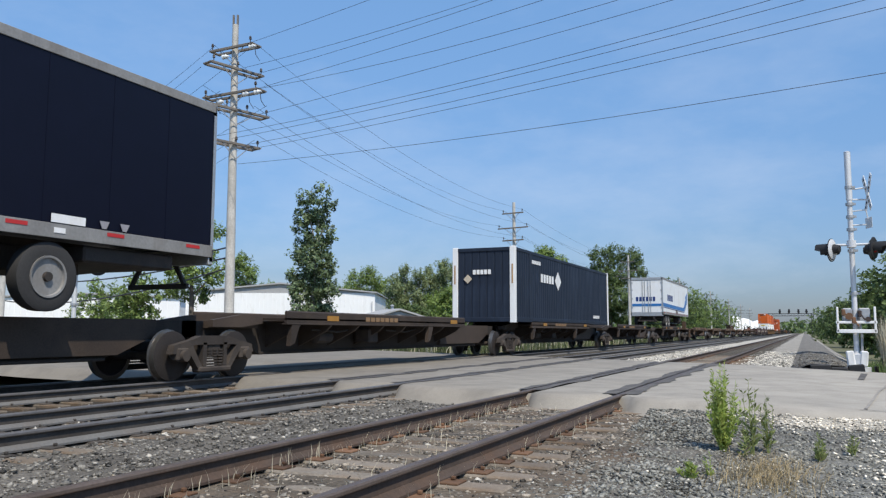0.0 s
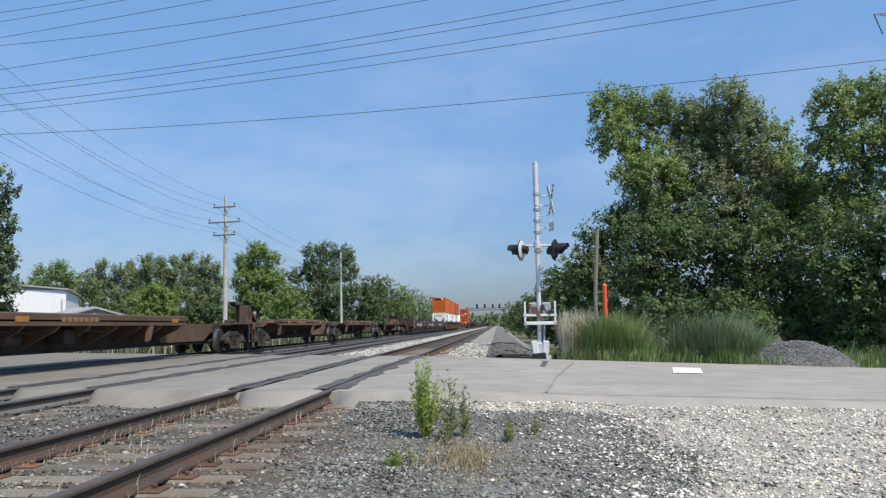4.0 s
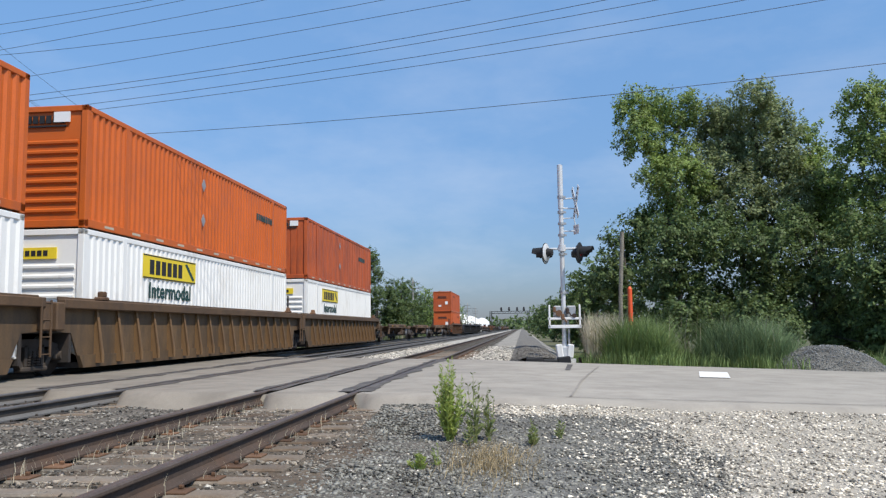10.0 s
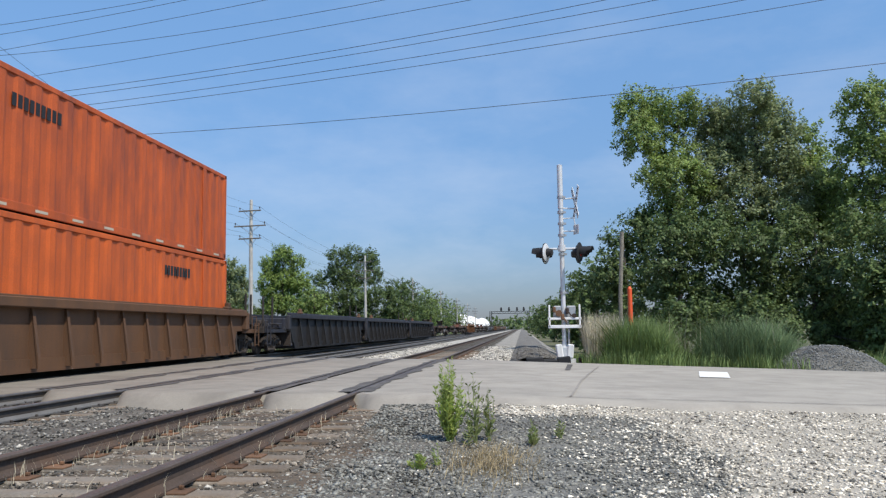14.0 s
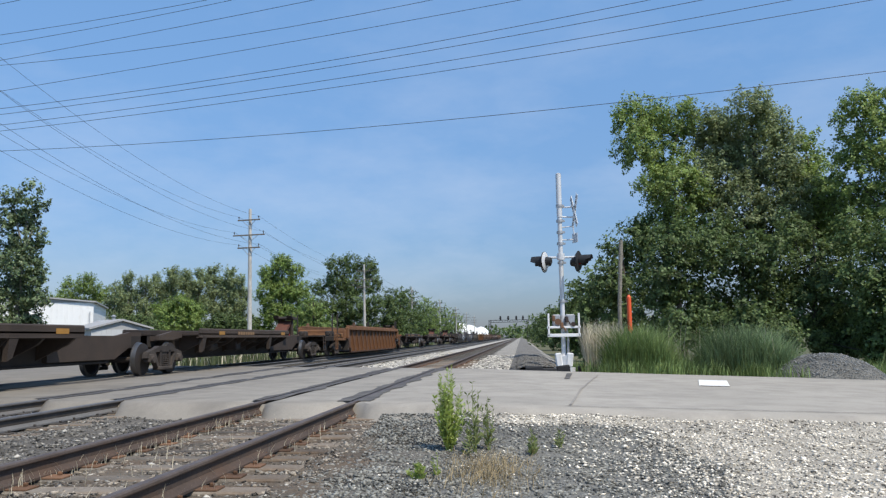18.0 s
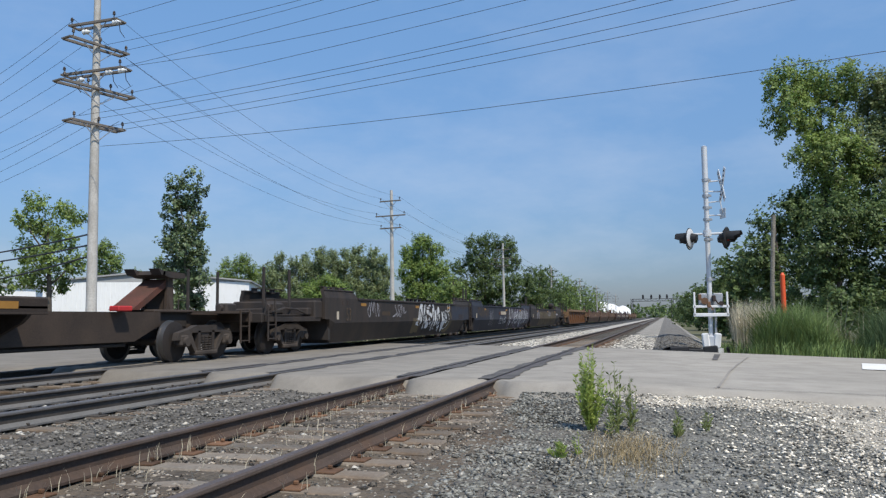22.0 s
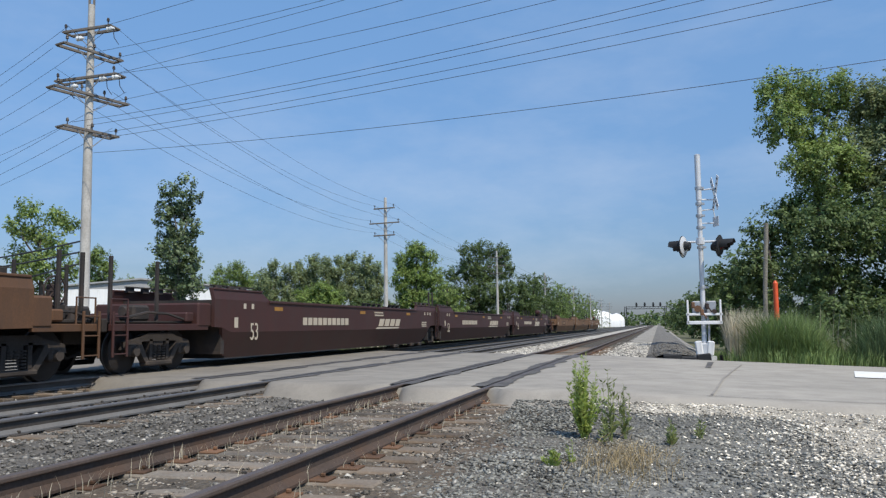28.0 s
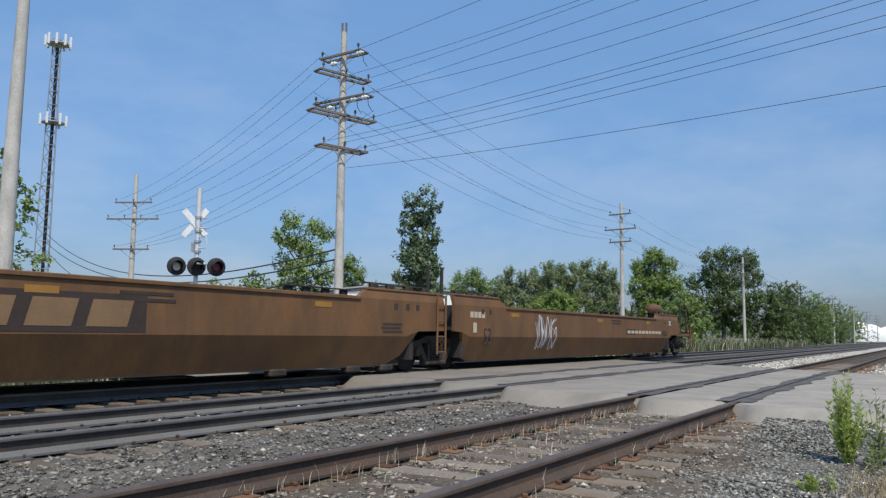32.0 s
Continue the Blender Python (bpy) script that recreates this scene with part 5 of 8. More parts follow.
# containers and trailers
def corrugated(b, x, y0, y1, z0, z1, pitch, depth, out):
    """A corrugated wall in the plane x; out is the side it faces."""
    k = max(1, int(round((y1 - y0) / pitch)))
    w = (y1 - y0) / k
    ys = []
    for i in range(k):
        t = y0 + i * w
        ys += [(t, 0), (t + w * 0.32, 0), (t + w * 0.5, 1), (t + w * 0.82, 1)]
    ys.append((y1, 0))
    p = []
    for y, d in ys:
        p += [(x - out * depth * d, y, z0), (x - out * depth * d, y, z1)]
    b.add(p, [(2 * i, 2 * i + 2, 2 * i + 3, 2 * i + 1) for i in range(len(ys) - 1)])


def container(u, z, paint, label, length=16.15, kind="smooth", pitch=0.28, depth=0.035, posts=True, frame=None):
    """A steel box with corrugated walls, frame, corner castings and one end of ribs or doors."""
    c = thing("shipping_container", label, "container", "containers on the train")
    pm = M[paint]
    fm = M[frame] if frame else pm
    w, h = 1.30, 2.95
    b = Builder()
    for s in (-1, 1):
        corrugated(b, s * (w - 0.012), 0.16, length - 0.16, 0.20, h - 0.12, pitch, depth, s)
    part("side_wall", b, pm, c, smooth=False)
    b = Builder()
    for s in (-1, 1):
        b.box(s * w - 0.06, s * w + (0.0 if s > 0 else 0.06), 0.1, length - 0.1, 0.03, 0.22, 0.01) if s > 0 else b.box(-w, -w + 0.06, 0.1, length - 0.1, 0.03, 0.22, 0.01)
        b.box(w - 0.07, w, 0.1, length - 0.1, h - 0.13, h, 0.012) if s > 0 else b.box(-w, -w + 0.07, 0.1, length - 0.1, h - 0.13, h, 0.012)
    b.box(-w, w, 0.0, 0.12, h - 0.14, h, 0.012).box(-w, w, 0.0, 0.12, 0.03, 0.2, 0.012).box(-w, w, length - 0.12, length, h - 0.14, h, 0.012).box(-w, w, length - 0.12, length, 0.03, 0.2, 0.012)
    part("frame", b, fm, c, "steel frame rails")
    post = block("corner_post", 0.16, 0.16, h, fm, 0.012)
    for x in (-w + 0.08, w - 0.08):
        for y in (0.08, length - 0.08):
            part("corner_post", post, parent=c, at=(x, y, h / 2), label="corner post with castings")
    if posts:
        post = block("stacking_post", 0.03, 0.2, h - 0.08, fm, 0.006)
        for x in (-w + 0.01, w - 0.01):
            for y in (1.95, length - 1.95):
                part("stacking_post", post, parent=c, at=(x, y, h / 2), label="intermediate stacking post")
    part("roof", Builder().box(-w + 0.02, w - 0.02, 0.05, length - 0.05, h - 0.05, h - 0.015), pm, c)
    part("underframe", Builder().box(-w + 0.05, w - 0.05, 0.05, length - 0.05, 0.05, 0.14), M["car_black"], c)
    if kind == "ribs":
        part("end_wall", Builder().box(-w + 0.15, w - 0.15, 0.05, 0.08, 0.15, h - 0.1), pm, c, "ribbed front end")
        rib = shared(("end_rib", paint), lambda: Builder().prism([(0.05, 0), (0.005, 0.035), (0.005, 0.085), (0.05, 0.12)], -w + 0.24, w - 0.24).mesh("end_rib", pm, False))
        for k in range(8):
            part("end_rib", rib, parent=c, at=(0, 0, 0.36 + k * 0.235))
    elif kind == "panel":
        part("end_wall", Builder().box(-w + 0.15, w - 0.15, 0.06, 0.09, 0.15, h - 0.1), pm, c, "end with upright panels")
        wide = (2 * w - 0.36) / 7
        pan = block("end_panel", wide - 0.05, 0.045, h - 0.30, pm, 0.008)
        for k in range(7):
            part("end_panel", pan, parent=c, at=(-w + 0.18 + (k + 0.5) * wide - 0.025, 0.0575, 0.18 + (h - 0.30) / 2))
    else:
        for x in (-0.576, 0.576):
            part("door", block("door", 1.12, 0.05, h - 0.31, pm, 0.01), parent=c, at=(x, 0.055, 0.18 + (h - 0.31) / 2))
        rod = shared(("door_rod", paint), lambda: Builder().cyl((0, 0.012, 0.1), (0, 0.012, h - 0.06), 0.02, n=6).box(-0.06, 0.06, -0.005, 0.05, 1.25, 1.33).mesh("lock_rod", pm, False))
        for x in (-0.85, -0.3, 0.3, 0.85):
            part("lock_rod", rod, parent=c, at=(x, 0, 0))
    part("far_end", Builder().box(-w + 0.1, w - 0.1, length - 0.08, length - 0.04, 0.1, h - 0.05), pm, c)
    return rolling(c, u, z)


def decal(name, c, x, y0, y1, z0, z1, material, label="", n=1):
    b = Builder()
    if n == 1:
        b.box(x, x + 0.006, y0, y1, z0, z1)
    else:
        w = (y1 - y0) / n
        for i in range(n):
            if name == "company_mark" and i:
                part(name, b, material, c, label)
                b = Builder()
            b.box(x, x + 0.006, y0 + i * w, y0 + (i + 0.72) * w, z0, z1)
    return part(name, b, material, c, label)


def end_decal(name, c, x0, x1, z0, z1, material, label="", n=1, y=0.0):
    b = Builder()
    w = (x1 - x0) / n
    for i in range(n):
        if name == "company_mark" and i:
            part(name, b, material, c, label)
            b = Builder()
        b.box(x0 + i * w, x0 + (i + (0.72 if n > 1 else 1.0)) * w, y - 0.006, y + 0.03, z0, z1)
    return part(name, b, material, c, label)


def orange_marks(c, style, along=11.2):
    if style == "new":
        end_decal("company_mark", c, -0.75, 0.75, 2.53, 2.72, M["black"], "dark company lettering block", 9, 0.005)
        end_decal("mark_underline", c, -0.75, 0.75, 2.44, 2.48, M["black"], "", 1, 0.005)
        end_decal("unit_plate", c, 0.45, 0.85, 2.55, 2.80, M["white"], "white equipment box", 1, 0.0)
        decal("company_mark", c, 1.29, 12.2, 14.2, 1.85, 2.1, M["green_dark"], "dark company lettering block", 9)
        for y, z in ((7.0, 2.25), (7.0, 1.1)):
            part("placard", Builder().prism([(y - 0.17, z), (y, z + 0.21), (y + 0.17, z), (y, z - 0.21)], 1.285, 1.297), M["spray_grey"], c, "faded diamond placard")
        for x, z in ((-0.75, 0.55), (-0.75, 1.75)):
            part("placard", Builder().prism([(x - 0.17, z), (x, z + 0.19), (x + 0.17, z), (x, z - 0.19)], -0.004, 0.02, "y"), M["spray_grey"], c, "faded diamond placard")
    else:
        end_decal("company_mark", c, -0.62, 0.62, 2.05, 2.25, M["black"], "dark company lettering block", 9, 0.02)
        end_decal("mark_underline", c, -0.68, 0.68, 1.93, 1.99, M["black"], "", 1, 0.02)
        end_decal("placard", c, -0.55, -0.15, 0.72, 0.98, M["white"], "pale placard", 1, 0.02)
        end_decal("placard", c, 0.42, 0.80, 1.05, 1.5, M["white"], "pale placard", 1, 0.02)
        decal("company_mark", c, 1.29, along, along + 1.8, 2.16, 2.44, M["black"], "dark company lettering block", 9)
    b = Builder()
    for k in range(11):
        b.box(1.298, 1.304, 0.9 + k * 1.4, 1.35 + k * 1.4, 0.09, 0.15)
    part("reflective_tape", b, M["cream"], c, "dashes of reflective tape")


def yellow_panel_marks(c):
    decal("company_panel", c, 1.292, 2.95, 6.45, 1.98, 2.64, M["yellow"], "yellow company panel")
    decal("company_mark", c, 1.299, 3.35, 5.55, 2.10, 2.50, M["black"], "dark company lettering block", 6)
    part("scroll_mark", Builder().prism([(5.65, 2.52), (5.8, 2.56), (6.35, 2.1), (6.2, 2.06)], 1.299, 1.303), M["green_dark"], c, "dark slanted flourish")
    decal("panel_edge", c, 1.299, 2.98, 6.42, 2.60, 2.63, M["black"])
    decal("panel_edge", c, 1.299, 2.98, 6.42, 1.99, 2.02, M["black"])
    lettering("lettering", "Intermodal", 0.62, M["green_dark"], c, right_side(1.297, 4.72, 1.64), 1.02, 0.0, 0.012)
    end_decal("company_panel", c, -0.62, 0.62, 2.25, 2.52, M["yellow"], "yellow company panel", 1, 0.01)
    end_decal("company_mark", c, -0.45, 0.45, 2.32, 2.45, M["black"], "dark company lettering block", 6, 0.002)


def trailer(u, paint, length, label, rear_style, turn=0.0, axles=(1.75, 3.0)):
    """A van trailer standing on its wheels and a hitch; its rear is at local 0 and the nose at the far end."""
    t = thing("van_trailer", label, "trailer", "trailers on the train")
    pm = M[paint]
    z0, z1, w = 1.12, 4.05, 1.28
    b = Builder().box(-w, w, 0.06, length, z0 + 0.14, z1 - 0.1, 0.02)
    part("van_body", b, pm, t)
    for s in (-1, 1):
        x0, x1 = sorted((s * w, s * (w + 0.02)))
        for za, zb in ((z0 - 0.02, z0 + 0.20), (z1 - 0.16, z1)):
            part("side_rail", Builder().box(x0, x1, 0.05, length - 0.02, za, zb, 0.006), M["alu_dirty"], t, "dirty aluminium rail")
    part("roof", Builder().box(-w, w, 0.04, length, z1 - 0.1, z1 - 0.06), M["alu"], t)
    for x in (-w - 0.015, w - 0.06):
        part("nose_post", Builder().box(x, x + 0.075, length - 0.08, length + 0.01, z0, z1, 0.02), M["alu_dirty"], t)
    seam = Builder()
    k = int(length / 1.22)
    for i in range(1, k):
        y = i * length / k
        for x in (-w - 0.005, w):
            seam.box(x, x + 0.005, y - 0.02, y + 0.02, z0 + 0.2, z1 - 0.16)
    part("panel_seam", seam, pm, t, "riveted panel seams")
    b = Builder().box(-w, w, 0.0, 0.1, z1 - 0.22, z1, 0.01).box(-w, -w + 0.09, 0.0, 0.1, z0 - 0.1, z1).box(w - 0.09, w, 0.0, 0.1, z0 - 0.1, z1).box(-w, w, 0.0, 0.12, z0 - 0.16, z0 + 0.14, 0.01)
    part("rear_frame", b, M["galv"], t, "steel rear frame")
    b = Builder().box(-w + 0.1, -0.01, 0.03, 0.08, z0 + 0.15, z1 - 0.22, 0.01).box(0.01, w - 0.1, 0.03, 0.08, z0 + 0.15, z1 - 0.22, 0.01)
    part("rear_door", b, pm, t, "white double rear doors" if rear_style else "dark double rear doors")
    b = Builder()
    for x in (-0.32, -0.14, 0.14, 0.32):
        b.cyl((x, 0.0, z0 + 0.05), (x, 0.0, z1 - 0.1), 0.02, n=6)
    for x in (-w + 0.1, w - 0.16):
        for z in (1.6, 2.3, 3.0, 3.6):
            b.box(x, x + 0.08, -0.01, 0.06, z, z + 0.1, 0.01)
    part("lock_rod", b, M["galv"], t, "lock rods and hinges")
    b = Builder().box(-0.75, 0.75, 0.02, 0.10, 0.52, 0.62, 0.01)
    for s in (-1, 1):
        b.prism([(s * 0.72, 0.58), (s * 0.64, 0.58), (s * 0.36, z0 - 0.1), (s * 0.46, z0 - 0.1)], 0.04, 0.10, "y")
    part("underride_guard", b, M["car_black"], t, "rear underride guard")
    part("underframe", Builder().box(-0.55, 0.55, 0.4, length - 0.3, z0 - 0.14, z0 + 0.02).box(-0.6, 0.6, axles[0] - 1.1, axles[1] + 1.0, 0.62, z0 - 0.1, 0.03).box(-1.15, 1.15, 0.9, axles[0] - 0.7, z0 - 0.32, z0 - 0.06, 0.03), M["car_black"], t)
    tyre = Builder().lathe([(0.30, -0.13), (0.46, -0.145), (0.51, -0.12), (0.52, 0.12), (0.46, 0.145), (0.31, 0.13), (0.295, -0.03)], (0, 0, 0), "x", 28).mesh("wheel", M["tyre"])
    disc = Builder().lathe([(0.315, 0.10), (0.315, 0.15), (0.285, 0.145), (0.26, 0.03), (0.14, 0.0), (0.13, 0.07), (0.05, 0.08)], (0, 0, 0), "x", 28).mesh("rim", M["alu_dirty"])
    hub = Builder().cyl((0.04, 0, 0), (0.15, 0, 0), 0.085, 0.07, 12)
    for i in range(8):
        a = math.pi * i / 4
        hub.cyl((-0.01, 0.2 * math.cos(a), 0.2 * math.sin(a)), (0.03, 0.2 * math.cos(a), 0.2 * math.sin(a)), 0.035, n=8)
    hub = hub.mesh("hub", M["car_black"])
    for y in axles:
        for s in (-1, 1):
            wh = part("wheel", tyre, parent=t, at=pose(s * 1.10, y, 0.52, 0, 0, 0 if s > 0 else 180))
            part("rim", disc, parent=wh, label="bright aluminium wheel disc")
            part("hub", hub, parent=wh)
    b = Builder()
    for x in (-0.6, 0.6):
        b.box(x - 0.06, x + 0.06, length - 2.75, length - 2.62, 0.32, z0 - 0.1, 0.01).tube([(x, length - 2.7, 0.7), (x * 0.4, length - 3.6, z0 - 0.1)], 0.03, 5)
        b.box(x - 0.12, x + 0.12, length - 2.85, length - 2.5, 0.24, 0.32, 0.02)
    part("landing_gear", b, M["car_black"], t, "folded landing legs")
    part("fuel_tank", Builder().lathe([(0.05, -0.75), (0.24, -0.72), (0.28, -0.6), (0.28, 0.6), (0.24, 0.72), (0.05, 0.75)], (0.88, length - 4.6, 0.72), "y", 16).box(0.6, 1.1, length - 4.95, length - 4.87, 0.7, 1.1).box(0.6, 1.1, length - 4.33, length - 4.25, 0.7, 1.1),
         M["car_black"], t, "black fuel tank under the floor")
    part("side_bar", Builder().box(0.9, 0.95, 4.6, length - 2.2, 0.42, 0.48).box(-0.95, -0.9, 4.6, length - 2.2, 0.42, 0.48), M["green_dark"], t, "dark low side bar")
    b = Builder()
    for i in range(9):
        for x in (-w - 0.026, w + 0.02):
            b.box(x, x + 0.006, 0.4 + i * length / 9, 0.75 + i * length / 9, z0 + 0.11, z0 + 0.17)
    part("reflective_tape", b, M["red"], t, "red reflective tape dashes")
    return rolling(t, u, 1.20, turn)


def on_side(y, z, lift):
    """A point on the folded side of a smooth car, lifted off it."""
    return ((W if z > FOLD else W - 0.42 * (FOLD - z)) + lift, y, z)


def bent(pts, n=12):
    """A smooth line through a few points."""
    out = []
    for i in range(len(pts) - 1):
        p0, p1, p2, p3 = pts[max(i - 1, 0)], pts[i], pts[i + 1], pts[min(i + 2, len(pts) - 1)]
        for k in range(n):
            t = k / n
            out.append(tuple(0.5 * (2 * b + (c - a) * t + (2 * a - 5 * b + 4 * c - d) * t * t + (3 * b - a - 3 * c + d) * t ** 3) for a, b, c, d in zip(p0, p1, p2, p3)))
    return out + [pts[-1]]


STROKES = (((0.0, 0.0), (0.05, 1.0), (0.55, 0.1), (0.7, 1.0)), ((0.5, 0.9), (0.1, 0.75), (0.05, 0.3), (0.4, 0.05), (0.65, 0.4), (0.5, 0.9)), ((0.6, 0.95), (0.1, 0.8), (0.5, 0.5), (0.6, 0.15), (0.0, 0.05)),
           ((0.0, 0.0), (0.3, 1.0), (0.65, 0.0)), ((0.05, 1.0), (0.1, 0.15), (0.45, 0.05), (0.6, 1.0)), ((0.1, 0.0), (0.12, 1.0), (0.55, 0.85), (0.2, 0.5), (0.65, 0.0)))


def graffiti(car, seed, y0, y1, z0, z1, material, n, wide=0.05, lift=0.003, lean=0.0):
    """Illegible sprayed letters: each a bent stroke of its own."""
    r = random.Random(seed)
    step = (y1 - y0) / n
    for i in range(n):
        line_ = [(px + r.uniform(-0.28, 0.28), min(1.0, max(0.0, pz + r.uniform(-0.3, 0.3)))) for px, pz in STROKES[r.randrange(len(STROKES))]]
        line_.append((r.uniform(0.2, 1.1), r.uniform(0.0, 0.5)))
        h, low = (z1 - z0) * r.uniform(0.8, 1.0), r.uniform(0, 0.2) * (z1 - z0)
        pts = [(y0 + step * (i + 1.25 * px) + lean * pz + r.uniform(-0.04, 0.04), z0 + low * 0.5 + h * pz) for px, pz in line_]
        q = bent(pts)
        p = []
        for k, (yy, zz) in enumerate(q):
            ya, za = q[max(k - 1, 0)]
            yb, zb = q[min(k + 1, len(q) - 1)]
            ln = math.hypot(yb - ya, zb - za) + 1e-6
            d = wide * (0.65 + 0.5 * math.sin(0.23 * k + i) ** 2)
            ny, nz = -(zb - za) / ln * d, (yb - ya) / ln * d
            p += [on_side(yy + ny, min(1.57, zz + nz), lift + 0.0004 * (i % 4) + 0.00005 * k), on_side(yy - ny, min(1.57, zz - nz), lift + 0.0004 * (i % 4) + 0.00005 * k)]
        b = Builder().add(p, [(2 * k, 2 * k + 1, 2 * k + 3, 2 * k + 2) for k in range(len(q) - 1)])
        part("graffiti", b, material, car, "sprayed graffiti letter stroke", smooth=False)


def patch(car, y0, y1, z0, z1, material, lift, label="sprayed colour patch"):
    """A ragged patch of paint on the folded side."""
    p = []
    for z in (z0, min(max(FOLD, z0), z1), z1):
        for k in range(9):
            p.append(on_side(y0 + (y1 - y0) * k / 8 + 0.12 * noise.noise(Vector((k * 1.7, z * 3, y0))), z + (0.05 * noise.noise(Vector((k, y0, z))) if z != FOLD else 0), lift))
    b = Builder().add(p, [(9 * j + k, 9 * j + k + 1, 9 * j + 10 + k, 9 * j + 9 + k) for j in range(2) for k in range(8)])
    part("colour_patch", b, material, car, label, smooth=False)


def blob(car, y, z, ry, rz, material, lift, hole=0.0):
    """A sprayed oval patch or ring that follows the folded side."""
    b = Builder()
    n = 28
    p = []
    for k in range(n):
        a = 2 * math.pi * k / n
        for f in (max(hole, 0.001), 1.0):
            zz = z + rz * f * math.sin(a)
            p.append(((W if zz > FOLD else W - 0.42 * (FOLD - zz)) + lift, y + ry * f * math.cos(a), zz))
    b.add(p, [(2 * k, 2 * k + 1, (2 * k + 3) % (2 * n), (2 * k + 2) % (2 * n)) for k in range(n)])
    part("graffiti", b, material, car, "sprayed graffiti oval", smooth=False)


# the consist, head to tail
spine_car(-5.0, (-5.0, 12.3, 29.3, 45.9, 62.5, 78.6), "grimy brown five-unit spine car carrying trailers and a container", ((78.3, 1),), "spine_dark")
spine_car(82.2, (82.2, 100.5, 117.4, 135.8), "empty rusty brown spine car with bare decks", ())
spine_car(139.4, (139.4, 156.0, 174.4, 192.4), "empty rusty brown spine car with a raised hitch", ((140.2, -1), (192.8, 1)))
smooth_car(196.0, (198.8, 216.9, 236.4), 253.6, (M["oxide_red"],), "empty oxide-red smooth-sided three-unit well car", "red", 9.6, False)
ribbed_car(258.5, (260.6, 278.2, 297.7), 317.2, M["well_ochre"], M["chord_brown"], "weathered yellow ribbed three-unit well car with stacked containers")
spine_car(320.6, (320.6, 336.8, 353.4, 370.4), "empty rusty brown spine car with bare decks", ())
ribbed_car(374.5, (377.3,), 395.0, M["well_brown"], M["well_brown"], "rust-stained ribbed single well car with orange containers", 1.25)
ribbed_car(398.6, (400.6, 417.5, 437.8), 456.3, M["navy_well"], M["graf_navy"], "grimy dark navy ribbed three-unit well car, empty", 1.45)
spine_car(460.8, (461.4, 478.2, 494.2, 511.0), "empty dark brown spine car with raised rusty hitches", ((462.5, -1), (478.4, -1), (509.8, 1)), "spine_dark")
ribbed_car(514.5, (517.4,), 535.7, M["rust_orange"], M["rust_orange"], "rusted orange-brown ribbed single well car, empty", 1.3)
spine_car(539.6, (540.0, 556.8, 575.4, 593.0), "empty dark brown spine car with raised hitches", ((540.5, -1), (574.2, 1), (592.6, 1)), "spine_dark")
graf = smooth_car(595.5, (598.9, 618.0, 637.6), 656.0, (M["graf_base"], M["graf_navy"], M["graf_base"]), "grimy dark well car covered in graffiti", "plain")
ribbed_car(660.5, (662.8,), 681.6, M["rust_orange"], M["well_ochre"], "weathered orange-brown ribbed single well car, empty", 2.15)
smooth_car(684.0, (686.8, 706.4, 726.2), 744.6, (M["well_brown"],), "weathered brown smooth-sided three-unit well car, empty", "tan", reach=1.8)
smooth_car(748.5, (750.2, 769.8, 790.0), 808.6, (M["oxide_red"],), "empty oxide-red smooth-sided three-unit well car", "red")
smooth_car(813.0, (815.5, 834.2, 854.8), 874.6, (M["well_tan"],), "weathered yellow-tan smooth-sided three-unit well car, empty", "tan")
lettering("number_53", "53", 0.62, M["spray_brown"], graf, right_side(W + 0.004, 5.3, 1.06), 0.72)
graffiti(graf, 3, 7.0, 8.2, 0.98, 1.55, M["spray_grey"], 4, 0.02)
bars_mark("car_number", graf, 8.5, 9.4, 1.05, 1.2, 7, M["spray_brown"])
graffiti(graf, 13, 9.8, 11.2, 1.0, 1.52, M["spray_grey"], 4, 0.02)
patch(graf, 12.3, 13.3, 0.35, 0.95, M["spray_olive"], 0.002)
graffiti(graf, 4, 13.0, 17.2, 0.36, 1.55, M["spray_white"], 6, 0.12, 0.004)
graffiti(graf, 14, 13.15, 17.3, 0.36, 1.5, M["black"], 6, 0.05, 0.007)
patch(graf, 18.4, 21.9, 0.85, 1.5, M["spray_blue"], 0.002, "blue sprayed patch")
graffiti(graf, 15, 24.4, 26.9, 0.95, 1.5, M["spray_brown"], 5, 0.05)
graffiti(graf, 5, 27.2, 28.2, 0.45, 1.5, M["spray_grey"], 4, 0.022)
bars_mark("company_mark", graf, 30.5, 32.2, 1.12, 1.32, 10, M["cream"], 0.0, "pale company lettering block")
part("company_block", block("company_block", 0.008, 0.45, 0.17, M["hitch_red"]), parent=graf, at=(W + 0.004, 30.1, 1.2), label="dull red company block")
graffiti(graf, 17, 30.2, 32.2, 0.55, 1.0, M["spray_white"], 5, 0.018)
patch(graf, 32.4, 41.4, 0.32, 1.55, M["graf_base"], 0.002, "dark overpainted patch")
graffiti(graf, 6, 33.2, 41.0, 0.34, 1.5, M["spray_mauve"], 9, 0.17, 0.004, 0.2)
graffiti(graf, 6, 33.2, 41.0, 0.34, 1.5, M["black"], 9, 0.09, 0.007, 0.2)
graffiti(graf, 9, 33.0, 40.6, 0.45, 1.5, M["spray_white"], 9, 0.035, 0.010, 0.3)
patch(graf, 46.4, 56.9, 0.24, 1.40, M["spray_brown"], 0.002, "muddy brown sprayed patch")
graffiti(graf, 7, 47.0, 52.5, 0.34, 1.42, M["spray_olive"], 5, 0.08, 0.005)
graffiti(graf, 27, 52.0, 56.8, 0.34, 1.42, M["spray_olive"], 7, 0.07, 0.007)
graffiti(graf, 8, 45.2, 46.7, 0.75, 1.55, M["spray_grey"], 5, 0.022)
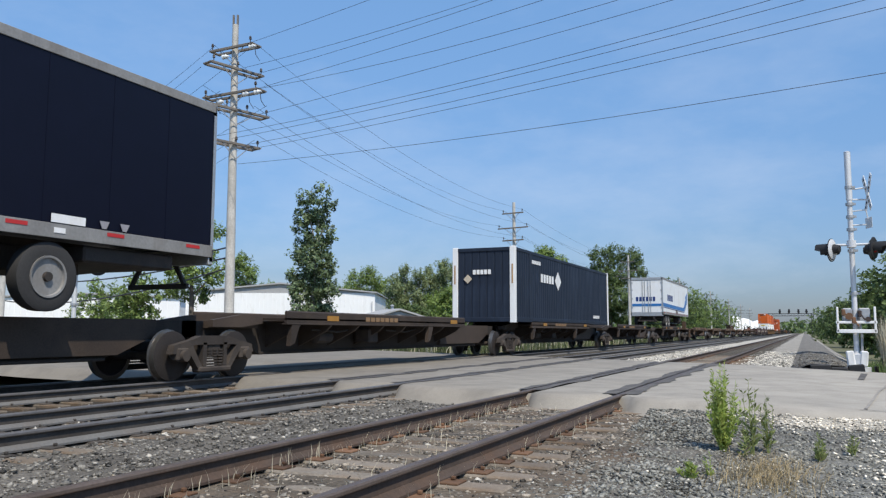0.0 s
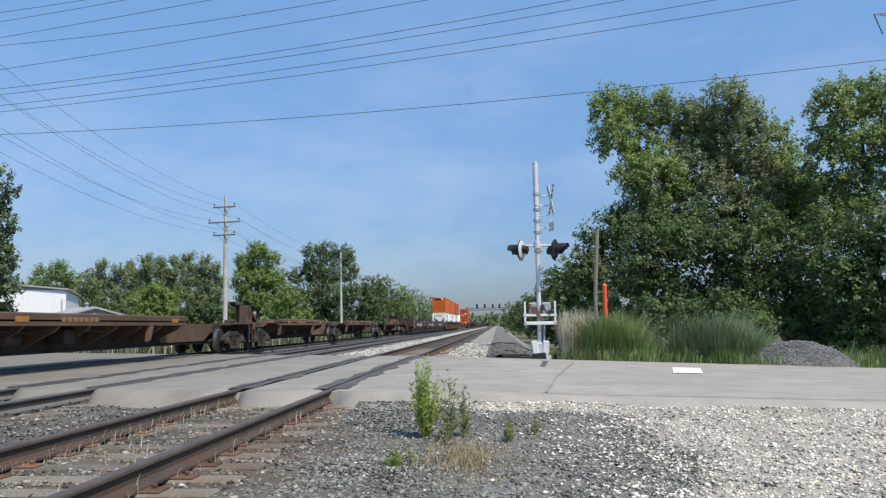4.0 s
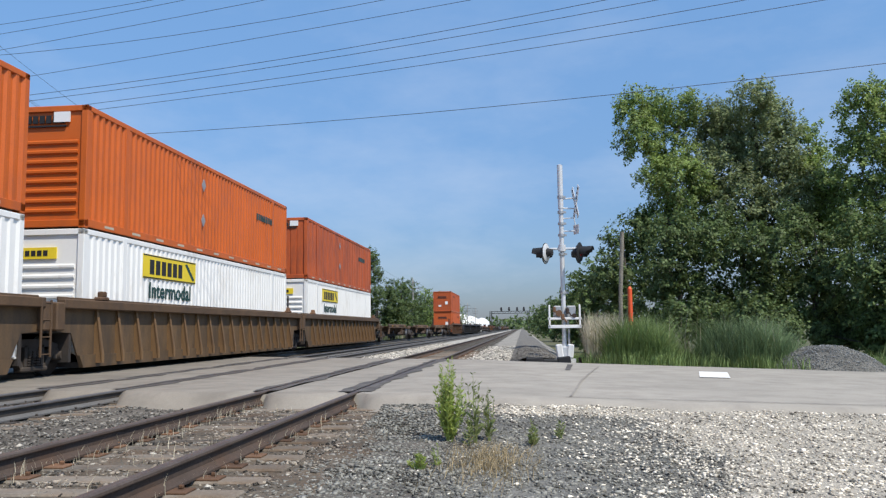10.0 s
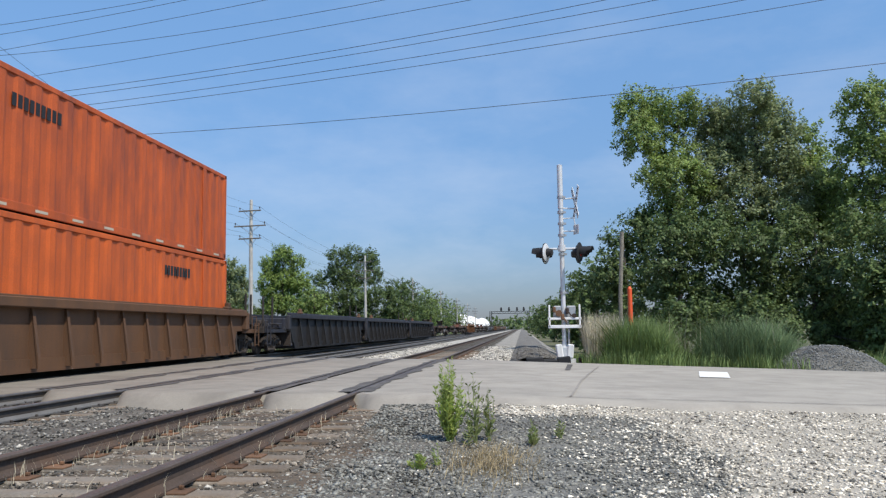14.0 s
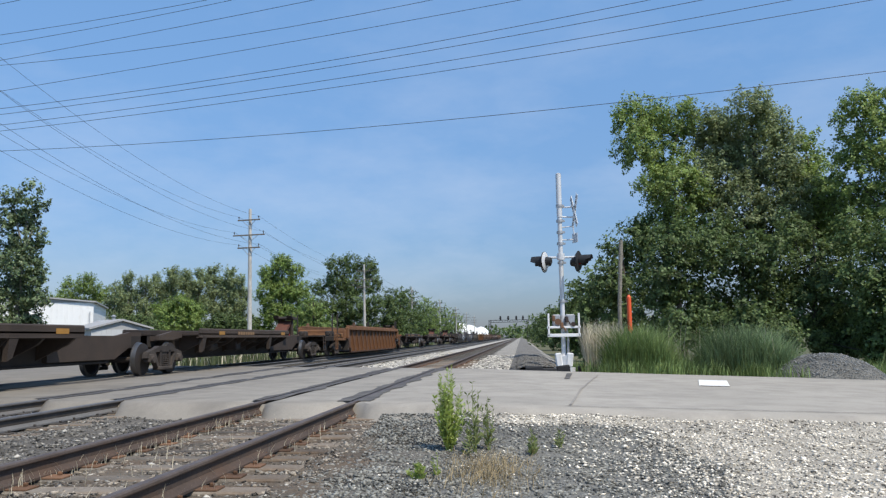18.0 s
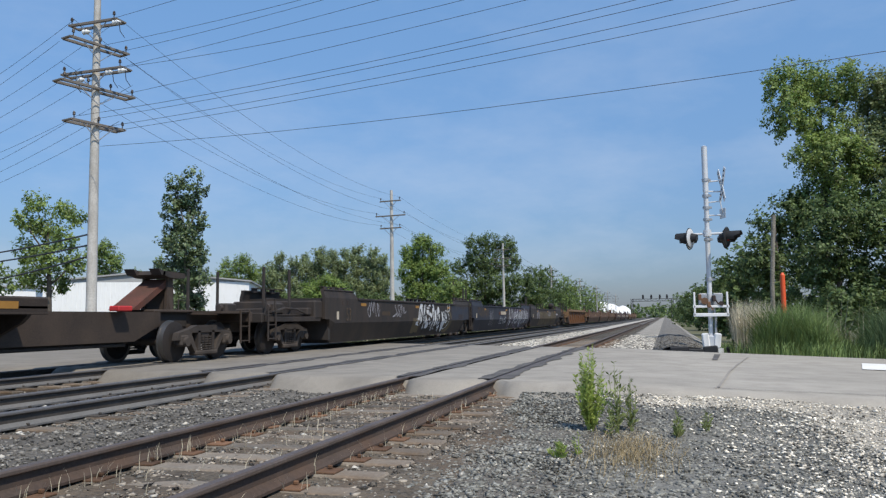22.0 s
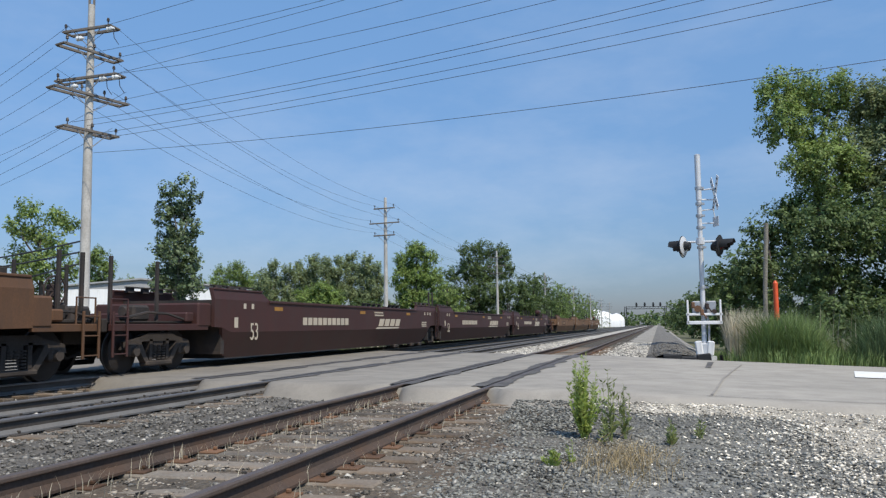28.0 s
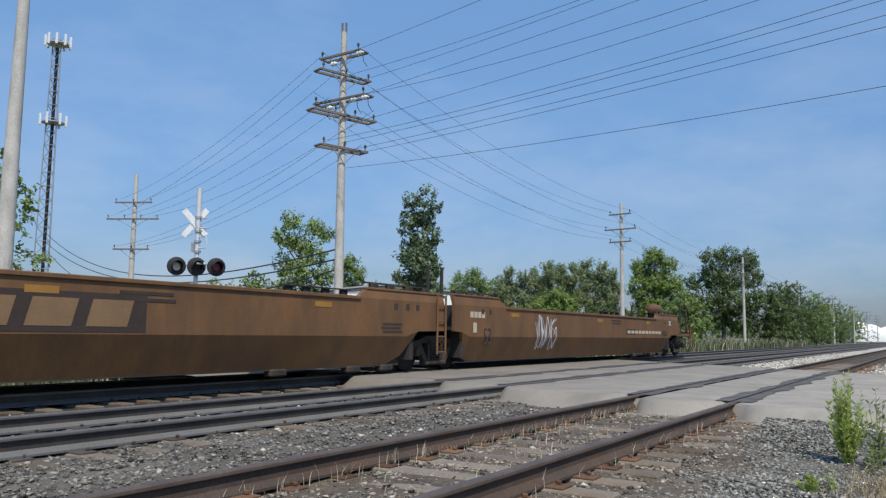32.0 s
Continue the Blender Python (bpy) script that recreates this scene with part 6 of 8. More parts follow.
graffiti(graf, 18, 51.6, 53.2, 1.0, 1.5, M["spray_grey"], 5, 0.02, 0.012)
bars_mark("car_number", graf, 56.9, 58.2, 1.1, 1.25, 7, M["spray_grey"])

blob(graf, 17.6, 0.80, 0.85, 0.55, M["spray_olive"], 0.002)
blob(graf, 17.3, 0.86, 0.66, 0.44, M["spray_white"], 0.004, 0.93)
blob(graf, 17.3, 0.86, 0.60, 0.40, M["black"], 0.005)
blob(graf, 17.05, 0.84, 0.18, 0.2, M["spray_white"], 0.007, 0.45)
blob(graf, 17.82, 1.42, 0.2, 0.19, M["spray_white"], 0.008, 0.78)
van = trailer(11.9, "van_navy", 16.2, "dark navy van trailer with bright aluminium rails", False, 180.0, (3.55, 4.85))
for y, z, sy, sz in ((3.3, 1.40, 0.62, 0.13), (3.45, 1.22, 0.2, 0.08)):
    part("label_plate", block("label_plate", 0.008, sy, sz, M["white"]), parent=van, at=(-1.305, y, z), label="small pale label plate")
um = container(29.2, 1.26, "con_navy", "dark blue corrugated container with white corner posts", 16.1, "panel", pitch=0.28, depth=0.022, frame=None)
for y in (2.62, 2.2):
    part("pennant_plate", Builder().prism([(y - 0.1, 1.46), (y + 0.1, 1.46), (y + 0.04, 1.34), (y - 0.04, 1.34)], -1.309, -1.301), M["spray_grey"], van, "small grey pennant-shaped plate")
van_white_trailer = trailer(65.0, "van_white", 15.0, "white van trailer with a blue stripe and lettering blocks", True)
for k, u in enumerate((260.9, 279.3, 298.8)):
    lo = container(u + 0.3, 0.44, "con_white", "white corrugated container with a yellow panel", 16.15, "ribs")
    yellow_panel_marks(lo)
    hi = container(u + 0.3, 3.41, "con_orange" if k < 2 else "con_orange_old", "orange corrugated container stacked on a white one", 16.15, "ribs" if k < 2 else "panel",
                   pitch=0.28 if k < 2 else 0.7, depth=0.05 if k < 2 else 0.025)
    orange_marks(hi, "new")
lo = container(377.5, 0.44, "con_orange_pale", "faded orange container in a rusty well", 16.0, "panel", pitch=0.6, depth=0.032)
orange_marks(lo, "old")
hi = container(377.4, 3.41, "con_orange_old", "faded orange container stacked on another", 16.0, "panel", pitch=0.6, depth=0.032)
orange_marks(hi, "old", 4.2)
for x in (-1.21, 1.21):
    for y in (0.07, 16.03):
        part("white_post", block("white_post", 0.22, 0.20, 2.98, M["white"], 0.012), parent=um, at=(x, y, 1.49), label="white corner post")
        part("post_slot", block("post_slot", 0.05, 0.01, 0.75, M["amber"]), parent=um, at=(x, -0.035 if y < 1 else 16.135, 1.9), label="rusty slot in the post")
decal("company_mark", um, 1.292, 3.4, 5.4, 1.75, 2.1, M["white"], "white company lettering block", 5)
part("logo_diamond", Builder().prism([(5.5, 1.92), (6.0, 2.35), (6.5, 1.92), (6.0, 1.5)], 1.292, 1.298), M["white"], um, "white diamond logo")
end_decal("company_mark", um, -0.45, 0.35, 1.9, 2.08, M["white"], "white company lettering block", 5, 0.0)
part("logo_diamond", Builder().prism([(-0.85, 1.72), (-0.67, 1.9), (-0.49, 1.72), (-0.67, 1.54)], -0.01, 0.02, "y"), M["cream"], um, "small diamond placard")
decal("small_mark", um, 1.292, 2.2, 3.4, 2.45, 2.6, M["white"], "", 8)
decal("small_mark", um, 1.292, 12.6, 14.0, 0.35, 0.5, M["white"], "", 8)
decal("company_mark", van_white_trailer, 1.284, 2.3, 5.3, 2.25, 2.75, M["blue_dark"], "dark blue lettering block", 6)
part("stripe", Builder().prism([(0.1, 2.02), (11.4, 1.90), (12.1, 1.98), (13.3, 2.72), (13.1, 2.95), (14.4, 3.40), (14.2, 2.30), (13.9, 2.45), (12.3, 1.62), (11.5, 1.58), (0.1, 1.74)], 1.284, 1.29), M["blue"], van_white_trailer, "blue stripe rising to an arrow")
part("stripe_edge", Builder().prism([(0.1, 1.70), (11.5, 1.54), (12.3, 1.57), (13.9, 2.38), (13.9, 2.32), (12.3, 1.50), (11.5, 1.47), (0.1, 1.64)], 1.284, 1.289), M["blue_dark"], van_white_trailer, "thin dark blue line under the stripe")
for y in (4.4, 5.0):
    part("placard", Builder().prism([(12.0 - y - 0.2, 1.42), (12.0 - y, 1.64), (12.0 - y + 0.2, 1.42), (12.0 - y, 1.20)], 1.305, 1.31), M["soot"], van_white_trailer, "dark diamond placard")
end_decal("company_mark", van_white_trailer, -0.85, 0.75, 2.15, 2.5, M["blue_dark"], "dark blue lettering block", 6, 0.02)
end_decal("stripe", van_white_trailer, -1.15, 1.15, 1.75, 1.95, M["blue"], "blue stripe across the doors", 1, 0.02)


# ---- plants ----
def blades(c, out, size, wide, up):
    """Pointed leaf blades at c whose faces turn outwards and up, as leaves do towards the light."""
    n = len(c)
    nr = out * 0.85 + np.array([0, 0, up]) + rng.normal(0, 0.52, (n, 3))
    nr /= np.linalg.norm(nr, axis=1)[:, None] + 1e-9
    d = np.cross(nr, rng.normal(size=(n, 3)))
    d /= np.linalg.norm(d, axis=1)[:, None] + 1e-9
    s = np.cross(nr, d)
    ln = size * rng.uniform(0.6, 1.35, (n, 1))
    v = np.stack([c, c + d * ln * 0.45 + s * ln * wide, c + d * ln, c + d * ln * 0.45 - s * ln * wide], 1)
    return v.reshape(-1, 3), np.arange(4 * n).reshape(-1, 4)


def leaves(centres, size, spread, count, up=0.5):
    """Leaves scattered round the given centres."""
    n = len(centres) * count
    c = np.repeat(np.asarray(centres, float), count, 0) + rng.normal(0, spread, (n, 3)) * np.array([1, 1, 0.8])
    return blades(c, rng.normal(0, 0.3, (n, 3)), size, 0.34, up)


def sprays(lobes, n, size, length, count, droop):
    """Leafy twigs that grow out of a crown's lobes (x, y, z, rx, rz), with gaps between them."""
    w = np.array([q[3] * q[3] * q[4] for q in lobes]) ** 0.7
    L = np.array(lobes)[rng.choice(len(lobes), n, p=w / w.sum())]
    d = rng.normal(size=(n, 3))
    d /= np.linalg.norm(d, axis=1)[:, None]
    r = (0.5 + 0.5 * rng.uniform(0, 1, n) ** 0.55) * rng.uniform(0.78, 1.1, n)
    c = L[:, :3] + d * r[:, None] * np.stack([L[:, 3], L[:, 3], L[:, 4]], 1)
    keep = np.array([noise.noise(Vector(p) * (0.55 / length)) > -0.46 for p in c])
    c, d = c[keep], d[keep]
    ax = d * 0.75 + rng.normal(0, 0.42, c.shape) + np.array([0, 0, droop])
    ax /= np.linalg.norm(ax, axis=1)[:, None]
    k = len(c)
    u = rng.uniform(-0.35, 0.65, (k, count, 1)) * rng.uniform(0.6, 1.3, (k, 1, 1))
    p = c[:, None] + ax[:, None] * u * length + rng.normal(0, 0.13 * length, (k, count, 3)) * (0.75 - 0.4 * u)
    return blades(p.reshape(-1, 3), np.repeat(d, count, 0), size, 0.33, 0.5)


def tree(x, y, h, w, label, leaf="leaf", bark="bark", z0=-0.6, lobes=None, clumps=260, count=26, size=0.26, low=0.25, spread=0.33, seed=1, group="trees", narrow=1.0, lean=0.0, droop=0.1):
    """A tree: tapered trunk, limbs and an uneven crown of leaf clumps. w: half width of the crown."""
    r = random.Random(seed * 31 + 5)
    t = thing("tree", label, "tree", group, (x, y, z0))
    if lobes is None:
        lobes = []
        k = 9
        for i in range(k):
            f = low + (1 - low) * (i + 0.5) / k
            shape = math.sin(math.pi * min(0.97, (f - low) / (1 - low) * 0.82 + 0.16)) ** 0.7
            for j in range(1 if f > 0.88 else 3):
                a = r.uniform(0, 6.28)
                o = w * shape * r.uniform(0.25, 0.65) * (0.2 if f > 0.88 else 1)
                rr = w * shape * r.uniform(0.38, 0.62)
                lobes.append((math.cos(a) * o + lean * f * h, math.sin(a) * o, f * h - rr * 0.2, max(0.35, rr), max(0.4, rr * r.uniform(0.8, 1.3) * narrow)))
    tips = [lobes[i] for i in range(0, len(lobes), 2)]
    b = Builder()
    top = h * 0.82
    rad = 0.018 * h + 0.05
    trunk = [(lean * h * f + 0.12 * math.sin(seed + 4 * f), 0.12 * math.cos(seed + 3 * f), top * f) for f in (0, 0.12, 0.3, 0.5, 0.7, 0.88, 1.0)]
    b.tube(trunk, [rad * k for k in (1.25, 1.0, 0.85, 0.66, 0.45, 0.25, 0.08)], 9)
    part("trunk", b, M[bark], t)
    for q in tips:
        b = Builder()
        zf = max(low * h * 0.7, min(q[2] * 0.72, top * 0.9))
        f = zf / top
        bx, by = lean * h * f, 0.0
        b.tube([(bx, by, zf), ((bx + q[0]) / 2, (by + q[1]) / 2, zf + (q[2] - zf) * 0.45), (q[0] * 0.95, q[1] * 0.95, q[2] * 0.98 + 0.02)], [rad * 0.45 * (1.1 - f), rad * 0.25, 0.02], 5)
        part("limb", b, M[bark], t)
    v, f = sprays(lobes, clumps, size, spread * 2.4, count, droop)
    part("crown", soup("crown", v, f, M[leaf]), parent=t)
    return t


def grass(name, pts, h, material, label, category, wide=0.012, lean=0.35, uneven=0.0, mound=None):
    """Blades of grass or reed at the given feet."""
    n = len(pts)
    p = np.array(pts)
    hh = h * rng.uniform(0.55, 1.2, n)
    if uneven:
        hh *= np.array([1 - uneven * 0.6 + 1.3 * uneven * noise.noise(Vector((q[0] * 1.3, q[1] * 1.1, 3))) for q in pts])
    if mound:  # highest in the middle of its stretch of bearings, low at both ends
        q = (p[:, 0] / p[:, 1] - mound[0]) / mound[1]
        hh *= 0.25 + 0.75 * np.sqrt(np.clip(1 - q * q, 0, 1))
    a = rng.uniform(0, 2 * np.pi, n)
    d = np.stack([np.cos(a), np.sin(a), np.zeros(n)], 1)
    s = np.stack([-np.sin(a + 0.6), np.cos(a + 0.6), np.zeros(n)], 1) * wide
    up = np.array([0, 0, 1.0])
    k = rng.uniform(0.2, 1.0, n)[:, None] * lean
    m = p + up * (hh * 0.55)[:, None] + d * k * (hh * 0.25)[:, None]
    t = p + up * (hh * 0.95)[:, None] + d * k * hh[:, None]
    v = np.stack([p - s, p + s, m + s * 0.8, m - s * 0.8, t], 1).reshape(-1, 3)
    i = 5 * np.arange(n)[:, None]
    tri = np.concatenate([i + np.array([0, 1, 2]), i + np.array([0, 2, 3]), i + np.array([3, 2, 4])])
    return tagged(new(name, soup(name, v, tri, material)), label, category, kind="stuff")


def polar(az, dist):
    return -math.sin(radians(az)) * dist, math.cos(radians(az)) * dist


# big trees right of the road: crowns given as lobes of bearing, elevation and radius in degrees
def big_tree(dist, crown, seed, leaf, label, per=112, count=36, size=0.136, **kw):
    az = sum(c[0] for c in crown) / len(crown)
    x, y = polar(az, dist)
    z0 = -1.0
    lobes = []
    k = math.pi / 180
    r = random.Random(seed)
    for a, el, rad in crown:
        px, py = polar(a, dist + r.uniform(-1.2, 1.2))
        lobes.append((px - x, py - y, EYE + dist * math.tan(el * k) - z0, dist * rad * k * 1.08, dist * rad * k * r.uniform(0.95, 1.2)))
    top = max(q[2] + q[4] for q in lobes)
    kw.setdefault("group", BIG)
    return tree(x, y, top, 2.0, label, leaf, seed=seed, z0=z0, lobes=lobes, clumps=per * len(crown), count=count, size=size, low=0.15, **kw)



BIG = "large leafy trees beyond the road"
big_tree(40, ((-8.2, 15.0, 1.2), (-10.0, 15.4, 1.3), (-11.7, 14.8, 1.3), (-8.7, 12.9, 1.4), (-10.8, 12.2, 1.6), (-9.5, 10.2, 1.2), (-11.4, 9.4, 1.8), (-9.6, 7.4, 1.5), (-12.2, 7.2, 1.6)), 11, "leaf", "tall dense green willow-like tree", droop=-0.45)
big_tree(41, ((-13.5, 13.9, 1.1), (-14.9, 13.9, 1.2), (-16.3, 14.5, 1.2), (-17.3, 13.2, 1.3), (-14.2, 12.7, 1.7), (-16.1, 11.3, 1.8), (-13.4, 9.8, 1.8), (-17.9, 10.8, 1.2), (-15.2, 8.0, 2.0), (-17.6, 7.2, 1.8), (-18.3, 12.2, 0.9), (-18.8, 10.8, 1.0), (-18.6, 9.0, 1.3), (-17.4, 14.0, 0.9)), 12, "leaf_silver", "tall grey-green poplar with an open crown", droop=0.5)
big_tree(42, ((-19.5, 12.3, 0.6), (-19.9, 11.0, 0.8), (-19.3, 9.6, 1.0), (-20.4, 8.4, 1.2), (-19.4, 6.8, 1.4), (-21.0, 6.4, 1.3)), 13, "leaf", "slim leafy tree between two larger ones", 90, droop=0.4)
big_tree(39, ((-22.6, 13.6, 1.1), (-24.2, 14.2, 1.3), (-26.0, 13.8, 1.5), (-22.4, 11.8, 1.4), (-24.5, 11.6, 1.9), (-27.2, 11.6, 1.9), (-22.4, 9.6, 1.8), (-25.3, 8.6, 2.2), (-28.4, 9.2, 2.2), (-22.6, 7.0, 1.9)), 14, "leaf", "broad dense green tree")
big_tree(36, ((-30.5, 12.0, 2.4), (-32.5, 10.5, 2.6), (-31.0, 7.5, 2.6)), 15, "leaf", "broad dense green tree")
UNDER = "bushes under the trees"
# leaf_deep here carries the tall trees' shade as a darker leaf colour
for i, (d, lf, cr) in enumerate((
        (38, "leaf_deep", ((-6.9, 5.6, 1.2), (-8.3, 6.6, 1.3), (-6.3, 3.4, 1.3), (-8.6, 3.6, 1.5), (-7.2, 1.0, 1.6))),
        (35, "leaf_deep", ((-10.9, 6.3, 1.3), (-12.8, 5.6, 1.5), (-10.2, 4.0, 1.6), (-11.8, 2.6, 1.7), (-9.8, 1.2, 1.8))),
        (36, "leaf_deep", ((-14.2, 6.8, 1.3), (-16.6, 5.2, 1.6), (-14.8, 4.4, 1.6), (-15.4, 2.0, 1.9), (-17.2, 2.8, 1.7), (-13.2, 1.0, 1.7))),
        (36, "leaf_deep", ((-18.4, 6.4, 1.3), (-20.6, 4.8, 1.5), (-19.0, 3.8, 1.6), (-18.4, 1.6, 1.8), (-21.2, 2.4, 1.8))),
        (34, "leaf_mid", ((-22.4, 6.2, 1.4), (-24.8, 5.6, 1.6), (-23.0, 3.6, 1.6), (-23.4, 1.4, 1.9), (-25.6, 2.6, 1.9))),
        (33, "leaf_mid", ((-27.2, 5.0, 2.2), (-29.4, 4.6, 2.2), (-28.0, 1.8, 2.2), (-30.6, 1.6, 2.2))),
        (37, "leaf_mid", ((-20.4, 0.8, 1.2), (-22.0, 0.2, 1.2), (-23.8, 0.6, 1.3), (-25.6, 0.3, 1.3), (-27.4, 0.4, 1.4))),
        (34, "leaf_mid", ((-19.8, -0.7, 0.9), (-21.4, -0.6, 1.0), (-23.0, -0.7, 1.0), (-24.8, -0.6, 1.1), (-26.6, -0.6, 1.1))),
        (33, "leaf_deep", ((-11.4, 0.4, 1.3), (-13.4, 0.2, 1.4), (-15.4, 0.4, 1.4), (-17.0, -0.1, 1.3))))):
    big_tree(d, cr, 20 + i, lf, "fresh green bushes under the tall trees" if lf == "leaf_mid" else "bushy green growth under the tall trees, coloured dark for their shade", 84, 34, 0.15, group=UNDER)
for i, (az, d, h, w) in enumerate(((-5.2, 55, 6.4, 3.0), (-3.9, 72, 6.4, 3.2), (-3.0, 95, 6.0, 3.4), (-2.3, 125, 6.2, 4.0), (-1.8, 165, 6.6, 4.6), (-1.35, 220, 7.5, 5.0))):
    x, y = polar(az, d)
    tree(x, y, h, w, "green tree in the row beside the line", "leaf_deep", seed=30 + i, clumps=240, count=24, size=0.3, low=0.05, z0=-0.8, group="trees along the line, right")

# left of the tracks
big_tree(58, ((34.18, 9.2, 0.55), (33.21, 9.5, 0.59), (32.63, 8.6, 0.55), (34.37, 8.0, 0.67), (33.21, 8.1, 0.76), (32.53, 7.1, 0.59), (34.27, 6.7, 0.76), (33.21, 6.5, 0.84), (34.37, 5.3, 0.76), (32.72, 5.7, 0.67),
              (33.50, 4.9, 0.92), (32.63, 4.3, 0.67), (34.57, 3.9, 0.76), (33.40, 3.4, 0.92), (32.53, 2.9, 0.67), (34.47, 2.4, 0.76), (33.30, 1.9, 0.92), (34.27, 1.1, 0.76), (32.82, 0.9, 0.76)),
         41, "leaf_poplar", "tall upright poplar with glossy grey-green leaves", 37, 24, 0.21, bark="bark_pale", group="poplar", spread=0.30, droop=0.9)
YOUNG = "young trees behind the tracks"
big_tree(62, ((42.8, 7.6, 0.55), (41.2, 7.2, 0.65), (43.4, 6.5, 0.55), (40.4, 6.6, 0.55), (42.2, 6.0, 0.75), (41.0, 5.2, 0.75), (43.3, 4.6, 0.7), (42.1, 4.0, 0.8), (40.5, 3.8, 0.7), (43.0, 2.9, 0.7), (41.5, 2.5, 0.8)),
         50, "leaf", "sparse young green tree behind the tracks", 40, 24, 0.2, bark="bark", group=YOUNG, droop=0.5)
big_tree(108, ((39.2, 4.5, 0.5), (38.5, 4.7, 0.55), (37.9, 3.9, 0.5), (38.9, 3.4, 0.65), (38.1, 2.7, 0.65), (36.8, 2.9, 0.5), (36.2, 2.4, 0.5)), 51, "leaf", "green trees behind the warehouse", 80, 26, 0.22, bark="bark_pale", group=YOUNG, droop=0.4)
for i, (az, d, h, w, lf) in enumerate(((45.2, 64, 6.2, 2.4, "leaf"), (47.5, 75, 6.0, 3.0, "leaf"), (61.5, 40, 9.4, 3.0, "leaf"), (57.2, 60, 4.0, 1.6, "leaf_light"))):
    x, y = polar(az, d)
    tree(x, y, h, w, "sparse young green tree behind the tracks", lf, "bark_pale", seed=52 + i, clumps=300, count=26, size=0.22, low=0.12, group=YOUNG)
ROW = "distant row of trees"
big_tree(130, ((30.7, 3.55, 0.6), (29.6, 3.8, 0.65), (28.8, 3.2, 0.6), (30.3, 2.4, 0.8), (29.2, 2.2, 0.8), (31.4, 2.6, 0.5)), 70, "leaf", "dull green tree in the distant row", 110, 28, 0.24, bark="bark_pale", group=ROW, spread=0.5, droop=0.6)
for i, (az, top) in enumerate(((27.9, 4.0), (27.1, 4.75), (26.1, 4.45), (25.2, 4.7), (24.4, 5.15), (23.4, 5.0), (22.5, 5.15), (21.6, 5.45), (20.6, 5.2), (19.8, 4.6))):
    k = 1 if i % 2 else -1
    big_tree(122 + 3 * k, ((az + 0.05 * k, top - 0.5, 0.34), (az + 0.25 * k, top - 1.15, 0.40), (az - 0.28 * k, top - 1.4, 0.38), (az, top - 2.1, 0.5), (az + 0.3 * k, top - 2.9, 0.5), (az - 0.3 * k, top - 3.2, 0.5)), 71 + i,
             "leaf_silver", "feathery pale green tree in the distant row", 56, 24, 0.24, bark="bark_pale", group=ROW, spread=0.45, droop=1.2)
big_tree(98, ((24.9, 2.2, 0.6), (23.7, 2.5, 0.7), (22.8, 2.1, 0.6), (24.2, 1.3, 0.8), (23.2, 1.2, 0.8)), 84, "leaf_light", "rounded bright green bush before the distant row", 110, 28, 0.2, group=ROW, droop=0.2)
for i, az in enumerate((31.2, 29.8, 28.3, 27.0, 25.9, 21.9, 20.8, 19.6, 14.9)):
    big_tree(112, ((az, 0.7, 0.75), (az + 0.5, 1.3, 0.6), (az - 0.5, 1.1, 0.65)), 110 + i, "leaf_deep", "low bushy growth under the distant row of trees", 90, 24, 0.22, group="undergrowth of the distant row", droop=0.3)
LINE = "trees along the line, left"
big_tree(112, ((17.0, 5.35, 0.6), (17.8, 4.6, 0.7), (16.1, 4.7, 0.7), (18.0, 3.3, 0.75), (16.9, 3.6, 0.95), (15.8, 3.4, 0.75), (17.5, 2.0, 0.9), (16.3, 2.0, 0.95), (15.5, 1.5, 0.6), (18.2, 1.1, 0.6)),
         90, "leaf_light", "dense bright green tree beside the line", 120, 30, 0.23, group=LINE, spread=0.42, droop=0.5)
big_tree(126, ((13.2, 5.3, 0.65), (12.1, 5.4, 0.7), (10.9, 5.1, 0.65), (13.2, 4.1, 0.8), (12.0, 4.0, 1.0), (10.7, 3.9, 0.75), (13.4, 2.6, 0.8), (12.0, 2.4, 1.0), (10.6, 2.4, 0.85), (11.6, 1.2, 1.0), (13.0, 1.1, 0.8), (14.4, 3.6, 0.5), (14.6, 2.2, 0.7)),
         91, "leaf_deep", "broad dark green tree beside the line", 130, 30, 0.23, group=LINE, spread=0.45, droop=0.5)
for i, (az, d, h, w, lf) in enumerate(((14.8, 84, 6.4, 3.0, "leaf"), (9.6, 108, 8.6, 3.2, "leaf_deep"), (8.6, 112, 9.2, 3.0, "leaf_deep"),
                                       (7.7, 126, 9.6, 3.4, "leaf_deep"), (6.9, 146, 9.4, 3.8, "leaf"), (6.1, 172, 9.9, 4.4, "leaf_deep"), (5.4, 210, 10.2, 4.8, "leaf"), (4.7, 260, 10.0, 6.0, "leaf_deep"))):
    d, h, w = d * 1.25, 1.25 * (h - 1.53) + 1.53, w * 1.25  # behind the line of poles
    x, y = polar(az, d)
    tree(x, y, h, w, "dense green tree beside the line", lf, seed=92 + i, clumps=400, count=30, size=0.26, low=0.05, spread=0.42, group=LINE)

# far woods on the horizon
far_pts = []
for az in np.arange(-60, 75, 0.45):
    d = 620 + 90 * math.sin(az * 0.7)
    x, y = polar(az, d)
    h = 9 + 4 * noise.noise(Vector((az * 0.8, 0, 0)))
    for k in range(14):
        far_pts.append((x + rng.normal(0, 5), y + rng.normal(0, 5), rng.uniform(0, max(3.0, h)) - 0.5))
v, f = leaves(far_pts, 3.2, 1.2, 5)
tagged(new("far_woods", soup("far_woods", v, f, M["leaf_deep"])), "hazy distant woods along the horizon", "woods", kind="stuff")

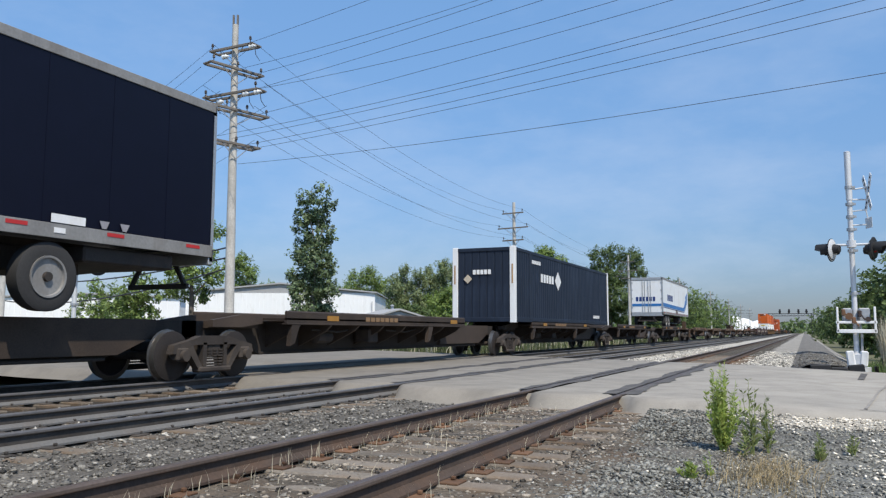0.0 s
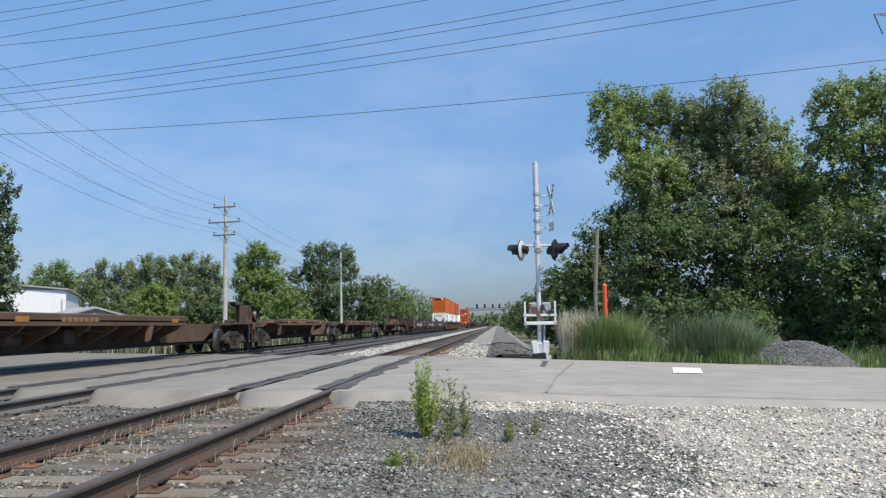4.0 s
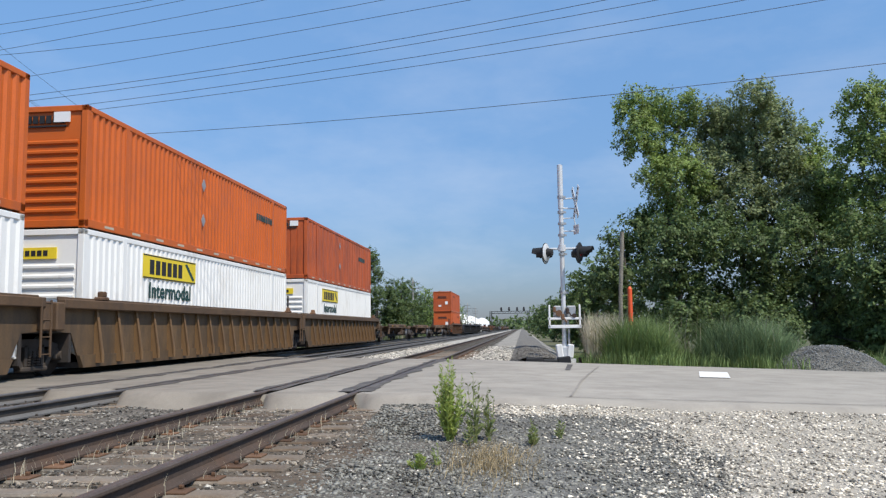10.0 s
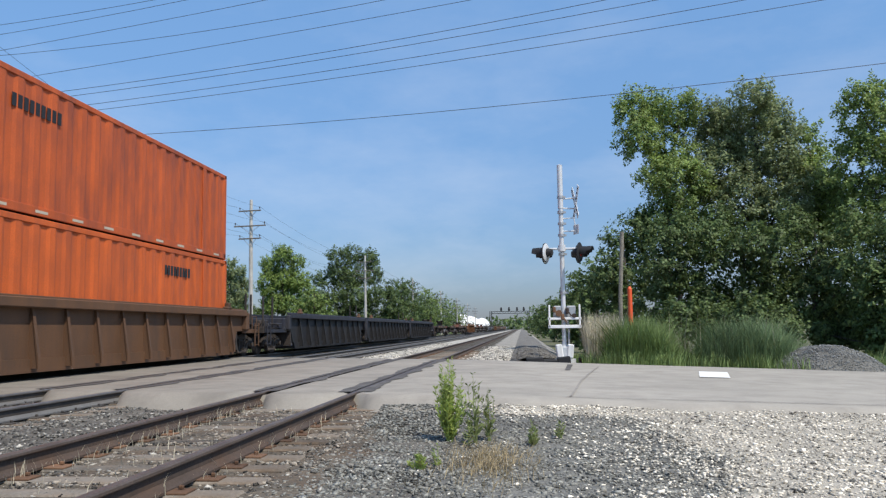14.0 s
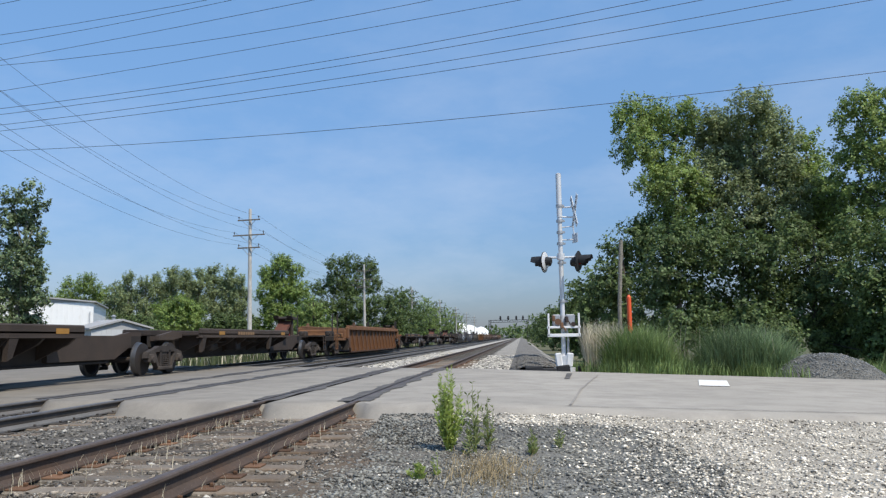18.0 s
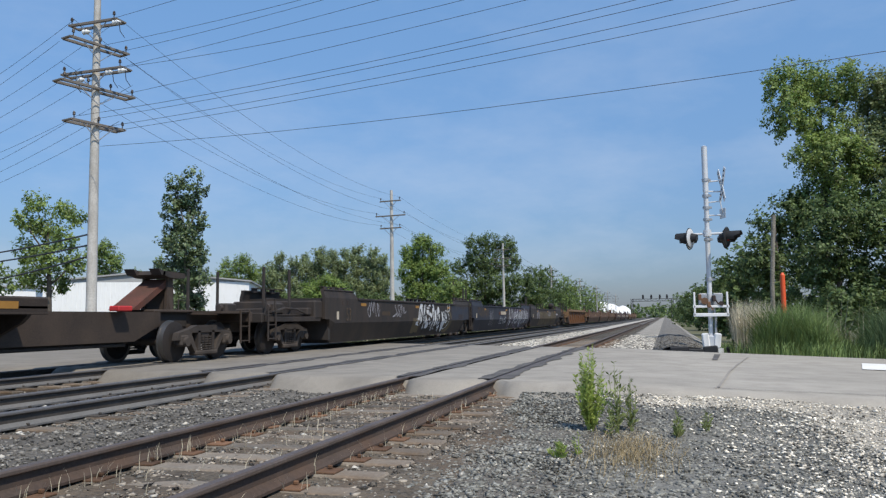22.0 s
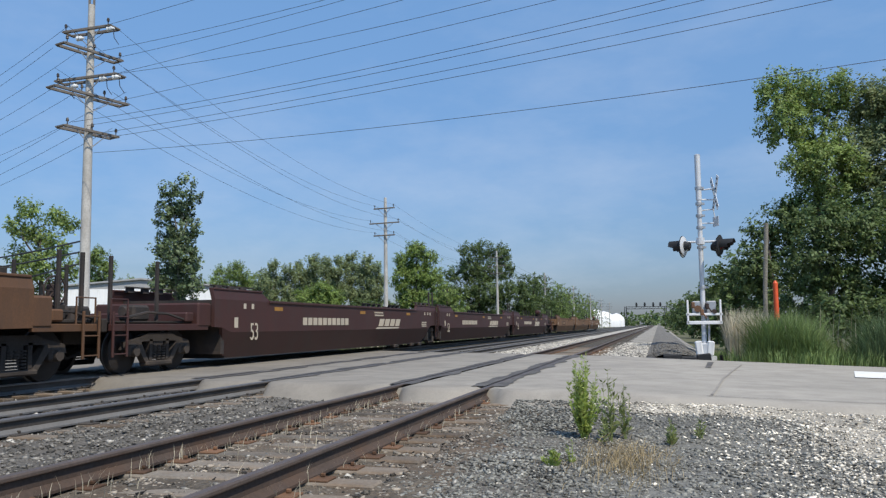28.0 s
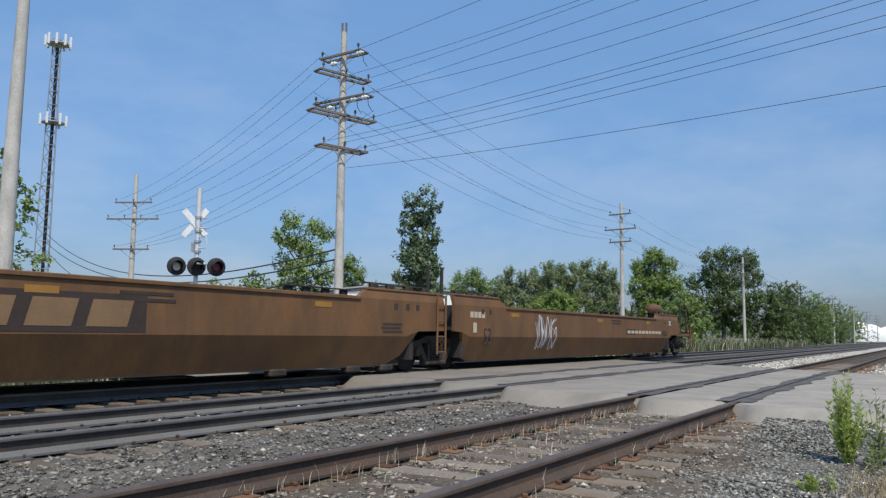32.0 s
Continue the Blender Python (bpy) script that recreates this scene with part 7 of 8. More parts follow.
# reeds and grass
def roadside(k, s0, s1, y0, y1, lift=0.0):
    """Feet on the verge between two bearings, given as x over y."""
    out = []
    for s_, y in zip(rng.uniform(s0, s1, k), rng.uniform(y0, y1, k)):
        out.append((s_ * y, y, verge_z(s_ * y, y) - 0.06))
    return out


grass("reeds", roadside(7000, 0.102, 0.186, 24.4, 27.0), 1.85, M["reed"], "rounded clump of tall green reeds by the roadside", "reeds", 0.012, 0.75, 0.25, (0.143, 0.044))
grass("reeds", roadside(9000, 0.216, 0.33, 24.2, 27.4), 1.85, M["reed_blue"], "rounded clump of tall blue-green reeds by the roadside", "reeds", 0.012, 0.75, 0.25, (0.270, 0.058))
grass("low_reeds", roadside(5600, 0.10, 0.335, 23.8, 26.2), 0.85, M["reed"], "lower green reeds between the tall clumps", "reeds", 0.012, 0.6, 0.5)
grass("tall_grass", roadside(7000, 0.36, 0.62, 25.3, 31.0), 0.95, M["reed"], "tall green grass behind the gravel heap", "grass", 0.013, 0.6, 0.4)
grass("path_grass", roadside(2600, 0.055, 0.10, 27.5, 48.0), 0.7, M["reed"], "green grass beside the service path", "grass", 0.014, 0.6, 0.4)
grass("dry_reeds", roadside(2000, 0.078, 0.118, 24.9, 27.0), 1.62, M["reed_dry"], "dry straw-coloured reeds among the green", "reeds", 0.014, 0.26)
grass("seed_heads", roadside(200, 0.11, 0.31, 24.6, 27.6), 1.85, M["reed_dry"], "pale seed stalks rising from the reeds", "reeds", 0.010, 0.35)
verge = [(x, y, verge_z(x, y) - 0.05) for x, y in zip(rng.uniform(1.8, 26, 22000), 22.0 + 8 * rng.uniform(0, 1, 22000) ** 1.3)
         if noise.noise(Vector((x * 0.5, y * 0.5, 4))) > -0.3 + 0.5 * max(0.0, 1 - (y - far_edge(x)) * 0.8) and y > far_edge(x) + 0.3 and heap(x, y) < -0.4]
grass("verge_grass", verge, 0.55, M["reed"], "rough green grass along the road verge", "grass", 0.012, 0.7)
for nm, m_, k, hh in (("field_grass", "field_weed", 21000, 1.15), ("field_straw", "reed_dry", 3600, 1.35)):
    pts = []
    for x, y in zip(-17.5 - 24 * rng.uniform(0, 1, k) ** 1.5, 6 + 130 * rng.uniform(0, 1, k)):
        if y > far_edge(x) + 1 or y < near_edge(x) - 1.5:
            pts.append((x, y, -0.65))
    grass(nm, pts, hh, M[m_], "rough weedy grass behind the tracks" if m_ == "field_weed" else "dry straw-coloured grass behind the tracks", "grass", 0.03, 0.5)


def weed(x, y, h, w, stems, dense, label, leaf="weed", size=0.05):
    """Upright stems set with narrow leaves that point up and out."""
    t = thing("weed", label, "weed", "weeds in the gravel", (x, y, apron(max(x, -0.7), y) - 0.02))
    r = random.Random(int(x * 1000) + 77)
    at, to = [], []
    for i in range(stems):
        a, o = r.uniform(0, 6.28), w * r.uniform(0.05, 1.0)
        th = h * r.uniform(0.55, 1.0) * (1.0 - 0.25 * o / w)
        tx, ty = math.cos(a) * o, math.sin(a) * o
        part("stem", Builder().tube([(tx * 0.1, ty * 0.1, 0), (tx * 0.75, ty * 0.75, th * 0.5), (tx, ty, th)], [0.006, 0.005, 0.0015], 4), M[leaf], t)
        for k in range(dense):
            f = r.uniform(0.10, 1.0)
            q = f * 1.5 if f < 0.5 else 0.75 + (f - 0.5) * 0.5
            e = r.uniform(0, 6.28)
            ln = size * r.uniform(0.5, 1.3) * (1.15 - 0.6 * f)
            at.append((tx * q, ty * q, th * f))
            to.append((math.cos(e) * ln, math.sin(e) * ln, ln * r.uniform(0.2, 1.2)))
    c, d = np.array(at), np.array(to)
    s_ = np.cross(d, rng.normal(size=d.shape))
    s_ *= 0.15 * np.linalg.norm(d, axis=1)[:, None] / (np.linalg.norm(s_, axis=1)[:, None] + 1e-9)
    v = np.stack([c, c + d * 0.45 + s_, c + d, c + d * 0.45 - s_], 1).reshape(-1, 3)
    part("foliage", soup("foliage", v, np.arange(len(v)).reshape(-1, 4), M[leaf]), parent=t)


weed(-0.79, 8.55, 0.97, 0.20, 34, 80, "bushy bright yellow-green weed growing in the gravel", size=0.052)
weed(-0.50, 8.45, 0.82, 0.12, 6, 26, "thin spindly green weed in the gravel", "weed_dark", 0.07)
weed(-0.37, 8.65, 0.72, 0.10, 5, 26, "thin spindly green weed in the gravel", "weed_dark", 0.07)
weed(-0.58, 8.3, 0.5, 0.05, 2, 30, "thin spindly green weed in the gravel", "weed_dark", 0.06)
weed(0.08, 8.45, 0.36, 0.09, 5, 26, "low spindly weed in the gravel", "weed_dark", 0.06)
weed(0.40, 8.9, 0.28, 0.08, 4, 18, "low spindly weed in the gravel", "weed_dark", 0.055)
weed(-0.88, 6.75, 0.17, 0.10, 9, 22, "small yellow-green weed in the gravel", size=0.05)
weed(-0.75, 6.95, 0.22, 0.08, 4, 12, "small yellow-green weed in the gravel", size=0.04)
tuft = [(x, y, apron(max(x, -0.7), y)) for x, y in zip(rng.normal(-0.33, 0.2, 900), rng.normal(7.1, 0.5, 900))]
grass("dry_tuft", tuft, 0.13, M["straw_brown"], "dry brown grass tuft in the gravel", "grass", 0.0022, 1.8)
tr_pts = [(x, y, -0.22) for x, y in zip(np.concatenate([rng.normal(-3.95, 0.07, 260), rng.normal(-2.5, 0.12, 130), rng.uniform(-4.3, -2.4, 160)]), rng.uniform(3.0, 13, 550))]
grass("track_straw", tr_pts, 0.16, M["reed_dry"], "dry straw weeds between the siding's rails", "grass", 0.003, 0.6)


# ---- crossing signals ----
def lamp_unit(parent, x, y, z, face, lens):
    """A round flasher that looks along the road; face +1 looks to +x."""
    m = pose(x, y, z, 0, 0, -112 if face > 0 else 66 if face else -120)
    d = part("background", Builder().lathe([(0.05, 0.0), (0.295, 0.0), (0.30, 0.02), (0.28, 0.03), (0.05, 0.03)], (0, 0, 0), "y", 28), M["black"], parent, "round background plate, black in front and grey behind", at=m)
    part("back_plate", Builder().lathe([(0.05, -0.05), (0.22, -0.035), (0.285, -0.004), (0.05, -0.004)], (0, 0, 0), "y", 28), M["alu"] if face < 0 else M["black"], d, "back of the plate")
    hood = Builder()
    p = []
    n = 14
    for k, (o, q) in enumerate(((0.03, 0.17), (0.42, 0.165))):
        for i in range(n + 1):
            a = math.radians(-35 + 250 * i / n)
            p.append((q * math.cos(a), o - (0.16 if k and (i < 3 or i > n - 3) else 0), q * math.sin(a)))
    hood.add(p, [(i, i + 1, n + 2 + i, n + 1 + i) for i in range(n)])
    part("hood", hood, M["black"], d, "deep black visor")
    part("lens", Builder().cyl((0, 0.03, 0), (0, 0.06, 0), 0.14, 0.12, 20), lens, d, "round flasher lens")
    part("housing", Builder().cyl((0, -0.04, 0), (0, -0.2, 0), 0.14, 0.10, 16), M["black"], d)


def crossing_signal(x, y, z0, h, face, label, detailed):
    s = thing("crossing_signal", label, "crossing signal", "level crossing signals", (x, y, z0))
    part("mast", Builder().cyl((0, 0, 0.25), (0, 0, h * 0.93), 0.070, n=16).cyl((0, 0, h * 0.80), (0, 0, h * 1.03), 0.085, 0.085, 16).cyl((0, 0, h * 1.03), (0, 0, h * 1.03 + 0.03), 0.09, 0.03, 16), M["alu"], s, "galvanised steel mast")
    for z in (0.36, 0.56, 0.66, 0.72, 0.78, 0.86):
        part("mast_clamp", shared("mast_clamp", lambda: Builder().cyl((0, 0, -0.04), (0, 0, 0.04), 0.105, n=14).box(0.05, 0.16, -0.03, 0.03, -0.03, 0.03).mesh("mast_clamp", M["galv"])), parent=s, at=(0, 0, h * z))
    part("base", Builder().cyl((0, 0, -0.1), (0, 0, 0.12), 0.34, n=16).box(-0.20, 0.20, -0.22, 0.22, 0.12, 0.5, 0.03), M["alu"], s, "base casting")
    for q in (-0.13, 0.13):
        part("junction_box", block("junction_box", 0.20, 0.3, 0.42, M["white"], 0.03), parent=s, at=pose(q * 1.25, -0.1, 0.36, 0, 6 if q > 0 else -6, 0), label="white junction box")
    zl = h * 0.575
    part("lamp_arm", Builder().cyl((-0.46, 0, zl + 0.08), (0.46, 0, zl + 0.08), 0.035, n=10).cyl((-0.42, -0.34, zl + 0.06), (-0.42, 0.34, zl + 0.06), 0.03, n=10)
         .cyl((0.42, -0.34, zl + 0.06), (0.42, 0.34, zl + 0.06), 0.03, n=10).cyl((0, 0, zl), (0, 0, zl + 0.2), 0.12, n=12), M["alu"], s, "lamp arms")
    if detailed:
        for q in (-0.34, 0.34):
            lamp_unit(s, -0.50, q, zl - 0.06, -1, M["red_lens"])
            lamp_unit(s, 0.52, q, zl - 0.06, 1, M["red_lens"])
    else:
        # first lens is white: the bright reflection on it painted as colour
        for q, ln_ in ((-0.62, M["white"]), (0.0, M["black"]), (0.62, M["red_lens"])):
            lamp_unit(s, q * 0.75 + 0.12, q * 0.66 - 0.1, 3.2, 0, ln_)
    zc = h * 0.83
    for k, sg in enumerate((1, -1)):
        b = Builder()
        b.m = pose(0.45 if detailed else -0.16, 0.0, zc, 0, 0, -78 if detailed else 28) @ pose(0, 0.03 * k, 0, 0, sg * (58 if detailed else 48), 0)
        b.box(-0.58, 0.58, -0.008, 0.008, -0.10, 0.10, 0.006)
        blade = part("crossbuck_blade", b, M["white"], s, "white crossbuck blade")
        b = Builder()
        b.m = pose(0.45 if detailed else -0.16, 0.0, zc, 0, 0, -78 if detailed else 28) @ pose(0, 0.03 * k, 0, 0, sg * (58 if detailed else 48), 0)
        for q in range(7):
            if abs(q - 3) > 0:
                b.box(-0.49 + q * 0.155, -0.43 + q * 0.155, -0.012, 0.012, -0.045, 0.045)
        if detailed:
            part("blade_mark", b, M["soot"], blade, "dark bars on the blade")
    part("sign_bracket", Builder().cyl((0, 0, zc + 0.12), (0.43, 0, zc + 0.14), 0.022, n=8), M["alu"], s)
    part("sign_bracket", Builder().cyl((0, 0, zc - 0.17), (0.43, 0, zc - 0.19), 0.022, n=8), M["alu"], s)
    b = Builder()
    b.m = pose(0.46 if detailed else -0.2, 0, h * 0.69, 0, 0, -65)
    b.box(-0.17, 0.17, -0.006, 0.006, -0.16, 0.14, 0.004)
    part("track_sign", b, M["alu"], s, "small plate under the crossbuck")
    part("sign_bracket", Builder().tube([(0, 0, h * 0.745), (0.40, 0, h * 0.75), (0.45, 0, h * 0.70)], 0.02, 6), M["alu"], s)
    part("sign_bracket", Builder().tube([(0, 0, h * 0.68), (0.42, 0, h * 0.68)], 0.02, 6), M["alu"], s)
    if detailed:
        # gate mechanism with its counterweight frame
        zg = h * 0.22
        for q, w_ in ((-0.2, 0.24), (0.22, 0.28)):
            part("gate_mechanism", block("gate_mechanism", w_, 0.4, 0.42, M["galv"], 0.03), parent=s, at=(q, 0.0, zg + 0.22), label="grey gate mechanism box")
        b = Builder()
        for q in (-0.45, 0.47):
            b.box(q - 0.028, q + 0.028, -0.3, -0.22, zg - 0.24, zg + 0.46, 0.01)
        b.box(-0.5, 0.52, -0.3, -0.24, zg + 0.0, zg + 0.07, 0.01).box(-0.49, 0.51, -0.3, -0.24, zg - 0.26, zg - 0.16, 0.01)
        part("gate_frame", b, M["white"], s, "white counterweight frame")
        part("gate_gear", Builder().cyl((-0.16, -0.26, zg + 0.2), (-0.16, -0.32, zg + 0.2), 0.10, n=14), M["plate"], s, "rusty gear")
        part("gate_gear", Builder().cyl((0.3, -0.26, zg + 0.12), (0.3, -0.32, zg + 0.12), 0.07, n=12), M["soot"], s, "dark gear")
        for q, zz in ((-0.30, 0.34), (-0.05, 0.12), (0.10, 0.30)):
            part("drive_part", Builder().box(q - 0.05, q + 0.05, -0.33, -0.24, zg + zz - 0.12, zg + zz + 0.06, 0.02).tube([(q, -0.3, zg + zz), (q + 0.12, -0.3, zg + zz - 0.2)], 0.02, 5), M["plate"] if q < 0 else M["soot"], s, "rusty drive linkage")
        part("conduit", Builder().tube([(0.12, -0.1, 0.3), (0.14, -0.12, zg - 0.3), (0.1, -0.1, zg)], 0.035, 6), M["galv"], s, "grey conduit")
    return s


crossing_signal(1.30, 25.0, -0.16, 6.0, 1, "galvanised crossing signal mast with hooded lamps and gate frame", True)
xs_, ys_ = polar(49.15, 27.0)
crossing_signal(xs_, ys_, -0.3, 5.6, -1, "crossing signal beyond the tracks with white crossbuck and lamps", False)


# ---- posts, poles and wires ----
x, y = polar(-7.05, 29.5)
tagged(part("wooden_post", Builder().tube([(x - 0.09, y, -0.8), (x - 0.05, y, 2.0), (x + 0.09, y, 4.35)], [0.075, 0.075, 0.075], 10), M["bark_pale"]), "weathered grey wooden post by the reeds", "post")
x, y = polar(-7.6, 27.8)
tagged(part("marker_post", Builder().cyl((x, y, -0.7), (x, y, 2.2), 0.075, n=12).cyl((x, y, 2.2), (x, y, 2.28), 0.075, 0.03, 12), M["orange_post"]), "orange plastic marker post by the reeds", "post")


def insulator(b, x, y, z):
    b.cyl((x, y, z), (x, y, z + 0.12), 0.02, n=6).lathe([(0.03, 0.10), (0.06, 0.12), (0.045, 0.16), (0.055, 0.18), (0.03, 0.24)], (x, y, z), "z", 8)


def utility_pole(x, y, h, arms, label, turn=0.0, radius=0.17, lean=0.0, braces=True, group="utility poles"):
    """arms: (height, half length, pins) and an optional offset."""
    p = thing("utility_pole", label, "utility pole", group, (x, y, -0.6))
    p.rotation_euler = (0, radians(lean), radians(turn))
    part("shaft", Builder().tube([(0, 0, -0.5), (0, 0, h * 0.4), (0, 0, h)], [radius * 1.15, radius, radius * 0.68], 12), M["pole_wood"], p, "weathered grey wooden shaft")
    for a in arms:
        z, half, pins = a[:3]
        tw = pose(0, 0, 0, 0, 0, a[3]) if len(a) > 3 else Matrix.Identity(4)
        b = Builder().box(-half, half, -radius - 0.09, -radius, z - 0.05, z + 0.05, 0.01)
        if len(a) > 3:
            b.box(-half, half, radius, radius + 0.09, z - 0.05, z + 0.05, 0.01)
            for e in (-half, half):
                b.box(e - 0.05, e + 0.05, -radius - 0.09, radius + 0.09, z - 0.02, z + 0.03)
        arm = part("crossarm", b, M["arm_wood"], p, "dark wooden crossarm", at=tw)
        b = Builder()
        for k in range(pins):
            insulator(b, -half + 0.1 + (2 * half - 0.2) * k / max(1, pins - 1), -radius - 0.05, z + 0.06)
        if pins:
            tagged(part("insulators", b, M["glass_brown"], arm, "dark pin insulators"), kind="stuff")
        if braces:
            for s in (-1, 1):
                part("brace", Builder().tube([(0, -radius - 0.02, z - 0.6), (s * half * 0.55, -radius - 0.03, z - 0.06)], 0.02, 4), M["galv"], arm, "flat steel brace")
    return p


AX, AY = polar(39.3, 31.6)
poleA = utility_pole(AX, AY, 13.6, ((8.75, 1.1, 3, 56), (10.1, 1.5, 4, 56), (10.75, 1.35, 2, -20), (11.75, 1.2, 3, 56), (12.6, 1.05, 2, -20)), "tall weathered utility pole with five crossarms", turn=18, radius=0.175, lean=-0.4)
for z, s in ((12.6, 1.05), (10.75, 1.35), (10.75, 0.8), (12.4, -0.3), (10.6, -0.5)):
    part("strain_insulator", Builder().lathe([(0.03, -0.16), (0.10, -0.13), (0.075, -0.04), (0.10, 0.02), (0.075, 0.06), (0.03, 0.16)], (s, -0.2, z - 0.12), "x", 10),
         M["porcelain"], poleA, "white strain insulator", at=pose(0, 0, 0, 0, 0, -20))
for s, z in ((1.2, 12.45), (1.5, 10.6), (0.95, 10.6), (-0.7, 10.6)):
    part("jumper_wire", Builder().tube([(s, -0.25, z), (s + 0.05, -0.25, z - 0.35), (s + 0.25, -0.25, z - 0.62)], 0.014, 4), M["wire"], poleA, "drooping jumper wire", at=pose(0, 0, 0, 0, 0, -20))
for q in (-0.085, 0.085):
    part("top_pin", block("top_pin", 0.06, 0.08, 0.5, M["arm_wood"]), parent=poleA, at=(q, 0, 13.75), label="dark pin at the pole top")

line = []
for az, d, h in ((19.15, 64, 11.9), (11.15, 108, 11.6), (7.75, 156, 11.5), (5.75, 205, 11.3), (4.6, 255, 11.3), (3.85, 305, 11.2), (3.3, 355, 11.2)):
    x, y = polar(az, d)
    line.append((x, y, h))
    utility_pole(x, y, h, ((h - 0.9, 0.95, 2), (h - 2.1, 1.35, 2), (h - 3.1, 0.95, 2)), "grey utility pole of the line beside the tracks", turn=-8, radius=0.17, lean=-0.3)
BX, BY = polar(53.3, 56)
utility_pole(BX, BY, 11.6, ((9.7, 1.3, 3), (8.6, 1.8, 4), (6.6, 1.25, 3)), "utility pole with three crossarms beyond the road", turn=25, radius=0.18)
CX, CY = polar(60.85, 30)
tagged(part("bare_pole", Builder().tube([(CX, CY, -0.8), (CX, CY, 6), (CX + 0.1, CY, 14)], [0.30, 0.25, 0.17], 14), M["pole_wood"]), "thick bare wooden pole", "utility pole")


def wire(name, a, b_, sag, label, r=0.014, group="overhead wires"):
    b = Builder()
    pts = []
    for k in range(25):
        f = k / 24
        pts.append((a[0] + (b_[0] - a[0]) * f, a[1] + (b_[1] - a[1]) * f, a[2] + (b_[2] - a[2]) * f - 4 * sag * f * (1 - f)))
    b.tube(pts, r, 5)
    return tagged(part(name, b, M["wire"]), label, "overhead wire", group)


def arm_end(x, y, turn, off, z):
    a = radians(turn)
    return (x + math.cos(a) * off + math.sin(a) * 0.25, y + math.sin(a) * off - math.cos(a) * 0.25, z - 0.6)


# wires over the tracks from the tall pole
WIRES_R = (
    (7.95, 0.0, (26.0, 15.0, 7.82), 0.85),
    (8.75, 0.9, (26.0, 15.0, 10.0), 0.62),
    (8.75, 0.3, (26.0, 15.0, 10.68), 0.76),
    (8.9, -0.3, (26.0, 15.0, 11.42), 0.92),
    (8.9, -0.9, (26.0, 15.0, 12.19), 1.17),
    (10.1, 0.9, (26.0, 15.0, 11.45), 0.36),
    (10.75, 0.3, (26.0, 15.0, 14.81), 1.97),
    (10.75, 1.2, (26.0, 15.0, 13.12), 0.47),
    (11.75, 0, (26.0, 15.0, 15.69), 1.47),
    (11.75, 0.8, (26.0, 15.0, 15.95), 1.33),
    (12.6, 0.5, (26.0, 15.0, 16.07), 0.72),
)
for za, off, end, sag in WIRES_R:
    wire("overhead_wire", arm_end(AX, AY, -2 if za in (10.75, 12.6) else 74, off, za), end, sag, "dark wire spanning the tracks above the road", 0.0078)
# wires along the line of poles
prev = (AX, AY, 13.6, 18)
for i, (x, y, h) in enumerate(line):
    for dz, off in ((-0.75, -0.85), (-0.75, 0.85), (-1.95, -1.25), (-1.95, 1.25), (-2.95, -0.85), (-2.95, 0.85)):
        za = {-0.75: 12.6, -1.95: 11.0, -2.95: 10.1}[dz] if i == 0 else prev[2] + dz
        wire("overhead_wire", arm_end(prev[0], prev[1], prev[3], off, za + 0.1), arm_end(x, y, -8, off, h + dz + 0.1), 0.9 if i else 1.1, "thin wire along the line of poles", 0.007 if i < 2 else 0.012, "wires along the line")
    prev = (x, y, h, -8)
for za, zb, off in ((12.6, 9.8, -0.9), (12.6, 9.8, 0.9), (11.75, 8.7, -1.5), (10.75, 8.7, -0.6), (10.75, 8.7, 0.6), (10.1, 8.7, 1.5), (8.75, 6.7, -1.0), (8.75, 6.7, 0.0), (8.75, 6.7, 1.0)):
    wire("overhead_wire", arm_end(AX, AY, 18, off * 0.9, za + 0.1), arm_end(BX, BY, 25, off, zb + 0.1), 0.7, "thin wire from the tall pole along the road", 0.007, "wires along the road")
tx_, ty_ = polar(58.5, 100)
for za, zb, sag_ in ((4.15, 11.2, 2.6), (3.75, 10.2, 2.4), (3.35, 9.4, 3.2)):
    wire("cable", (tx_, ty_, zb), (AX, AY, za), sag_, "thick black cable from the tower to the tall pole", 0.034, "cables along the road")


# lattice tower
def lattice(name, x, y, h, w0, w1, label, bays, rad):
    t = thing(name, label, "tower", "", (x, y, -0.6))
    b = Builder()
    legs = [(1, 0), (-0.5, 0.87), (-0.5, -0.87)]
    for q in legs:
        b.tube([(q[0] * w0, q[1] * w0, 0), (q[0] * w1, q[1] * w1, h)], rad, 5)
    part("leg", b, M["galv"], t)
    b = Builder()
    for k in range(bays):
        f0, f1 = k / bays, (k + 1) / bays
        wa, wb = w0 + (w1 - w0) * f0, w0 + (w1 - w0) * f1
        for i in range(3):
            p, q = legs[i], legs[(i + 1) % 3]
            b.tube([(p[0] * wa, p[1] * wa, h * f0), (q[0] * wb, q[1] * wb, h * f1)], rad * 0.55, 4)
            b.tube([(p[0] * wb, p[1] * wb, h * f1), (q[0] * wb, q[1] * wb, h * f1)], rad * 0.5, 4)
    part("lattice", b, M["galv"], t)
    part("cable_run", Builder().box(-0.25, 0.05, -0.12, 0.12, 0, h * 0.97), M["black"], t, "dark bundle of feed cables")
    return t


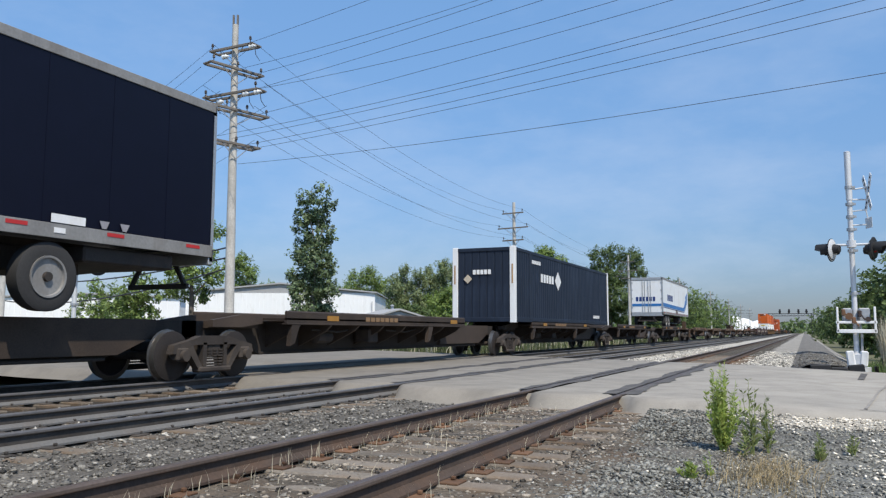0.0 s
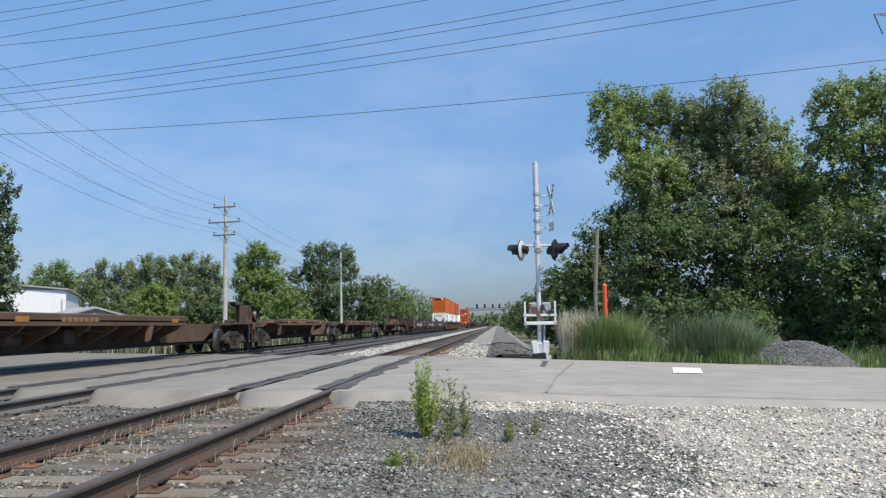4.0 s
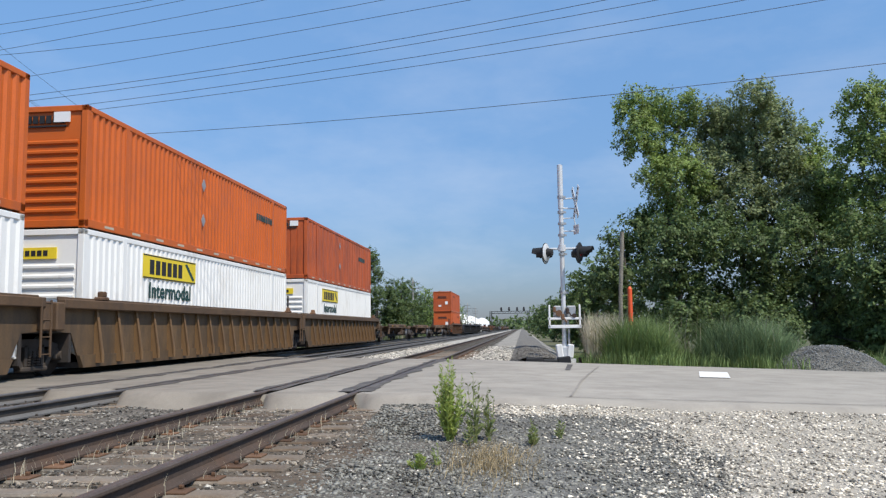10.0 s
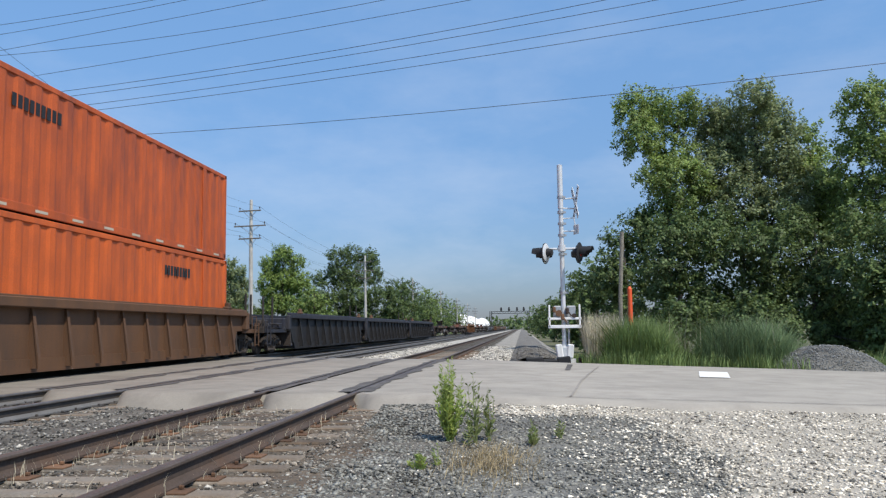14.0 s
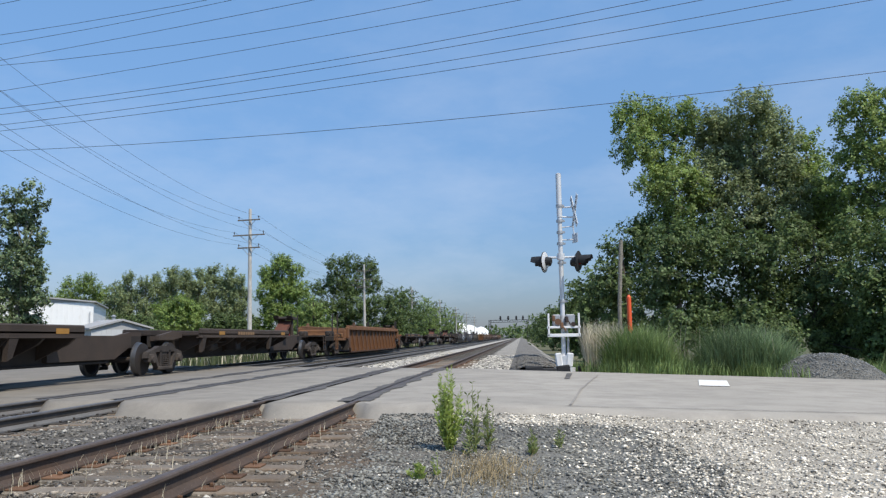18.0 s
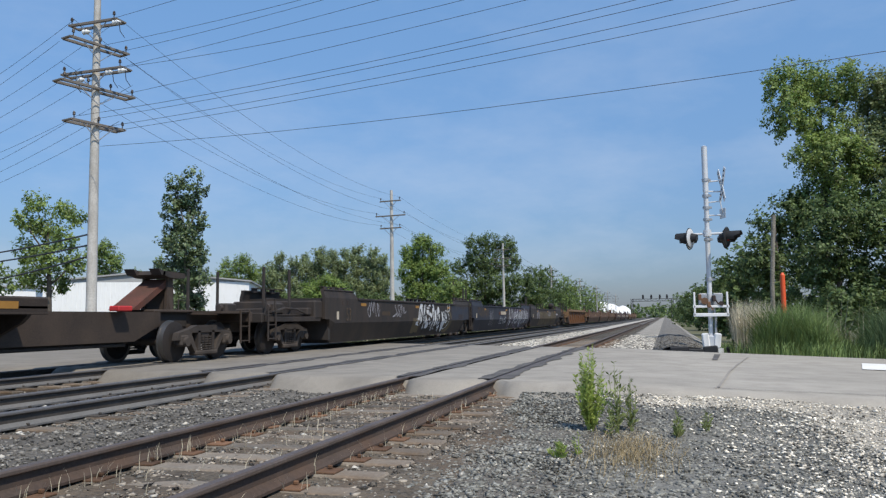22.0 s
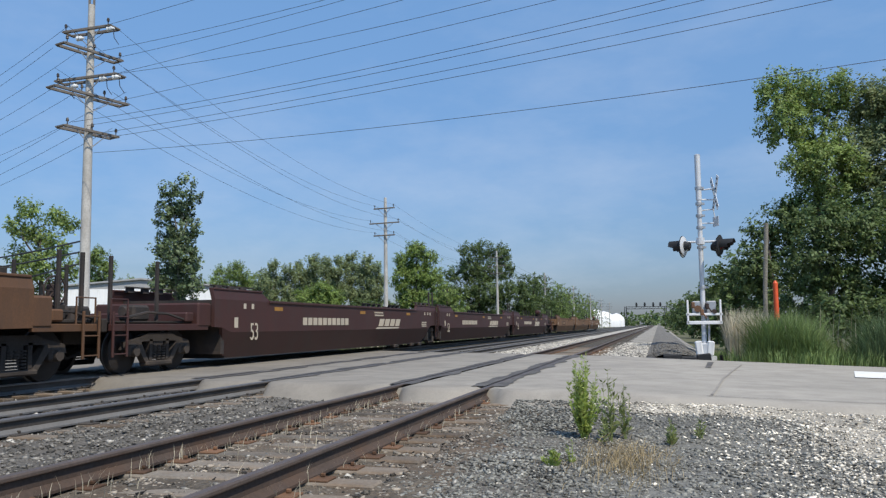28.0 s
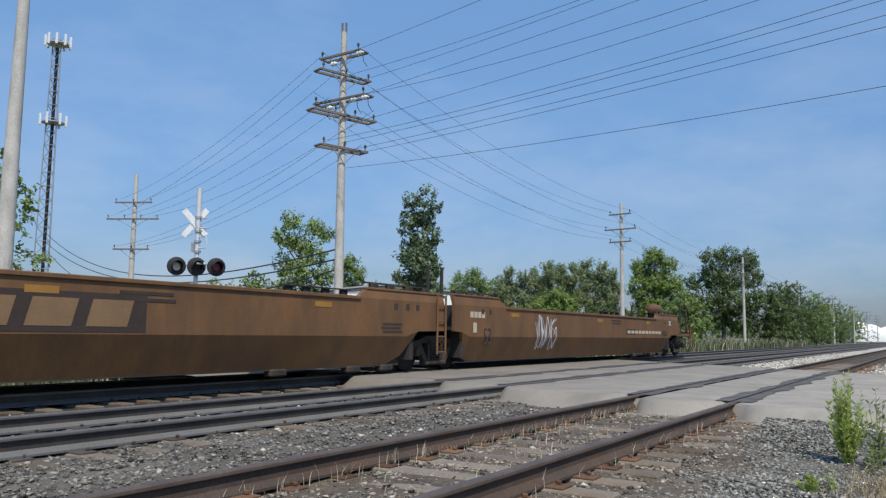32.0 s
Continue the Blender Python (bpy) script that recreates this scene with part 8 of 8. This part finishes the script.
x, y = polar(58.6, 100)
tw = lattice("radio_tower", x, y, 34.6, 1.15, 0.55, "tall slender lattice radio tower with white antennas", 22, 0.07)
for z, k in ((33.6, 9), (24.3, 6)):
    for i in range(k):
        a = 2 * math.pi * i / k
        part("antenna", block("antenna", 0.24, 0.2, 1.3, M["white"], 0.03), parent=tw, at=(1.35 * math.cos(a), 1.35 * math.sin(a), z + 0.65), label="white panel antenna")
part("antenna_ring", Builder().lathe([(1.1, 0), (1.25, 0), (1.25, 0.1), (1.1, 0.1)], (0, 0, 33.9), "z", 12).lathe([(1.1, 0), (1.25, 0), (1.25, 0.1), (1.1, 0.1)], (0, 0, 24.6), "z", 12), M["galv"], tw)


# transmission tower behind the tall trees
x, y = polar(-30.5, 112)
pt = lattice("transmission_tower", x, y, 46.0, 3.4, 1.0, "tall lattice transmission tower behind the trees", 12, 0.09)
b = Builder()
tip = Vector(polar(-25.6, 110) + (38.6,)) - Vector((x, y, -0.6))
for z0_, w_ in ((38.6, 0.0), (36.4, 0.0), (38.6, 1.2), (36.4, 1.2)):
    b.tube([(0, w_, z0_ + 0.4), tuple(tip)], 0.07, 4)
for k in range(1, 7):
    f = k / 7
    for w_ in (0.0, 1.2):
        hi = Vector((0, w_, 39.0)).lerp(tip, f)
        lo = Vector((0, w_, 36.8)).lerp(tip, f - 0.09)
        b.tube([tuple(hi), tuple(lo)], 0.045, 4)
part("tower_arm", b, M["galv"], pt, "lattice tower arm")
part("suspension_insulator", Builder().tube([tuple(tip), tuple(tip + Vector((0.9, 0, -2.6)))], [0.07, 0.07], 6), M["glass_brown"], pt, "long insulator string")


# ---- buildings ----
def house(name, az0, az1, d0, d1, h, roof, wall, roofm, label, ribs, z0=-0.6):
    (xa, ya), (xb, yb) = polar(az0, d0), polar(az1, d1)
    L = math.hypot(xb - xa, yb - ya)
    t = thing(name, label, "building", "", (xa, ya, z0))
    t.rotation_euler = (0, 0, math.atan2(yb - ya, xb - xa))
    dep = L * 0.75
    part("wall", Builder().box(0, L, 0, dep, 0, h), wall, t)
    b = Builder()
    k = ribs
    for i in range(k):
        b.box(i * L / k, i * L / k + 0.05, -0.03, 0.0, 0.0, h)
    part("siding_rib", b, wall, t, "standing siding ribs")
    b = Builder()
    ov = 0.25
    b.prism([(-ov, h), (L / 2, h + roof), (L + ov, h), (L + ov, h + 0.14), (L / 2, h + roof + 0.16), (-ov, h + 0.14)], -ov, dep + ov, "y")
    b.prism([(0, h), (L, h), (L / 2, h + roof)], 0.0, dep, "y")
    part("roof", b, roofm, t, smooth=False)
    return t, L


w1, L1 = house("warehouse", 42.2, 29.2, 88, 84, 5.45, 0.95, M["siding_white"], M["roof_grey"], "white metal-sided warehouse with a low roof", 44)
house("warehouse", 54.0, 42.6, 104, 96, 5.2, 0.4, M["siding_white"], M["roof_grey"], "long white metal-sided storehouse", 30)
part("door", Builder().box(L1 * 0.47, L1 * 0.47 + 1.1, -0.05, 0.02, 0, 2.2, 0.01), M["shed_grey"], w1, "grey service door")
part("downpipe", Builder().box(L1 - 0.35, L1 - 0.25, -0.12, -0.03, 0, 4.6), M["shed_grey"], w1)
s1, L2 = house("shed", 29.3, 25.7, 70, 72, 2.65, 0.7, M["shed_grey"], M["roof_grey"], "small grey gabled shed with a roof vent", 12)
part("roof_vent", Builder().cyl((L2 / 2, 1.5, 3.2), (L2 / 2, 1.5, 3.75), 0.14, n=10).cyl((L2 / 2, 1.5, 3.75), (L2 / 2, 1.5, 3.9), 0.24, 0.05, 10), M["galv"], s1, "round roof vent")

for i, (az, d, r, h) in enumerate(((4.35, 420, 6.8, 9.4), (3.7, 430, 6.0, 8.4), (2.85, 440, 4.6, 7.4), (3.25, 425, 5.4, 6.8))):
    x, y = polar(az, d)
    tagged(part("storage_dome", Builder().lathe([(r, 0), (r, h * 0.45), (r * 0.86, h * 0.68), (r * 0.5, h * 0.9), (0.05, h)], (x, y, -0.6), "z", 24), M["white"]), "white storage dome far down the line", "storage dome", "white domes far off")

# signal bridge far down the line
g = thing("signal_bridge", "dark steel signal bridge over the tracks far away", "signal bridge", "", (0, 350, 0))
for xx in (-13.4, 3.1):
    b = Builder()
    for dx in (-0.4, 0.4):
        b.box(xx + dx - 0.12, xx + dx + 0.12, -0.4, 0.4, -0.6, 8.3)
    for k in range(7):
        b.tube([(xx - 0.4, 0, k * 1.2), (xx + 0.4, 0, k * 1.2 + 1.2)], 0.07, 4)
    part("leg", b, M["black"], g)
b = Builder()
for z in (7.3, 8.2):
    for yy in (-0.5, 0.5):
        b.box(-13.4, 3.1, yy - 0.09, yy + 0.09, z - 0.1, z + 0.1)
for k in range(14):
    b.tube([(-13.4 + k * 1.18, -0.5, 7.3 if k % 2 else 8.2), (-12.22 + k * 1.18, -0.5, 8.2 if k % 2 else 7.3)], 0.06, 4)
part("truss", b, M["black"], g)
for xx in (-8.8, -5.4, -1.9, 1.0):
    part("signal_head", Builder().box(xx - 0.35, xx + 0.35, -0.8, -0.5, 8.3, 10.0, 0.1).cyl((xx, -0.82, 9.0), (xx, -0.9, 9.0), 0.5, n=14), M["black"], g, "dark signal head")


# ---- motion of the train ----
def motions():
    for ob, u, z, turn in MOVES:
        walk(ob, [(t, pose(TX, u - SPEED * t, z, 0, 0, turn)) for t in (0.0, 8.0, 16.0, 24.0, 32.0)])


motions()
